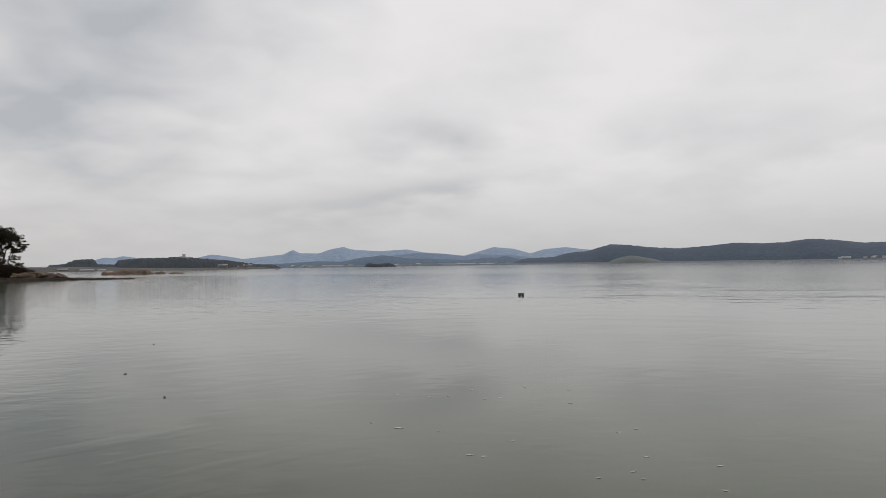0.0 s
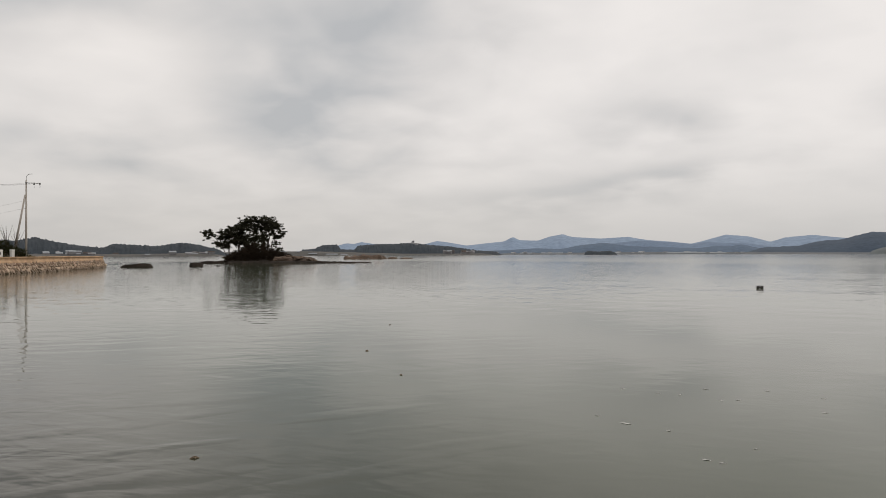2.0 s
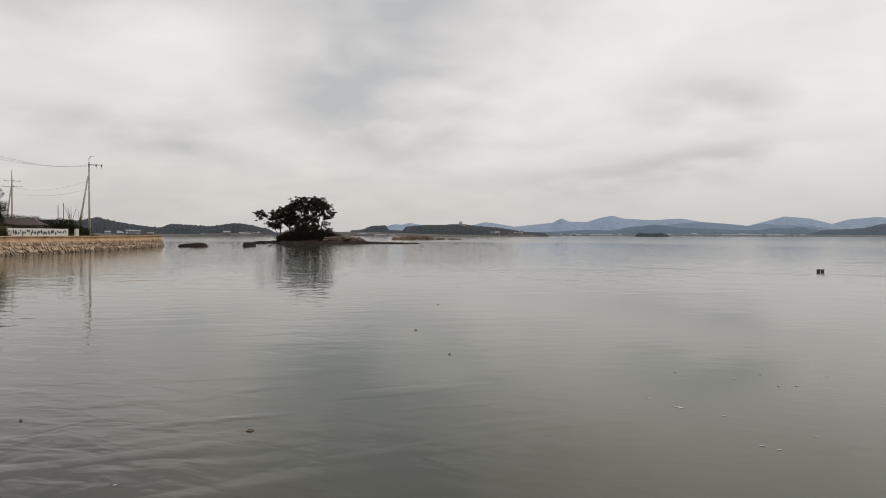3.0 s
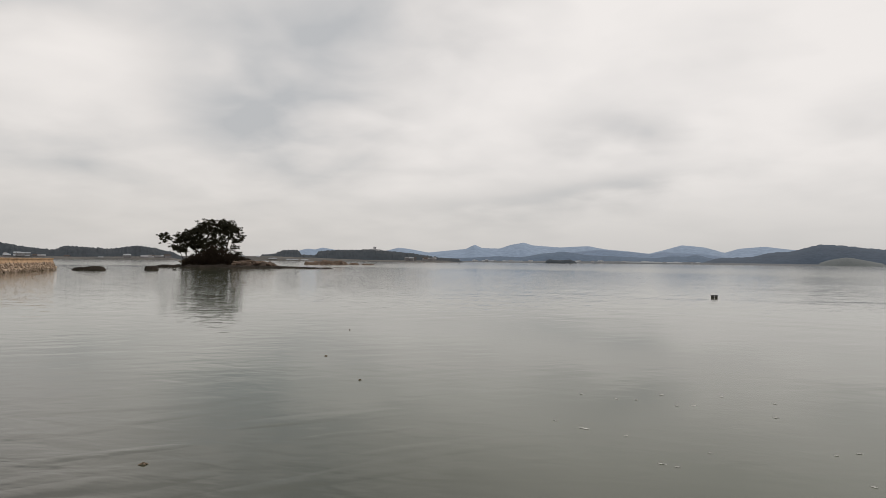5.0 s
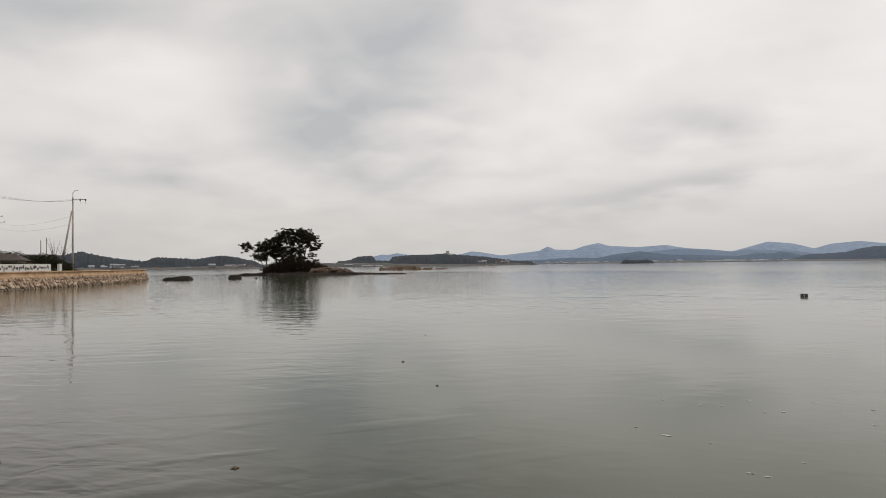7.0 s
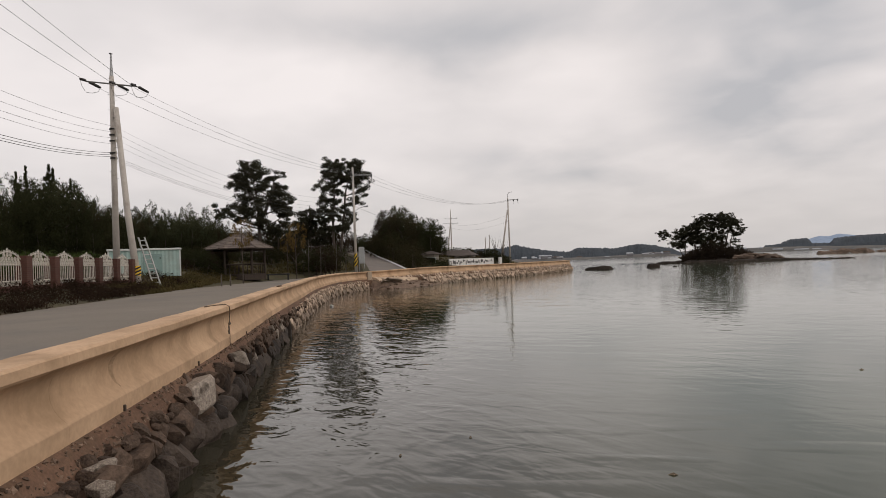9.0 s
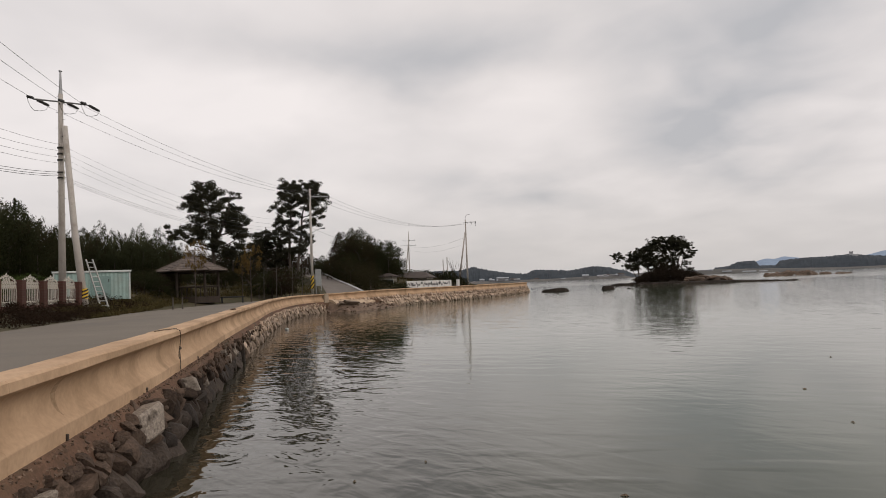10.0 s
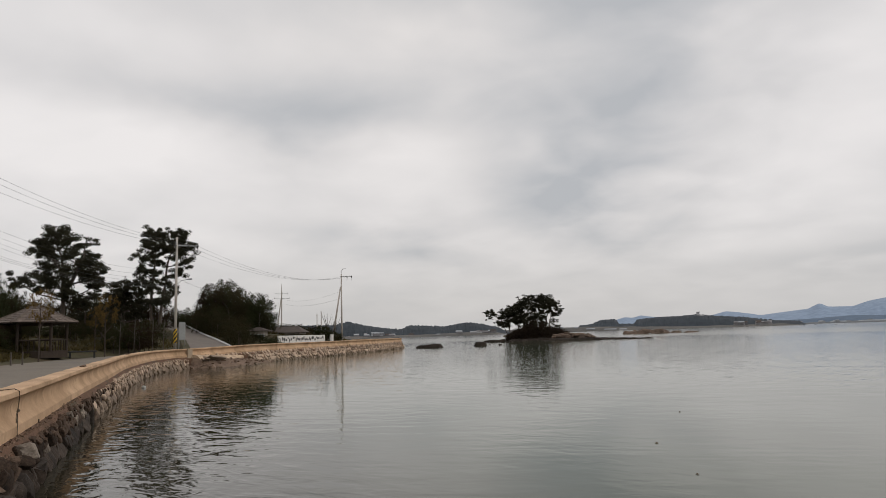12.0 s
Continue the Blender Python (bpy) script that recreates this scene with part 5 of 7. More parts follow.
def build_shed():
    c = P(80.2, 47.2)
    z0 = ground_z(c.x, c.y)
    shed = thing("garden_shed", "pale green corrugated metal shed with a white roof edge", "shed", (c.x, c.y, z0), 79.55)
    # local x runs to the right as seen from the sea, y away
    w, dp, h = 4.1, 2.4, 3.72 - z0
    bm = bmesh.new()
    n = 36
    for side in range(4):
        L0 = w if side % 2 == 0 else dp
        cols = []
        m = n if side % 2 == 0 else 24
        for k in range(m * 2 + 1):
            t = -L0 / 2 + L0 * k / (m * 2)
            off = 0.02 if k % 4 in (1, 2) else 0.0
            q = Vector((t, -(dp if side % 2 == 0 else w) / 2 - off, 0))
            q = Matrix.Rotation(side * math.pi / 2, 3, "Z") @ q
            cols.append((bm.verts.new((q.x, q.y, -0.2)), bm.verts.new((q.x, q.y, h - 0.1))))
        for (a, b), (e, f) in zip(cols, cols[1:]):
            bm.faces.new((a, e, f, b))
    part("body", bm, SHED, shed)
    part("roof", boxed(-w / 2 - 0.1, -dp / 2 - 0.1, h - 0.12, w / 2 + 0.1, dp / 2 + 0.1, h, bevel=0.02), SHED_TRIM, shed, "flat pale roof with a white rim")
    door = part("door", boxed(-0.1, -dp / 2 - 0.06, 0.1, 1.0, -dp / 2 - 0.025, h - 0.35, bevel=0.01), SHED_DOOR, shed)
    part("handle", boxed(0.85, -dp / 2 - 0.09, 0.9, 0.9, -dp / 2 - 0.06, 1.05), DARK_STEEL, door)
    for x in (-w / 2, w / 2):
        part("corner_post", boxed(x - 0.04, -dp / 2 - 0.045, -0.2, x + 0.04, -dp / 2 + 0.04, h - 0.1), SHED_TRIM, shed)
    # ladder leaning on the stay pole
    a, b = P(79.40, 42.6), P(80.43, 42.3)
    a.z, b.z = ground_z(a.x, a.y), 4.24
    lad = thing("ladder", "aluminium ladder leaning beside the shed", "ladder", a)
    ax = b - a
    side = Vector((math.cos(radians(79.9)), math.sin(radians(79.9)), 0)) * 0.20
    for sgn in (-1, 1):
        part("rail", tubed([side * sgn, ax + side * sgn * 0.8], 0.045, 4), ALUMINIUM, lad)
    for k in range(10):
        f = (k + 0.7) / 10.4
        part("rung", tubed([ax * f - side * 0.95, ax * f + side * 0.95], 0.028, 5), ALUMINIUM, lad)


def build_pavilion():
    c = P(73.2, 55)
    z0 = ground_z(c.x, c.y) + 0.0
    pv = thing("pavilion", "hexagonal timber pavilion with a brown shingled roof", "pavilion", (c.x, c.y, z0), 12)
    eave, apex, floor = 3.80 - z0, 5.02 - z0, 0.18
    R, rc = 2.62, 1.95
    ring = lambda r, z, k: Vector((r * math.cos(k * math.pi / 3), r * math.sin(k * math.pi / 3), z))
    bm = bmesh.new()
    tube(bm, [(0, 0, -0.3), (0, 0, floor)], 2.15, 6)
    part("deck", bm, TIMBER, pv)
    for k in range(6):
        part("column", tubed([ring(rc, floor, k), ring(rc, eave + 0.05, k)], 0.1, 8), TIMBER, pv)
        a, b = ring(rc, 0, k), ring(rc, 0, k + 1)
        part("beam", tubed([a + Vector((0, 0, eave - 0.05)), b + Vector((0, 0, eave - 0.05))], 0.1, 4), TIMBER, pv)
        if k != 4:
            rail = part("railing", tubed([a + Vector((0, 0, floor + 0.75)), b + Vector((0, 0, floor + 0.75))], 0.05, 4), TIMBER, pv)
            for j in range(1, 6):
                q = a.lerp(b, j / 6)
                part("baluster", tubed([q + Vector((0, 0, floor)), q + Vector((0, 0, floor + 0.75))], 0.03, 4), TIMBER, rail)
        part("hip_ridge", tubed([ring(R + 0.05, eave + 0.02, k), ring(R * 0.5, eave + (apex - eave) * 0.5 + 0.02, k), Vector((0, 0, apex + 0.03))], 0.075, 6), SHINGLE, pv)
        # shingle courses of one roof face
        bm = bmesh.new()
        rows = 9
        for r in range(rows):
            f0, f1 = r / rows, (r + 1.25) / rows
            cols = max(2, int(10 * (1 - f0)))
            for j in range(cols):
                q = []
                for f, jj in ((f0, j), (f0, j + 0.94), (min(f1, 1), j + 0.94), (min(f1, 1), j)):
                    e0, e1 = ring(R * (1 - f), eave + (apex - eave) * f, k), ring(R * (1 - f), eave + (apex - eave) * f, k + 1)
                    q.append(e0.lerp(e1, jj / cols) + Vector((0, 0, 0.05 if f == f0 else 0.0)))
                top = [bm.verts.new(p) for p in q]
                bot = [bm.verts.new(p - Vector((0, 0, 0.04))) for p in q]
                bm.faces.new(top)
                for i in range(4):
                    bm.faces.new((top[i], bot[i], bot[(i + 1) % 4], top[(i + 1) % 4]))
        part("roof_face", bm, SHINGLE, pv, "courses of brown shingles")
        bm = bmesh.new()
        v = [bm.verts.new(p) for p in (ring(R, eave - 0.06, k), ring(R, eave - 0.06, k + 1), Vector((0, 0, apex - 0.1)))]
        bm.faces.new(v)
        part("ceiling_board", bm, TIMBER, pv)
    part("finial", tubed([(0, 0, apex - 0.05), (0, 0, apex + 0.1), (0, 0, apex + 0.22)], [0.16, 0.12, 0.03], 8), SHINGLE, pv)
    # low table and stones at the road's edge
    c = P(70.1, 57)
    z0 = ground_z(c.x, c.y)
    tb = thing("low_table", "low black outdoor table at the road's edge", "table", (c.x, c.y, z0), 70)
    part("tabletop", boxed(-0.95, -0.5, 0.45, 0.95, 0.5, 0.55, bevel=0.02), BLACK, tb)
    for x in (-0.8, 0.8):
        for y in (-0.38, 0.38):
            part("leg", boxed(x - 0.06, y - 0.06, -0.1, x + 0.06, y + 0.06, 0.45), BLACK, tb)
    for b in (74.6, 73.9):
        c = P(b, 44)
        tagged(part("marker_post", tubed([(c.x, c.y, ground_z(c.x, c.y) - 0.1), (c.x, c.y, ground_z(c.x, c.y) + 0.75)], 0.045, 6), SAPLING), "short weathered post at the road's edge", "post", "roadside posts")


# ================= the lane, the sign, houses on the quay =================
def build_quayside():
    # lane climbing beside the grove, on a bank of its own
    n = 24
    verts, faces, bv, bf = [], [], [], []
    kerb = []
    for k in range(n + 1):
        f = k / n
        lft, rgt = lane_edges(f)
        mid = lft.lerp(rgt, 0.5)
        mid.z += 0.03
        across = (rgt - lft).normalized()
        kerb.append(rgt + across * 0.12 + Vector((0, 0, 0.06)))
        verts += [tuple(lft), tuple(mid), tuple(rgt)]
        for q in (lft - across * 6 - Vector((0, 0, 3.2)), lft - across * 0.9 - Vector((0, 0, 0.12)), lft - Vector((0, 0, 0.03)), rgt + across * 0.25 - Vector((0, 0, 0.03)), rgt + across * 1.2 - Vector((0, 0, 0.15)), rgt + across * 7 - Vector((0, 0, 3.2))):
            bv.append(tuple(q))
    for k in range(n):
        for j in range(2):
            i = k * 3 + j
            faces.append((i, i + 1, i + 4, i + 3))
        for j in range(5):
            i = k * 6 + j
            bf.append((i, i + 1, i + 7, i + 6))
    bf.append((0, 1, 2, 3, 4, 5)[::-1])
    tagged(part("lane", pydata("lane", verts, faces, LANE)), "grey concrete lane climbing behind the road", "road", kind="structure")
    tagged(part("lane_bank", pydata("lane_bank", bv, bf, GRASS_GROUND)), "earth bank that carries the climbing lane", "bank", kind="structure")
    bm = bmesh.new()
    tube(bm, kerb, 0.10, 4)
    tagged(part("kerb", bm, SHED_TRIM), "pale concrete kerb along the climbing lane", "kerb", kind="structure")
    # house whose roof shows above the thicket
    c = P(93.3, 57)
    z0 = ground_z(c.x, c.y)
    hs = thing("house", "white-walled house with a dark tiled hipped roof", "house", (c.x, c.y, z0), 91)
    w, dp, h = 5.2, 5.0, 7.15 - z0
    part("wall", boxed(-w / 2, -dp / 2, -0.3, w / 2, dp / 2, h), WHITEWASH, hs)
    bm = bmesh.new()
    rows, last = 7, None
    for r in range(rows):
        f0, f1 = r / rows, (r + 1) / rows
        ring = []
        for f, dz in ((f0, 0.05), (f1, -0.01)):
            hw, hd = (w / 2 + 0.45) * (1 - 0.55 * f), (dp / 2 + 0.45) * (1 - f)
            zz = h - 0.08 + 0.95 * f ** 0.85 + dz
            ring.append([bm.verts.new(q) for q in ((-hw, -hd, zz), (hw, -hd, zz), (hw, hd, zz), (-hw, hd, zz))])
        if last:
            for i in range(4):
                bm.faces.new((last[i], last[(i + 1) % 4], ring[0][(i + 1) % 4], ring[0][i]))
        last = ring[1]
        for i in range(4):
            bm.faces.new((ring[0][i], ring[0][(i + 1) % 4], ring[1][(i + 1) % 4], ring[1][i]))
    part("roof", bm, ROOF_TILE, hs)
    part("eaves", boxed(-w / 2 - 0.45, -dp / 2 - 0.45, h - 0.16, w / 2 + 0.45, dp / 2 + 0.45, h - 0.06), ROOF_TILE, hs)
    part("ridge", tubed([(-w * 0.27, 0, h + 0.92), (0, 0, h + 0.86), (w * 0.27, 0, h + 0.92)], 0.12, 6), ROOF_TILE, hs)
    part("aerial", tubed([(w / 2 - 0.3, 0, h), (w / 2 - 0.3, 0, h + 1.5)], 0.02, 4), STEEL, hs)
    # sign board
    c = P(63.15, 67)
    z0 = ground_z(c.x, c.y)
    sg = thing("sign_board", "grey sheet-metal sign board on two posts seen edge-on", "sign", (c.x, c.y, z0), 62.9)
    part("board", boxed(-0.27, -0.05, 1.1, 0.27, 0.05, 4.0 - z0, bevel=0.015), SIGN, sg)
    for x in (-0.25, 0.25):
        part("post", tubed([(x, 0.08, -0.2), (x, 0.08, 3.9 - z0)], 0.04, 6), STEEL, sg)
    # old houses
    for b, d, w, h, dp, rise in ((57.3, 88, 1.7, 3.0, 2.6, 0.35), (56.2, 97, 8.6, 2.8, 4.5, 0.75)):
        c = P(b, d)
        z0 = ground_z(c.x, c.y) - 0.2
        h = 2.08 + (.0165 if b > 56.5 else .0140) * d - z0 - rise * 0.4
        hs = thing("house", "small old single-storey house with a low dark roof", "house", (c.x, c.y, z0), b - 14, "quayside houses")
        part("wall", boxed(-w / 2, -dp / 2, 0, w / 2, dp / 2, h), HOUSE_WALL, hs)
        bm = bmesh.new()
        ov = 0.5
        v = [bm.verts.new(q) for q in ((-w / 2 - ov, -dp / 2 - ov, h - 0.1), (w / 2 + ov, -dp / 2 - ov, h - 0.1), (w / 2 + ov, dp / 2 + ov, h - 0.1), (-w / 2 - ov, dp / 2 + ov, h - 0.1),
                                       (-w / 2 + 0.6, 0, h + rise), (w / 2 - 0.6, 0, h + rise))]
        for f in ((0, 1, 5, 4), (1, 2, 5), (2, 3, 4, 5), (3, 0, 4), (3, 2, 1, 0)):
            bm.faces.new([v[i] for i in f])
        part("roof", bm, HOUSE_ROOF, hs)
        for k in range(3):
            x = -w / 2 + w * (k + 0.5) / 3
            win = part("window", boxed(x - 0.5, -dp / 2 - 0.05, h - 1.5, x + 0.5, -dp / 2 + 0.02, h - 0.5), SHED_TRIM, hs)
            part("pane", boxed(x - 0.43, -dp / 2 - 0.07, h - 1.43, x + 0.43, -dp / 2 - 0.04, h - 0.57), DARK_GLASS, win)
    # whitewashed yard wall with a painted frieze
    a, b = P(55.75, 88), P(51.95, 97)
    c = (a + b) / 2
    d = b - a
    L0 = d.length
    yw = thing("painted_yard_wall", "whitewashed yard wall with a dark painted frieze", "wall", (c.x, c.y, 0), math.degrees(math.atan2(d.y, d.x)))
    part("wall", boxed(-L0 / 2, -0.1, 0.9, L0 / 2, 0.1, 2.60, bevel=0.02), WHITEWASH, yw)
    rng = random.Random(4)
    x = -L0 / 2 + 0.4
    side = 1 if (Matrix.Rotation(yw.rotation_euler.z, 3, "Z") @ Vector((0, 1, 0))).dot(-c) > 0 else -1
    while x < L0 / 2 - 0.5:
        w, h = rng.uniform(0.15, 0.5), rng.uniform(0.35, 0.7)
        z = rng.uniform(2.15, 2.42) - h * 0.3
        bm = bmesh.new()
        pts = [(x + w * 0.5 + w * 0.5 * rng.uniform(0.6, 1) * math.cos(i * 1.05), side * 0.104, z + h * 0.5 * rng.uniform(0.6, 1) * math.sin(i * 1.05)) for i in range(6)]
        vs = [bm.verts.new(p) for p in pts]
        f = bm.faces.new(vs)
        part("painted_shape", bm, MURAL, yw)
        x += w * 0.7 + rng.uniform(0.0, 0.12)
    # gate post, thin masts
    c = P(51.35, 97)
    tagged(part("gate_post", boxed(c.x - 0.2, c.y - 0.2, 0.9, c.x + 0.2, c.y + 0.2, 2.62, bevel=0.03), WHITEWASH), "short white gate post beside the yard wall", "post")
    for b, top in ((52.55, .036), (52.2, .0395)):
        c = P(b, 108)
        z0 = ground_z(c.x, c.y)
        tagged(part("mast", tubed([(c.x, c.y, z0 - 0.2), (c.x, c.y, 2.08 + top * 108)], [0.08, 0.06], 6), POLE), "thin grey mast behind the yard wall", "mast", "thin masts")
    rng = random.Random(9)
    for b, d, h in ((51.7, 105, 4.2), (51.1, 106, 3.8)):
        c = P(b, d)
        c.z = ground_z(c.x, c.y)
        bm = bmesh.new()
        for k in range(9):
            a = rng.uniform(0, 6.28)
            sp = rng.uniform(0.4, 1.5)
            tube(bm, [(0, 0, h * 0.2), (sp * 0.4 * math.cos(a), sp * 0.4 * math.sin(a), h * 0.6), (sp * math.cos(a), sp * math.sin(a), h * rng.uniform(0.8, 1.05))], [0.035, 0.02, 0.006], 4)
        tube(bm, [(0, 0, -0.2), (0, 0, h * 0.25)], [0.09, 0.07], 6)
        t = thing("bare_tree", "leafless small tree beside the quay pole", "tree", c)
        part("trunk", bm, BARK, t)


# ================= roadside growth =================
def build_growth():
    rng = random.Random(31)
    lv = Leaves(rng)
    for k in range(900):                    # russet bank in front of the fence
        s = S_NEAR + rng.uniform(-6, 40)
        u = rng.uniform(7.9, 10.6)
        q = shore(s, u)
        z = land_z(s, u)
        if s > S_NEAR + 33 and rng.random() < 0.6:
            continue
        lv.clump((q.x, q.y, z + 0.15), 0.45, 80, 0.09, 0.6, 0.2, 0.8)
    tagged(part("bank_scrub", lv.mesh("bank_scrub", HEDGE)), "russet brown scrub on the bank below the fence", "scrub", kind="stuff")
    lv = Leaves(rng)
    for k in range(1300):                    # grass verge by the pavilion and beyond
        s = S_NEAR + rng.uniform(34, S_STEP - S_NEAR + 60)
        u = rng.uniform(7.6, 14) if rng.random() < 0.7 else rng.uniform(14, 30)
        q = shore(s, u)
        lv.clump((q.x, q.y, land_z(s, u) + 0.1), 0.5, 16, 0.30, 0.4, 0.10, 1.8)
    for k in range(900):                     # dry grass right at the road's edge
        s = S_NEAR + rng.uniform(30, S_STEP - S_NEAR + 6)
        u = rng.uniform(7.5, 9.6)
        q = shore(s, u)
        lv.clump((q.x, q.y, land_z(s, u) + 0.06), 0.35, 22, 0.20, 0.4, 0.10, 1.6)
    tagged(part("verge_grass", lv.mesh("verge_grass", GRASS)), "rough yellowing grass along the road's verge", "grass", kind="stuff")
    lv = Leaves(rng)
    for k in range(26):
        b = 94 - 10.5 * k / 26
        p = P(b, np.interp(b, [83, 94], [41.5, 33]) + rng.uniform(0, 1.5))
        lv.clump((p.x, p.y, ground_z(p.x, p.y) + 1.0), 0.9, 300, 0.12, 0.7, 0.3, 0.3)
    tagged(part("garden_shrubs", lv.mesh("garden_shrubs", LIGHT_LEAF)), "clipped bright green garden shrubs behind the fence", "shrub", kind="stuff")


build_poles()
build_trees()
build_fence()
build_shed()
build_pavilion()
build_quayside()
build_growth()

# ================= island and rocks =================
def rock_mass(name, label, center, turn, size, height, rng_seed, material, nx=40, ny=20, rough=0.35, category="rock", profile=None, sub=-0.5):
    """A low weathered rock ledge: a height field that falls off unevenly to the water."""
    cx, cy = center
    verts, faces = [], []
    for i in range(nx + 1):
        for j in range(ny + 1):
            a, b = 2 * i / nx - 1, 2 * j / ny - 1
            x, y = a * size[0], b * size[1]
            q = Vector((x * 0.6 + rng_seed * 7.1, y * 0.6, 0))
            e = 1 - (abs(a) ** 2.4 + abs(b) ** 2.4)
            e += rough * noise.noise(q * (1.6 / max(size[1], 1)) * 2) * 1.2
            h = height * (profile(a, b) if profile else 1.0)
            z = sub + (h - sub) * max(0.0, min(1.0, e * 1.6)) ** 0.8
            z += 0.2 * min(height, 1.5) * noise.noise(q * 2.3) + 0.45 * min(height, 1.5) * noise.noise(q * 0.8)
            verts.append((x, y, z))
    for i in range(nx):
        for j in range(ny):
            k = i * (ny + 1) + j
            faces.append((k, k + ny + 1, k + ny + 2, k + 1))
    ob = part(name, pydata(name, verts, faces, material))
    ob.matrix_world = pose(cx, cy, 0, 0, 0, turn)
    return tagged(ob, label, category)


def build_island():
    c = P(33.6, 163)
    turn = 33.6
    rock_mass("islet_rock", "dark rocky islet at the water's edge", (c.x, c.y), turn, (10.5, 8.0), 1.05, 1, DARK_ROCK, 60, 36, 0.3, "islet")
    p = P(30.9, 157)
    rock_mass("islet_rock", "tan stone ledge at the islet's end", (p.x, p.y), turn - 2, (5.6, 2.8), 1.25, 2, ROCK, 40, 20, 0.4, "rock", lambda a, b: 1.0 - 0.35 * max(a, 0))
    p = P(29.6, 152)
    rock_mass("tidal_ledge", "dark flat tidal rock ledge", (p.x, p.y), turn - 3, (12.0, 2.4), 0.42, 3, DARK_ROCK, 60, 14, 0.4, "rock", lambda a, b: 1 - 0.6 * max(a, 0))
    p = P(26.4, 150)
    rock_mass("tidal_ledge", "dark flat tidal rock ledge", (p.x, p.y), turn - 6, (5.5, 1.2), 0.22, 4, DARK_ROCK, 40, 10, 0.5, "rock")
    p = P(37.6, 158)
    rock_mass("tidal_ledge", "dark flat tidal rock ledge", (p.x, p.y), turn + 4, (3.2, 1.5), 0.5, 5, DARK_ROCK, 30, 12, 0.4, "rock")
    p = P(33.0, 155.5)
    rock_mass("tidal_ledge", "dark wet rock foot of the islet", (p.x, p.y), turn, (11.5, 1.8), 0.5, 8, DARK_ROCK, 60, 12, 0.5, "rock")
    for b, d, sx, sy, h, sd in ((43.15, 114, 2.7, 1.1, 0.5, 6), (38.8, 117, 1.2, 0.9, 0.6, 7), (37.15, 118, 0.4, 0.3, 0.18, 9)):
        p = P(b, d)
        rock_mass("sea_rock", "low dark rounded rock in the water", (p.x, p.y), b, (sx, sy), h, sd, DARK_ROCK, 30, 16, 0.2, "rock")
    for b, d, sx, h, sd in ((24.9, 285, 8.5, 1.5, 10), (26.3, 284, 4, 1.0, 14), (22.9, 286, 2.2, 0.7, 11), (21.7, 286, 3.2, 0.5, 12)):
        p = P(b, d)
        rock_mass("sea_rock", "distant brown rock ledge in the bay", (p.x, p.y), b, (sx, 3.0), h, sd, TAN_ROCK, 60, 20, 0.4, "rock")
    rng = random.Random(77)
    across = Vector((math.cos(radians(31)), math.sin(radians(31)), 0))
    for x, y, z, size in ((-3.6, -1.6, 1.1, (1.3, 0.9, 0.6)), (-2.2, -1.9, 1.2, (1.0, 0.8, 0.55)), (-0.9, -1.2, 1.5, (1.3, 0.9, 0.55)), (0.4, -1.8, 1.2, (1.1, 0.8, 0.6)), (1.6, -1.0, 1.35, (0.9, 0.7, 0.5)),
                          (2.6, -1.7, 0.9, (1.2, 0.8, 0.45)), (-4.8, -1.8, 0.9, (0.8, 0.7, 0.5)), (3.9, -1.2, 0.7, (0.8, 0.6, 0.35))):
        q = P(30.9, 157) + across * x + Vector((-across.y, across.x, 0)) * y
        ob = part("islet_boulder", blocky_stone(rng, "islet_boulder", TAN_ROCK), TAN_ROCK)
        ob.matrix_world = Matrix.LocRotScale((q.x, q.y, z - 0.15), Euler((rng.uniform(-.2, .2), rng.uniform(-.2, .2), rng.uniform(0, 6))), (size[0] * 1.25, size[1], size[2] * 0.85))
        tagged(ob, "tan weathered boulder on the islet's ledge", "boulder", "boulders on the islet")
    g = "pines on the islet"

    # windswept pines in one clump, x across the islet from its middle, heights above the water; trunks, then the ends of the limbs
    right = Vector((math.cos(radians(33.6)), math.sin(radians(33.6)), 0))
    foot = P(34.38, 162, 0.8)

    def islet_pine(label, x0, y0, stems, ends, **kw):
        across = Vector((math.cos(radians(34.2)), math.sin(radians(34.2)), 0))
        p = foot + across * x0 + Vector((-across.y, across.x, 0)) * y0
        pad_pine(label, p, 34.2, [[(x - x0, 0.15 * k, z - 0.8) for k, (x, z) in enumerate(st)] for st in stems], [(x - x0, z - 1.2) for x, z in ends], rng, **{**dict(r0=0.15, per_limb=26, spread=0.70, pad=0.54, leaf=0.18, n_leaf=90, flat=0.55, slim=0.24, group=g, deep=0.8), **kw})
    islet_pine("leaning pine reaching out over the water", -5.6, -0.5, [[(-5.6, 0.8), (-6.6, 3.2), (-8.3, 5.6), (-9.6, 6.7)], [(-7.4, 4.4), (-7.2, 6.0)]],
               [(-11.3, 7.4), (-10.1, 7.7), (-9.0, 7.2), (-10.6, 6.4), (-9.6, 6.7), (-7.6, 4.8)], r0=0.12, per_limb=9, spread=0.40, pad=0.40)
    islet_pine("dark windswept pine at the islet's edge", -5.2, 0.5, [[(-5.2, 0.8), (-5.6, 3.6), (-6.0, 6.2)], [(-5.5, 3.0), (-4.8, 6.6)]],
               [(-6.6, 7.4), (-7.0, 6.3), (-5.5, 7.9), (-5.8, 6.6), (-5.4, 5.3), (-7.5, 4.7), (-6.4, 4.5), (-4.9, 6.9)])
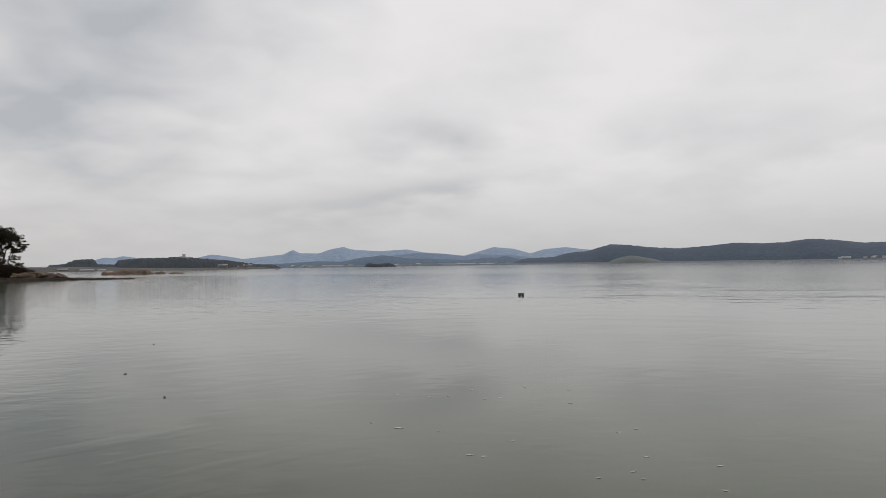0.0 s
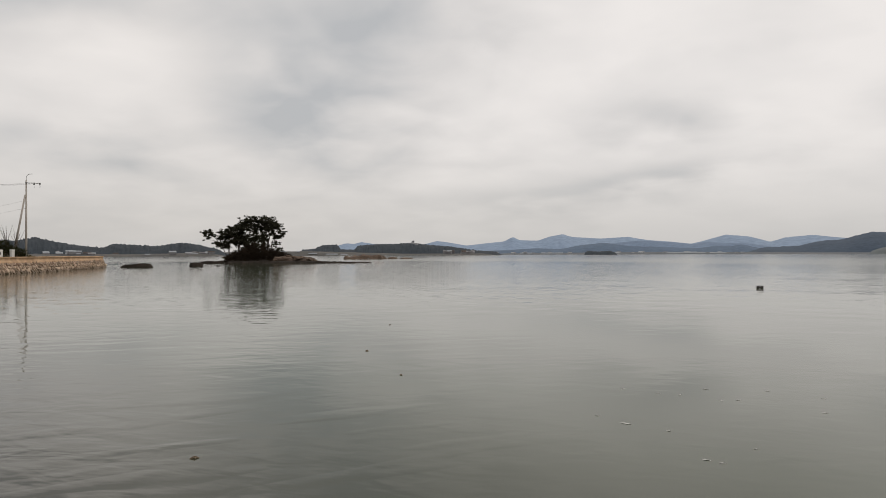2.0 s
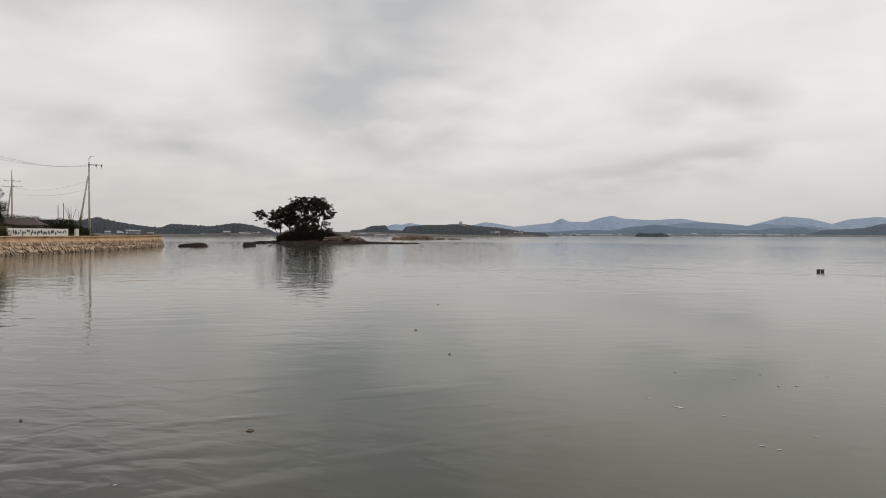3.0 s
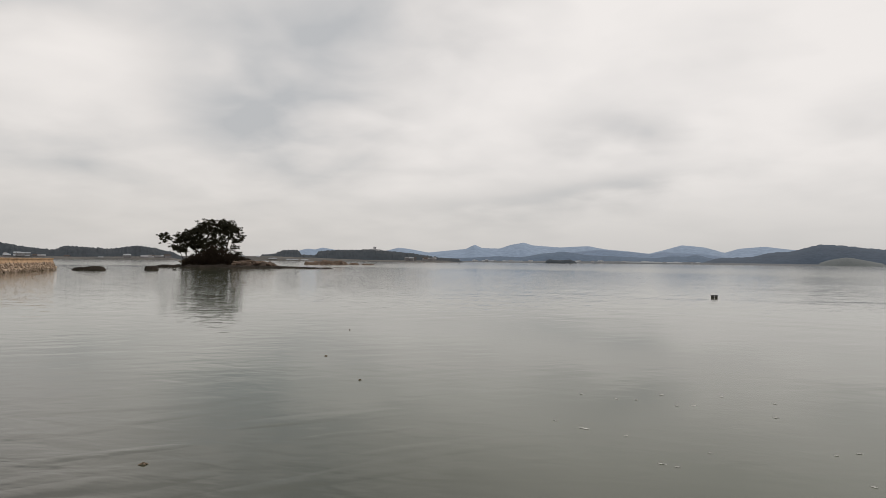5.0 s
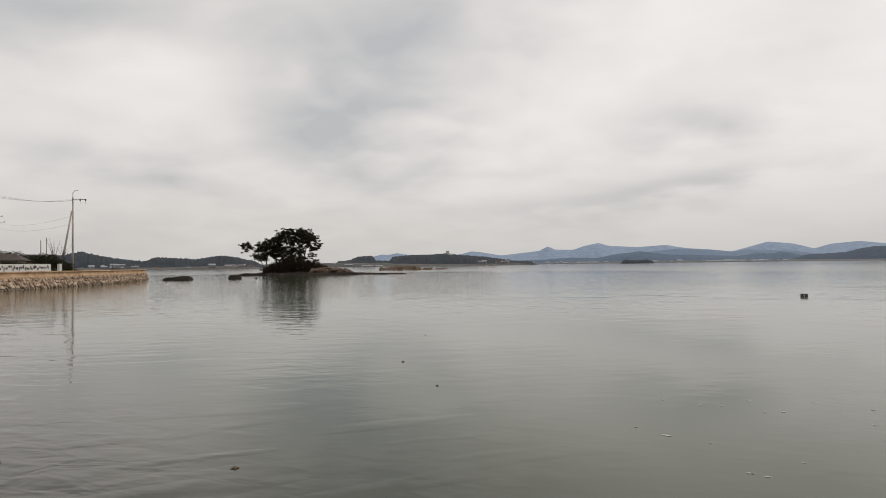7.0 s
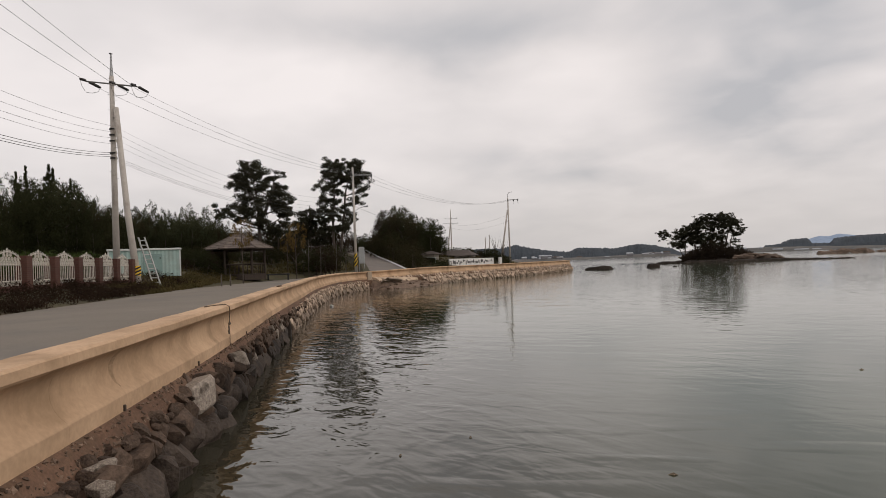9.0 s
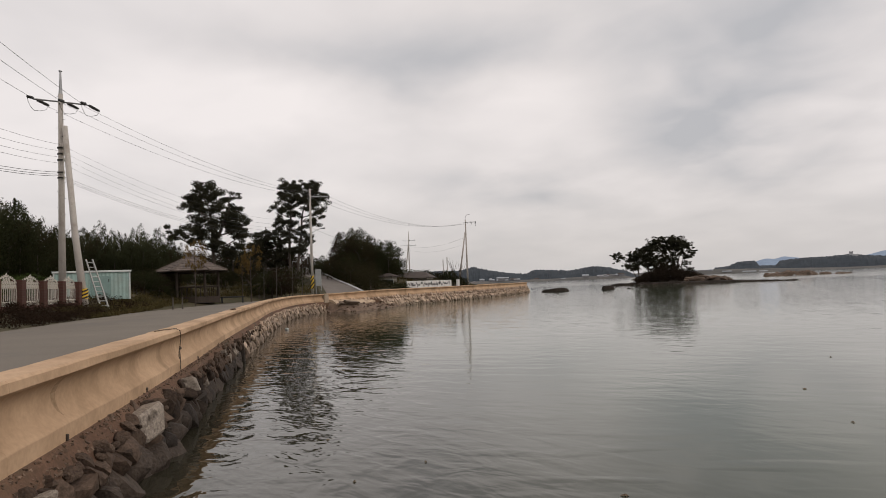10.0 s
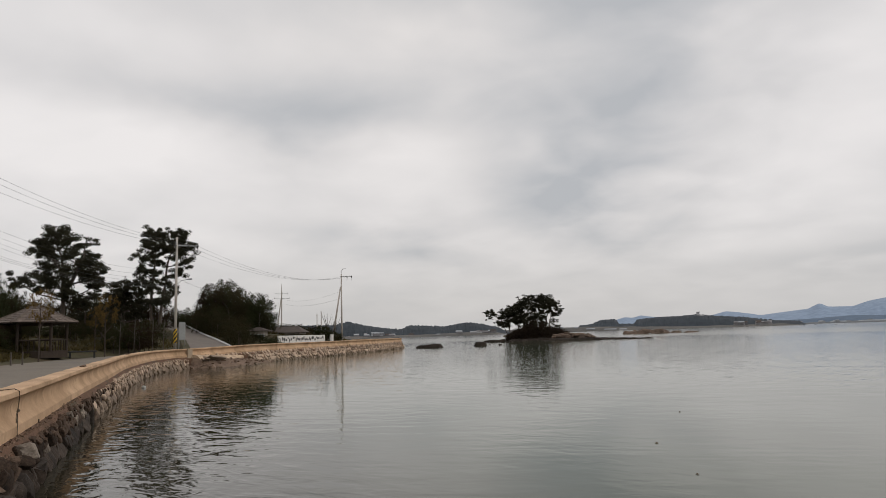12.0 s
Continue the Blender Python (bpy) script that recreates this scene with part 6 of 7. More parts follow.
    islet_pine("dark windswept pine on the rocky islet", -3.3, 1.0, [[(-3.3, 0.8), (-3.2, 4.0), (-2.5, 8.2)], [(-3.3, 3.2), (-4.1, 7.0)]],
               [(-4.3, 8.2), (-3.5, 8.7), (-3.9, 6.9), (-4.1, 5.6), (-2.9, 9.2), (-2.1, 9.6), (-2.3, 8.2), (-2.7, 6.6), (-3.1, 4.9), (-1.8, 6.0)])
    islet_pine("tall dark pine in the middle of the islet", 0.3, -0.5, [[(0.3, 0.8), (0.2, 4.2), (-0.2, 9.2)], [(0.2, 3.8), (0.9, 7.6)]],
               [(-0.9, 10.2), (0.1, 10.5), (0.6, 9.0), (0.3, 7.7), (-1.3, 7.1), (-0.8, 5.8), (0.5, 6.2), (0.3, 4.6), (-1.7, 4.9), (-1.2, 9.3)])
    islet_pine("tall umbrella pine with a broad flat crown", 3.1, 0.8, [[(3.1, 0.8), (3.2, 4.4), (2.9, 7.2), (2.6, 9.4)], [(3.2, 4.6), (4.0, 7.4), (4.6, 9.0)]],
               [(1.5, 10.2), (2.6, 10.4), (3.8, 10.2), (4.8, 9.6), (1.8, 8.9), (3.1, 8.8), (4.4, 8.5), (2.5, 7.4), (1.7, 6.2), (2.0, 4.6), (5.3, 8.9), (3.4, 9.6)])
    islet_pine("drooping pine at the islet's landward side", 4.2, -0.6, [[(4.2, 0.8), (4.0, 4.2), (4.8, 6.8), (5.6, 8.2)]],
               [(5.5, 8.7), (6.3, 7.8), (4.5, 7.2), (5.8, 6.7), (5.1, 6.1), (5.5, 5.1), (5.9, 4.1), (6.6, 7.0)], r0=0.12, spread=0.42, per_limb=11, pad=0.42)
    lv = Leaves(rng)
    for k in range(210):
        a, b = rng.uniform(-1, 1), rng.uniform(-1, 1)
        q = c + right * a * 7.4 + Vector((-right.y, right.x, 0)) * (b * 5.0 - 1.6) - right * 0.8
        h = 0.8 + (1 - a * a) * (3.6 if a < 0.3 else 2.7) * (1 - 0.35 * abs(b)) * rng.uniform(0.5, 1.2)
        for z in np.arange(0.55, h + 0.5, 0.5):
            lv.clump((q.x, q.y, z), 0.7, 60, 0.26, 0.8, 0.14, 1.2)
    tagged(part("islet_scrub", lv.mesh("islet_scrub", DARK_SCRUB)), "dark low scrub under the islet pines", "scrub", kind="stuff")
    lv = Leaves(rng)
    for k in range(40):
        q = c + right * rng.choice((-1, 1)) * rng.uniform(6.5, 8.8) + Vector((-right.y, right.x, 0)) * rng.uniform(-4, 2)
        lv.clump((q.x, q.y, 1.3), 0.5, 24, 0.35, 0.5, 0.12, 1.5)
    tagged(part("islet_grass", lv.mesh("islet_grass", GRASS)), "dry yellowing grass on the islet rock", "grass", kind="stuff")


# ================= the far shore =================
def ridge(name, label, d, depth, b0, b1, crest, material, nb, nr=10, fine=0.0, fine_scale=0.05, seed=0.0, category="hill", eye=1.9, soft=0.25):
    """A range of hills on an arc; its crest by summits and saddles as (bearing, slope of the sight line), rounded over soft degrees."""
    crest = sorted(crest)
    cb, cs = [c[0] for c in crest], [c[1] for c in crest]
    verts, faces = [], []
    for i in range(nb + 1):
        b = b0 + (b1 - b0) * i / nb
        edge = min(1.0, min(i, nb - i) / (0.03 * nb + 1))
        e = sum(float(np.interp(b + o * soft, cb, cs)) * w for o, w in ((-1, 1), (-0.5, 2), (0, 3), (0.5, 2), (1, 1))) / 9
        top = e * (d + depth) + eye
        for j in range(nr + 1):
            f = j / nr
            q = P(b, d + depth * f)
            z = top * math.sin(f * math.pi / 2) ** 0.8 * edge
            nz = noise.fractal(Vector((q.x, q.y, seed)) * (3.0 / depth), 0.8, 2.0, 3)
            z *= 1 + (0.14 if d < 1600 else 0.05) * nz * (1 - f * 0.9)
            if fine and f > 0.08:
                z += fine * edge * (1.0 if d < 1600 else step01(0.7, 1.0, f)) * (noise.noise(Vector((b * fine_scale * 40, f * 6 if d < 1600 else 0, seed))) + 0.7 * noise.noise(Vector((b * fine_scale * 110, f * 15 if d < 1600 else 0, seed + 4))))
            q.z = max(z, 0.3 if 0 < j else -1.0)
            verts.append(tuple(q))
        q = P(b, d + depth * 1.6)
        verts.append((q.x, q.y, -1.0))
    m = nr + 2
    for i in range(nb):
        for j in range(m - 1):
            a = i * m + j
            faces.append((a, a + 1, a + m + 1, a + m))
    return tagged(part(name, pydata(name, verts, faces, material, True)), label, category, kind="structure")


def build_far_shore():
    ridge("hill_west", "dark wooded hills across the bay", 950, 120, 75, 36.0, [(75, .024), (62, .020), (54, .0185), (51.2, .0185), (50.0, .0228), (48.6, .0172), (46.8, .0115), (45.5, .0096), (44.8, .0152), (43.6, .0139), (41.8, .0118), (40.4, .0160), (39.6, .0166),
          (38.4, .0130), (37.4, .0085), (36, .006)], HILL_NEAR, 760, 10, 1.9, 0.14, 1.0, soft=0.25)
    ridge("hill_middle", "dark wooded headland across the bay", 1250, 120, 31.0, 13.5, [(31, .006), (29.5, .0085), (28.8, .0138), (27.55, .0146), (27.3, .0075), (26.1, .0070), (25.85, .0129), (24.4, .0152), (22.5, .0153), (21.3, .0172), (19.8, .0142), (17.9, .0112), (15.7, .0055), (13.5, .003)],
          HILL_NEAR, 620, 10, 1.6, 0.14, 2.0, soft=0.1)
    ridge("shore_plain_west", "brown fields and banks along the far shore", 900, 45, 62, 36.5, [(62, .002), (48, .0016), (44, .001), (39, .0026), (36.5, .0015)], FIELD, 80, 4, 0.4, 0.03, 6.0, "shore")
    ridge("shore_plain_middle", "brown fields and banks along the far shore", 1150, 60, 37.5, 14, [(37, .004), (30, .0050), (27, .0035), (22, .001), (14, .001)], FIELD, 80, 4, 0.4, 0.03, 7.0, "shore")
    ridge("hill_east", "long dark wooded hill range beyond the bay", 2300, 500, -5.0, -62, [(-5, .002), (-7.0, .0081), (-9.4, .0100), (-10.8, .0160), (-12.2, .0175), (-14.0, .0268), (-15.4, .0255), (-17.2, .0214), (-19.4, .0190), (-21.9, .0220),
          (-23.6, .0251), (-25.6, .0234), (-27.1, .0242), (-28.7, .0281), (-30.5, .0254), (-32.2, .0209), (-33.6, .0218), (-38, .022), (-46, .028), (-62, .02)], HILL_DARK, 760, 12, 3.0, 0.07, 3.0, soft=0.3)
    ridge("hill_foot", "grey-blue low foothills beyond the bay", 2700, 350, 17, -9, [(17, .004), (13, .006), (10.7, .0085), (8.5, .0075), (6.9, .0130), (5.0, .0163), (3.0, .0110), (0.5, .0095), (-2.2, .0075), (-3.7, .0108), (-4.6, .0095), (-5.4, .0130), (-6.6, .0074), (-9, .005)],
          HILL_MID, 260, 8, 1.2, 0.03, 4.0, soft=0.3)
    ridge("mountain_near", "grey-blue middle range of hills", 3300, 350, 7, -9, [(7, .008), (4.5, .0150), (2.2, .0190), (1.0, .0180), (-0.6, .0158), (-1.9, .0132), (-2.8, .0165), (-3.9, .0150), (-6.0, .0135), (-8, .008)], HILL_HAZY, 200, 8, 1.5, 0.02, 12.0, "mountain", soft=0.3)
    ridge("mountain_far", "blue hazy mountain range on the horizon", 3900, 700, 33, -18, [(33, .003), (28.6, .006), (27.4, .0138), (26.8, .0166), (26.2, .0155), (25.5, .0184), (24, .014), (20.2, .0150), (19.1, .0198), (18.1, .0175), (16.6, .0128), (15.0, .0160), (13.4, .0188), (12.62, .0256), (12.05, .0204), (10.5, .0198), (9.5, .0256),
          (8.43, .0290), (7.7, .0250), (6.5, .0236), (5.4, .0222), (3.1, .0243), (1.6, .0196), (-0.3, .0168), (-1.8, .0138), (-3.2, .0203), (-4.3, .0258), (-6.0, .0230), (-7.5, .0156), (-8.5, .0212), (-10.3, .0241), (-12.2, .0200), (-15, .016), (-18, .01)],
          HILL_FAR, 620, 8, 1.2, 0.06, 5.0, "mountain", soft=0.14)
    ridge("shore_plain_east", "haze-greyed fields and banks along the distant shore", 2250, 100, 16, -62, [(16, .001), (0, .0026), (-12, .0014), (-62, .0008)], FAR_FIELD, 120, 4, 0.4, 0.03, 8.0, "shore")
    ridge("quarry_mound", "bare grey-green mound before the dark hills", 2200, 60, -13.9, -18.2, [(-13.9, .002), (-14.5, .0061), (-15.76, .0106), (-16.6, .0078), (-18.2, .002)], GRAVEL, 60, 6, 0.5, 0.05, 9.0, "mound", soft=0.4)
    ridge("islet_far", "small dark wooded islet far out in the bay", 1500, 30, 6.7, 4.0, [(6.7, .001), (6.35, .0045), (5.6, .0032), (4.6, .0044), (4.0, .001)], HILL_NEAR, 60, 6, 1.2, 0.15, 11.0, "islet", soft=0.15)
    # tower on the headland
    c = P(21.15, 1340)
    tw = thing("lookout_tower", "square grey lookout tower on the wooded headland", "tower", (c.x, c.y, 21), 21)
    part("terrace", boxed(-11, -5, -4, 11, 5, 3.2), TOWER, tw)
    part("shaft", boxed(-2.6, -2.6, 3.2, 2.6, 2.6, 8.0), TOWER, tw)
    part("battlement", boxed(-3.0, -3.0, 7.0, 3.0, 3.0, 7.8), TOWER, tw)
    for x in (-2.4, 0, 2.4):
        part("merlon", boxed(x - 0.5, -3.0, 7.8, x + 0.5, -2.3, 8.7), TOWER, tw)
    # village buildings and greenhouses
    rng = random.Random(15)

    def hut(b, d, z, w, h, dp, mat_w, roofs=(HOUSE_ROOF, SHEETING, FAR_WALL), lab="small pale far-off building on the shore"):
        c = P(b, d, z)
        t = thing("house", lab, "building", c, b + rng.uniform(-20, 20), "far shore buildings")
        part("wall", boxed(-w / 2, -dp / 2, -1.5, w / 2, dp / 2, h), mat_w, t)
        if roofs:
            bm = bmesh.new()
            v = [bm.verts.new(q) for q in ((-w / 2 - .3, -dp / 2 - .3, h), (w / 2 + .3, -dp / 2 - .3, h), (w / 2 + .3, dp / 2 + .3, h), (-w / 2 - .3, dp / 2 + .3, h), (-w / 2, 0, h + dp * 0.3), (w / 2, 0, h + dp * 0.3))]
            for f in ((0, 1, 5, 4), (1, 2, 5), (2, 3, 4, 5), (3, 0, 4), (3, 2, 1, 0)):
                bm.faces.new([v[i] for i in f])
            part("roof", bm, rng.choice(roofs), t)

    def tunnel(b, d, z, length, r, lab="long white plastic greenhouse tunnel"):
        c = P(b, d, z)
        t = thing("greenhouse", lab, "greenhouse", c, b, "far shore greenhouses")
        bm = bmesh.new()
        seg = 8
        ra = [[bm.verts.new((x, r * math.cos(math.pi * k / seg), r * 0.75 * math.sin(math.pi * k / seg))) for k in range(seg + 1)] for x in (-length / 2, length / 2)]
        for k in range(seg):
            bm.faces.new((ra[0][k], ra[0][k + 1], ra[1][k + 1], ra[1][k]))
        bm.faces.new(ra[0])
        bm.faces.new(ra[1][::-1])
        part("cover", bm, SHEETING, t)
    for k in range(30):
        b = rng.choice((rng.uniform(44, 51), rng.uniform(36.8, 41), rng.uniform(45, 50)))
        hut(b, rng.uniform(915, 940), rng.uniform(0.8, 4.5), rng.uniform(3, 9), rng.uniform(1.2, 2.6), rng.uniform(4, 6), FAR_WALL)
    for b, z, ln in ((38.9, 2.6, 10), (37.8, 2.2, 7), (42.4, 2.0, 6), (47.2, 3.0, 6)):
        tunnel(b, 925, z, ln, 1.9)
    for k in range(12):
        b = rng.choice((rng.uniform(16, 19), rng.uniform(16.5, 18.5), rng.uniform(27, 32)))
        hut(b, rng.uniform(1175, 1200), rng.uniform(1.5, 5.0), rng.uniform(5, 10), rng.uniform(2.4, 4.2), rng.uniform(5, 8), FAR_WALL)
    for b, z, ln in ((29.6, 3.0, 14), (28.0, 1.6, 20), (27.0, 1.2, 12)):
        tunnel(b, 1160, z, ln, 2.4)
    for k in range(36):
        b = rng.uniform(-6, 14)
        hut(b, rng.uniform(2285, 2320), rng.uniform(1.0, 5.0), rng.uniform(6, 15), rng.uniform(2.0, 3.6), rng.uniform(6, 10), PALE_WALL, (PALE_WALL, FAR_WALL, SHEETING))
    for b, ln in ((-1.4, 70), (-2.2, 50), (-0.6, 46), (-3.8, 44), (9.2, 60), (11.5, 40)):
        tunnel(b, 2290, 3.0, ln, 5.0)
    for k in range(8):
        b = rng.uniform(-30.5, -33.5)
        hut(b, rng.uniform(2270, 2300), rng.uniform(2, 7), rng.uniform(7, 13), rng.uniform(2.5, 4.0), rng.uniform(6, 10), PALE_WALL, (PALE_WALL, FAR_WALL, SHEETING))
    # rows of floats of the sea farms
    lv_v, lv_f = [], []
    for k in range(110):
        b = rng.choice((rng.uniform(3, 20), rng.uniform(-34, -4), rng.uniform(36, 46)))
        d = rng.choice((620, 760, 900, 1050, 1200)) + rng.uniform(-8, 8)
        if b > 30:
            d = rng.uniform(560, 820)
        q = P(b, d)
        w, h = rng.uniform(0.5, 1.6), rng.uniform(0.15, 0.4)
        i = len(lv_v)
        for z in (-0.1, h):
            lv_v += [(q.x - w, q.y - 0.4, z), (q.x + w, q.y - 0.4, z), (q.x + w * 0.9, q.y + 0.4, z), (q.x - w * 0.9, q.y + 0.4, z)]
        lv_f += [(i, i + 1, i + 5, i + 4), (i + 1, i + 2, i + 6, i + 5), (i + 2, i + 3, i + 7, i + 6), (i + 3, i, i + 4, i + 7), (i + 4, i + 5, i + 6, i + 7)]
    tagged(part("farm_floats", pydata("farm_floats", lv_v, lv_f, FAR_WALL)), "scattered floats of sea farms far out in the bay", "floats", kind="stuff")


# ================= on the water =================
def build_afloat():
    c = P(-6.75, 40.6)
    by = thing("mooring_float", "pair of black barrel floats lashed together", "buoy", (c.x, c.y, 0.02), -6.75)
    by.scale = (0.85, 0.85, 0.85)
    for x in (-0.108, 0.108):
        fl = part("float", tubed([(x - 0.10, 0, 0.03), (x - 0.09, 0, 0.03), (x - 0.04, 0, 0.03), (x + 0.04, 0, 0.03), (x + 0.09, 0, 0.03), (x + 0.10, 0, 0.03)], [0.06, 0.095, 0.10, 0.10, 0.095, 0.06], 12), BUOY, by)
    part("rope", tubed([(-0.24, 0, 0.11), (0, -0.02, 0.13), (0.24, 0, 0.11)], 0.012, 5), BUOY, by)
    rng = random.Random(3)

    def patch(b, d, r, material, name, label, category, h=0.006):
        """A flat ragged flake on the water."""
        q = P(b, d)
        bm = bmesh.new()
        n = 18
        ring = []
        for k in range(n):
            a = 2 * math.pi * k / n
            rr = 0.5 * r * rng.uniform(0.25, 1.2)
            ring.append(bm.verts.new((rr * 1.5 * math.cos(a), rr * 0.7 * math.sin(a), 0)))
        top = bm.verts.new((0, 0, h))
        for k in range(n):
            bm.faces.new((ring[k], ring[(k + 1) % n], top))
        ob = part(name, bm, material)
        ob.location = (q.x, q.y, 0.003)
        ob.rotation_euler = (0, 0, radians(b + rng.uniform(-25, 25)))
        tagged(ob, label, category, name + "s")
    for ds, u, size in ((18.1, 0.02, (0.20, 0.10, 0.04)), (36.5, 0.05, (0.22, 0.12, 0.04))):
        ob = part("loose_stone", boulder(rng, "loose_stone", RUBBLE), RUBBLE)
        ob.matrix_world = Matrix.LocRotScale(shore(S_NEAR + ds, u, TOP_Z + rise(S_NEAR + ds) + size[2] * 0.5), Euler((0, 0, 2.6)), size)
        tagged(ob, "flat brown stone lying on the sea wall", "stone", "stones on the wall")
    q = shore(S_NEAR + 31.9, -1.1, 0.02)
    ob = part("foam_block", boxed(-0.09, -0.07, -0.03, 0.09, 0.07, 0.07, bevel=0.02), FOAM)
    ob.matrix_world = pose(q.x, q.y, q.z, 8, 5, 30)
    tagged(ob, "white block of plastic foam afloat near the wall", "litter")
    for b, d, r in FOAM_AT:
        patch(b, d, r, FOAM, "foam_patch", "small white patch of sea foam", "foam")
    for b, d, r in DEBRIS_AT:
        patch(b, d, r, DEBRIS, "driftwood_scrap", "scrap of brown driftwood and weed afloat", "debris", 0.02)


FOAM_AT = [(5.6, 8.1, .04), (3.3, 7.8, .09), (3.5, 9.8, .04), (0.7, 9.6, .05), (-0.9, 9.6, .04), (-2.8, 10.1, .06), (-5.2, 9.5, .05), (-7.3, 10.3, .05),
           (-11.0, 10.1, .05), (-11.1, 9.2, .06), (-0.1, 7.6, .04), (-2.9, 6.65, .05), (-4.1, 6.6, .04), (-6.5, 7.2, .04), (-4.0, 9.4, .04), (-13.7, 6.05, .04),
           (-15.1, 7.7, .04), (-16.4, 6.3, .04), (-16.5, 7.9, .05), (-17.2, 6.1, .04), (-17.4, 6.8, .05), (-22.9, 6.7, .05), (-23.4, 6.0, .05), (48.9, 5.6, .03)]
DEBRIS_AT = [(38.8, 6.7, .07), (25.0, 13.3, .05), (22.1, 10.6, .05), (23.1, 18.2, .06), (55, 8.0, .03), (63, 9.5, .04), (61, 7.4, .03), (1.0, 97, .30)]
build_island()
build_far_shore()
build_afloat()


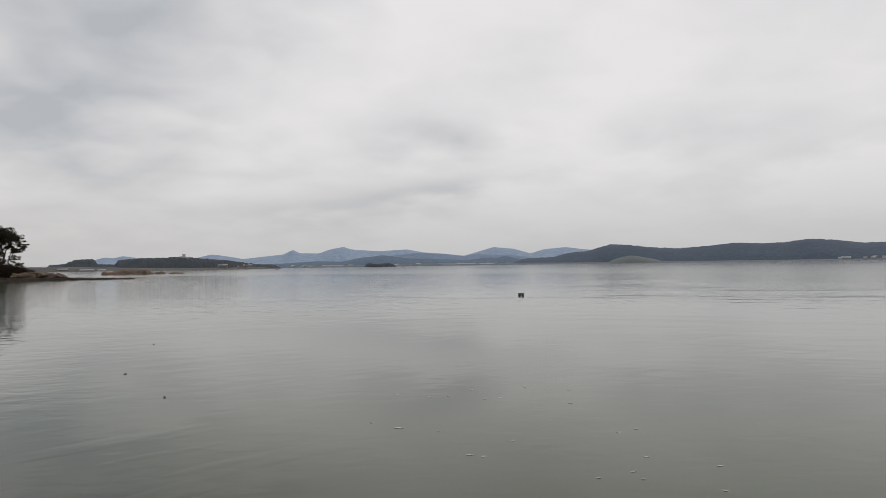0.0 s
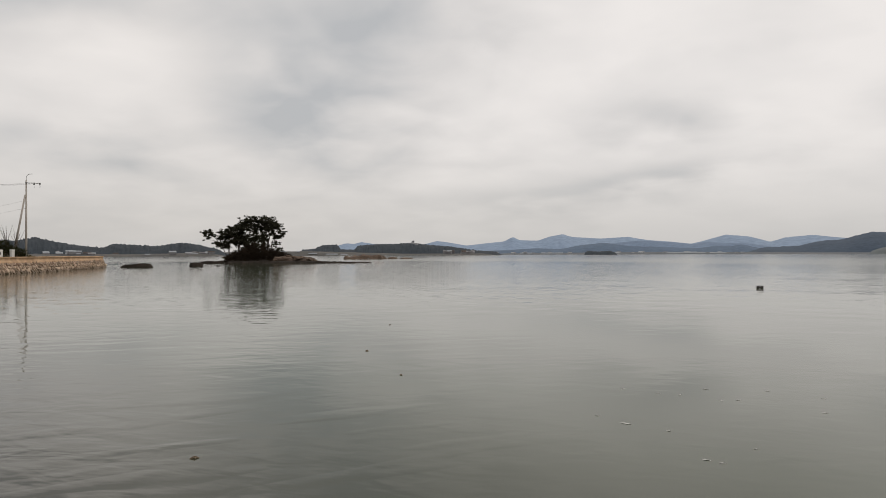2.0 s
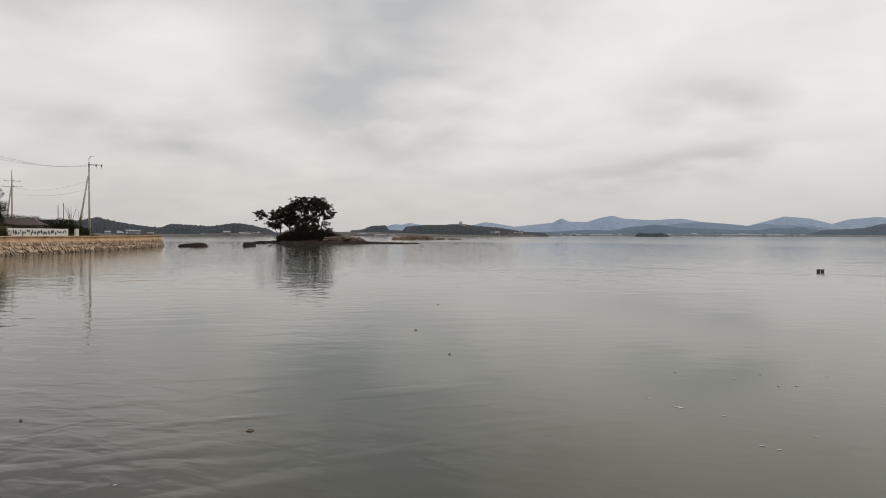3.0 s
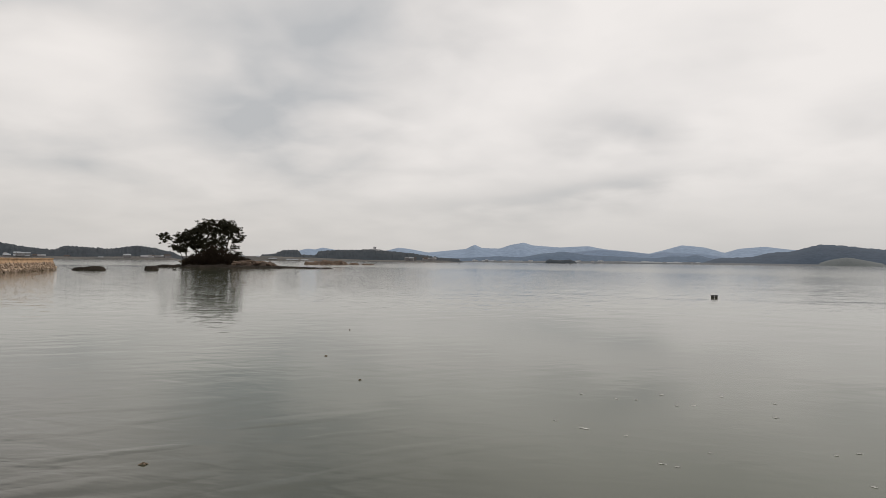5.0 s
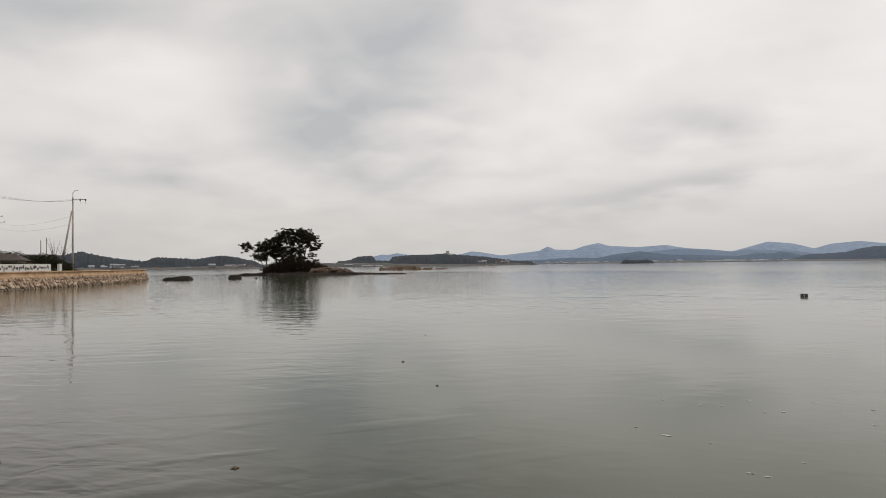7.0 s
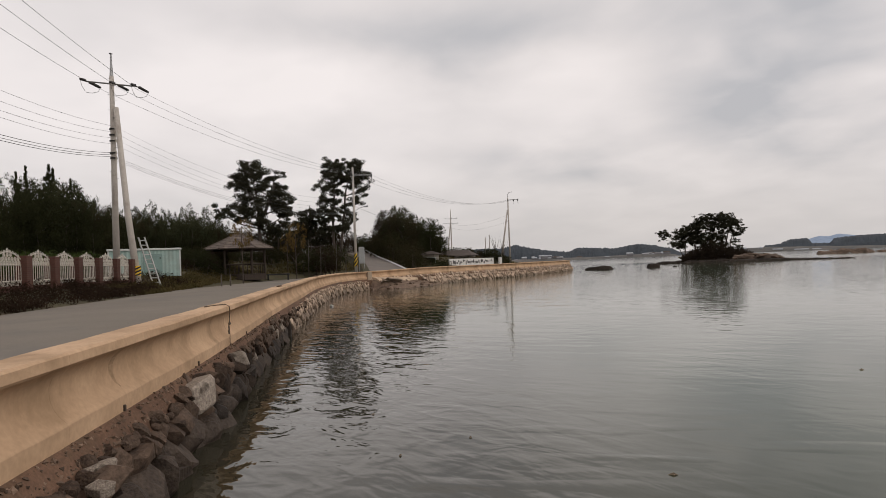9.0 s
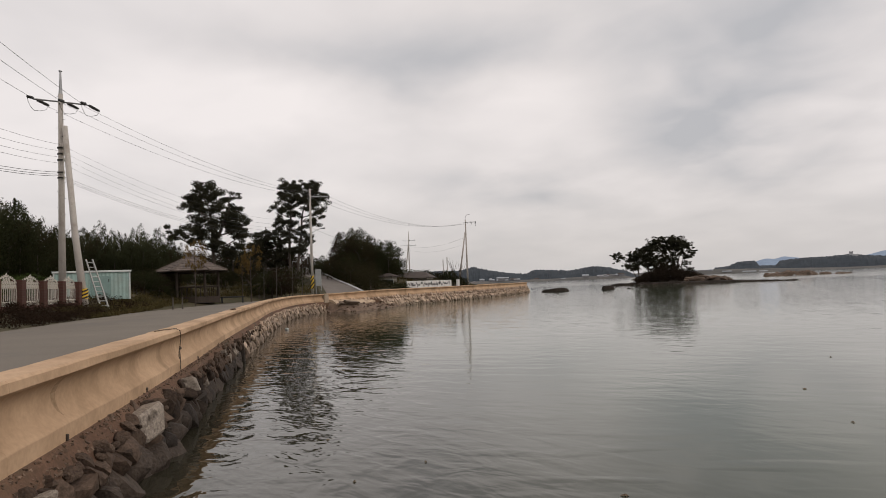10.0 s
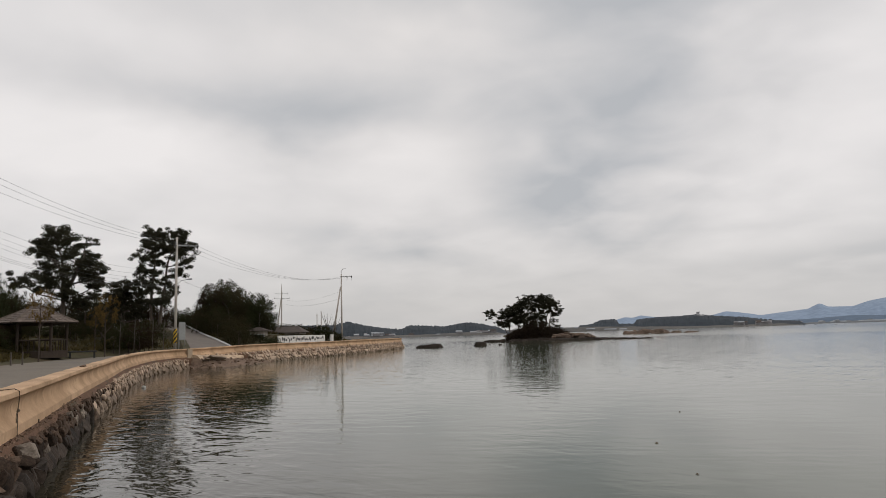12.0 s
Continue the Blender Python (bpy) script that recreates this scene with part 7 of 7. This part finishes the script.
# ================= the stone revetment =================
def build_revetment():
    rng = random.Random(8)
    rev = thing("stone_revetment", "rough quarried stones piled below the sea wall", "revetment", kind="structure")
    dry = [boulder(rng, "stone", STONE) for _ in range(8)]
    pale = [blocky_stone(rng, "stone", PALE_STONE) for _ in range(4)]
    wet = [boulder(rng, "stone", WET_STONE) for _ in range(6)]
    count = 0
    fv, ff = [[], [], []], [[], [], []]
    far = [blocky_stone(rng, "far_stone", STONE) for _ in range(6)]
    slabs = [blocky_stone(rng, "stone", m) for m in (STONE, STONE, STONE, PALE_STONE, STONE)]
    wet_slabs = [blocky_stone(rng, "stone", WET_STONE) for _ in range(4)]

    def joined(w, me, m):
        k = len(fv[w])
        fv[w].extend(tuple(m @ v.co) for v in me.vertices)
        ff[w].extend(tuple(k + i for i in p.vertices) for p in me.polygons)
    # steep face of boulders below the near wall: height, size, spacing
    for z0, r, gap in ((0.60, 0.09, 0.24), (0.43, 0.20, 0.34), (0.17, 0.27, 0.41), (-0.10, 0.30, 0.45)):
        s = S_NEAR - 13.0 + rng.random()
        while s < S_STEP - 0.3:
            foot = float(np.interp(s - S_NEAR, [0, 3.4, 8, 14, 24, 40], [0.56, 0.48, 0.38, 0.44, 0.40, 0.42]))
            wide = r * rng.choice((0.55, 0.8, 1.0, 1.2, 1.5)) * rng.uniform(0.9, 1.1)
            edge = foot + 0.03 + (0.34 - foot) * max(z0, 0) / 0.6 + rng.uniform(-0.04, 0.04)
            z = z0 + rng.uniform(-0.05, 0.05) + rise(s) * max(0, z0)
            slabby = step01(S_NEAR + 5, S_NEAR + 11, s)      # further along, slabs set on edge and leaning
            t = TANG[min(int(s / DS), len(TANG) - 1)]
            lean = Euler((rng.uniform(-.5, .5), rng.uniform(-.6, .6), rng.uniform(0, 6.28))).to_matrix()
            if rng.random() < slabby:
                lean = Matrix.Rotation(math.atan2(t.y, t.x), 3, "Z") @ Matrix.Rotation(rng.gauss(-0.5, 0.25), 3, "Y") @ Matrix.Rotation(rng.gauss(-0.25, 0.15), 3, "X")
                size = (wide * rng.uniform(0.5, 0.8), wide * 0.8, wide * rng.uniform(1.1, 1.5))
            else:
                size = (wide * rng.uniform(0.85, 1.2), wide, wide * rng.uniform(0.75, 1.05))
            m = Matrix.LocRotScale(shore(s, -edge + wide * 0.74, z), lean.to_quaternion(), size)
            if S_NEAR - 0.5 < s < S_NEAR + 17.5 and count < 292:
                low = z < 0.3 + rng.uniform(-.1, .1)
                kinds = (wet_slabs if low else slabs) if size[2] > size[1] * 1.1 else (wet if low else dry)
                ob = part("stone", rng.choice(kinds), STONE, rev)
                ob.matrix_world = m
                count += 1
            else:
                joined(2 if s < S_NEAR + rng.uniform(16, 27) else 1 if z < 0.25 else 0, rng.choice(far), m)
            s += gap * wide / r * rng.uniform(0.8, 1.05)
    # pitched face of fitted stones along the far quay
    for z0, r, gap in ((0.66, 0.26, 0.46), (0.44, 0.30, 0.50), (0.22, 0.32, 0.54), (0.0, 0.36, 0.6)):
        s = S_STEP + 0.4 + rng.random() * 0.4
        while s < SHORE_LEN - 0.1:
            wide = r * rng.uniform(0.75, 1.35)
            up = rise(s) * min(1, z0 / 0.6)
            t = TANG[min(int(s / DS), len(TANG) - 1)]
            turn = Matrix.Rotation(math.atan2(t.y, t.x), 3, "Z") @ Matrix.Rotation(rng.gauss(0.3, 0.25), 3, "Y") @ Matrix.Rotation(-0.5 + rng.gauss(0, 0.06), 3, "X")
            m = Matrix.LocRotScale(shore(s, -0.16 - 0.42 * (1 - z0 / 0.66), z0 + up + rng.uniform(-0.05, 0.05)), turn.to_quaternion(), (wide * 1.25, wide * 0.5, wide * rng.uniform(0.55, 0.85)))
            if not (S_STEP - 0.5 < s < S_STEP + 9 and z0 < 0.6):
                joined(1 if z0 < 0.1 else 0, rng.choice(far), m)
            s += gap * wide / r * rng.uniform(0.85, 1.05)
    # pale blocks that stand out above the rest
    for ds, u, z, size in ((4.32, -0.32, 0.53, (0.33, 0.24, 0.28)), (7.2, -0.25, 0.58, (0.30, 0.20, 0.20)), (1.15, -0.36, 0.58, (0.14, 0.12, 0.11)), (0.95, -0.44, 0.52, (0.11, 0.10, 0.08))):
        ob = part("stone", rng.choice(pale), PALE_STONE, rev, "pale grey quarried block")
        ob.matrix_world = Matrix.LocRotScale(shore(S_NEAR + ds, u, z), Euler((0.2, 0.1, rng.uniform(0, 6))), size)
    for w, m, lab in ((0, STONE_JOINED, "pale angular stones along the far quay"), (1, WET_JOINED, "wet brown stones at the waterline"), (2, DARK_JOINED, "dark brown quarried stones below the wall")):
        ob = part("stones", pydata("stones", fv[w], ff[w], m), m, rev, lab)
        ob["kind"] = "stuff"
    # gravel on the bank's crest
    pv, pf = [], []
    for k in range(2600):
        s = S_NEAR + rng.uniform(-4, 16)
        u = -0.14 - 0.13 * rng.random() ** 0.7
        q = shore(s, u, TOE_Z + rise(s) + (u + 0.14) * (0.75 if u > -0.2 else 1.25))
        r = rng.uniform(0.006, 0.03) * rng.uniform(0.6, 1.3)
        i = len(pv)
        turn = Euler((rng.uniform(-1, 1), rng.uniform(-1, 1), rng.uniform(0, 6.28))).to_matrix()
        for d in ((1, .4, .2), (-1, .3, -.1), (.1, 1, .2), (.2, -1, 0), (.3, .1, .7), (-.2, .2, -.7)):
            pv.append(tuple(q + turn @ Vector(d) * r * rng.uniform(0.7, 1.3)))
        pf += [(i, i + 2, i + 4), (i + 2, i + 1, i + 4), (i + 1, i + 3, i + 4), (i + 3, i, i + 4), (i + 2, i, i + 5), (i + 1, i + 2, i + 5), (i + 3, i + 1, i + 5), (i, i + 3, i + 5)]
    ob = part("gravel", pydata("gravel", pv, pf, BANK_GRAVEL), BANK_GRAVEL, rev)
    ob["kind"] = "stuff"


build_revetment()
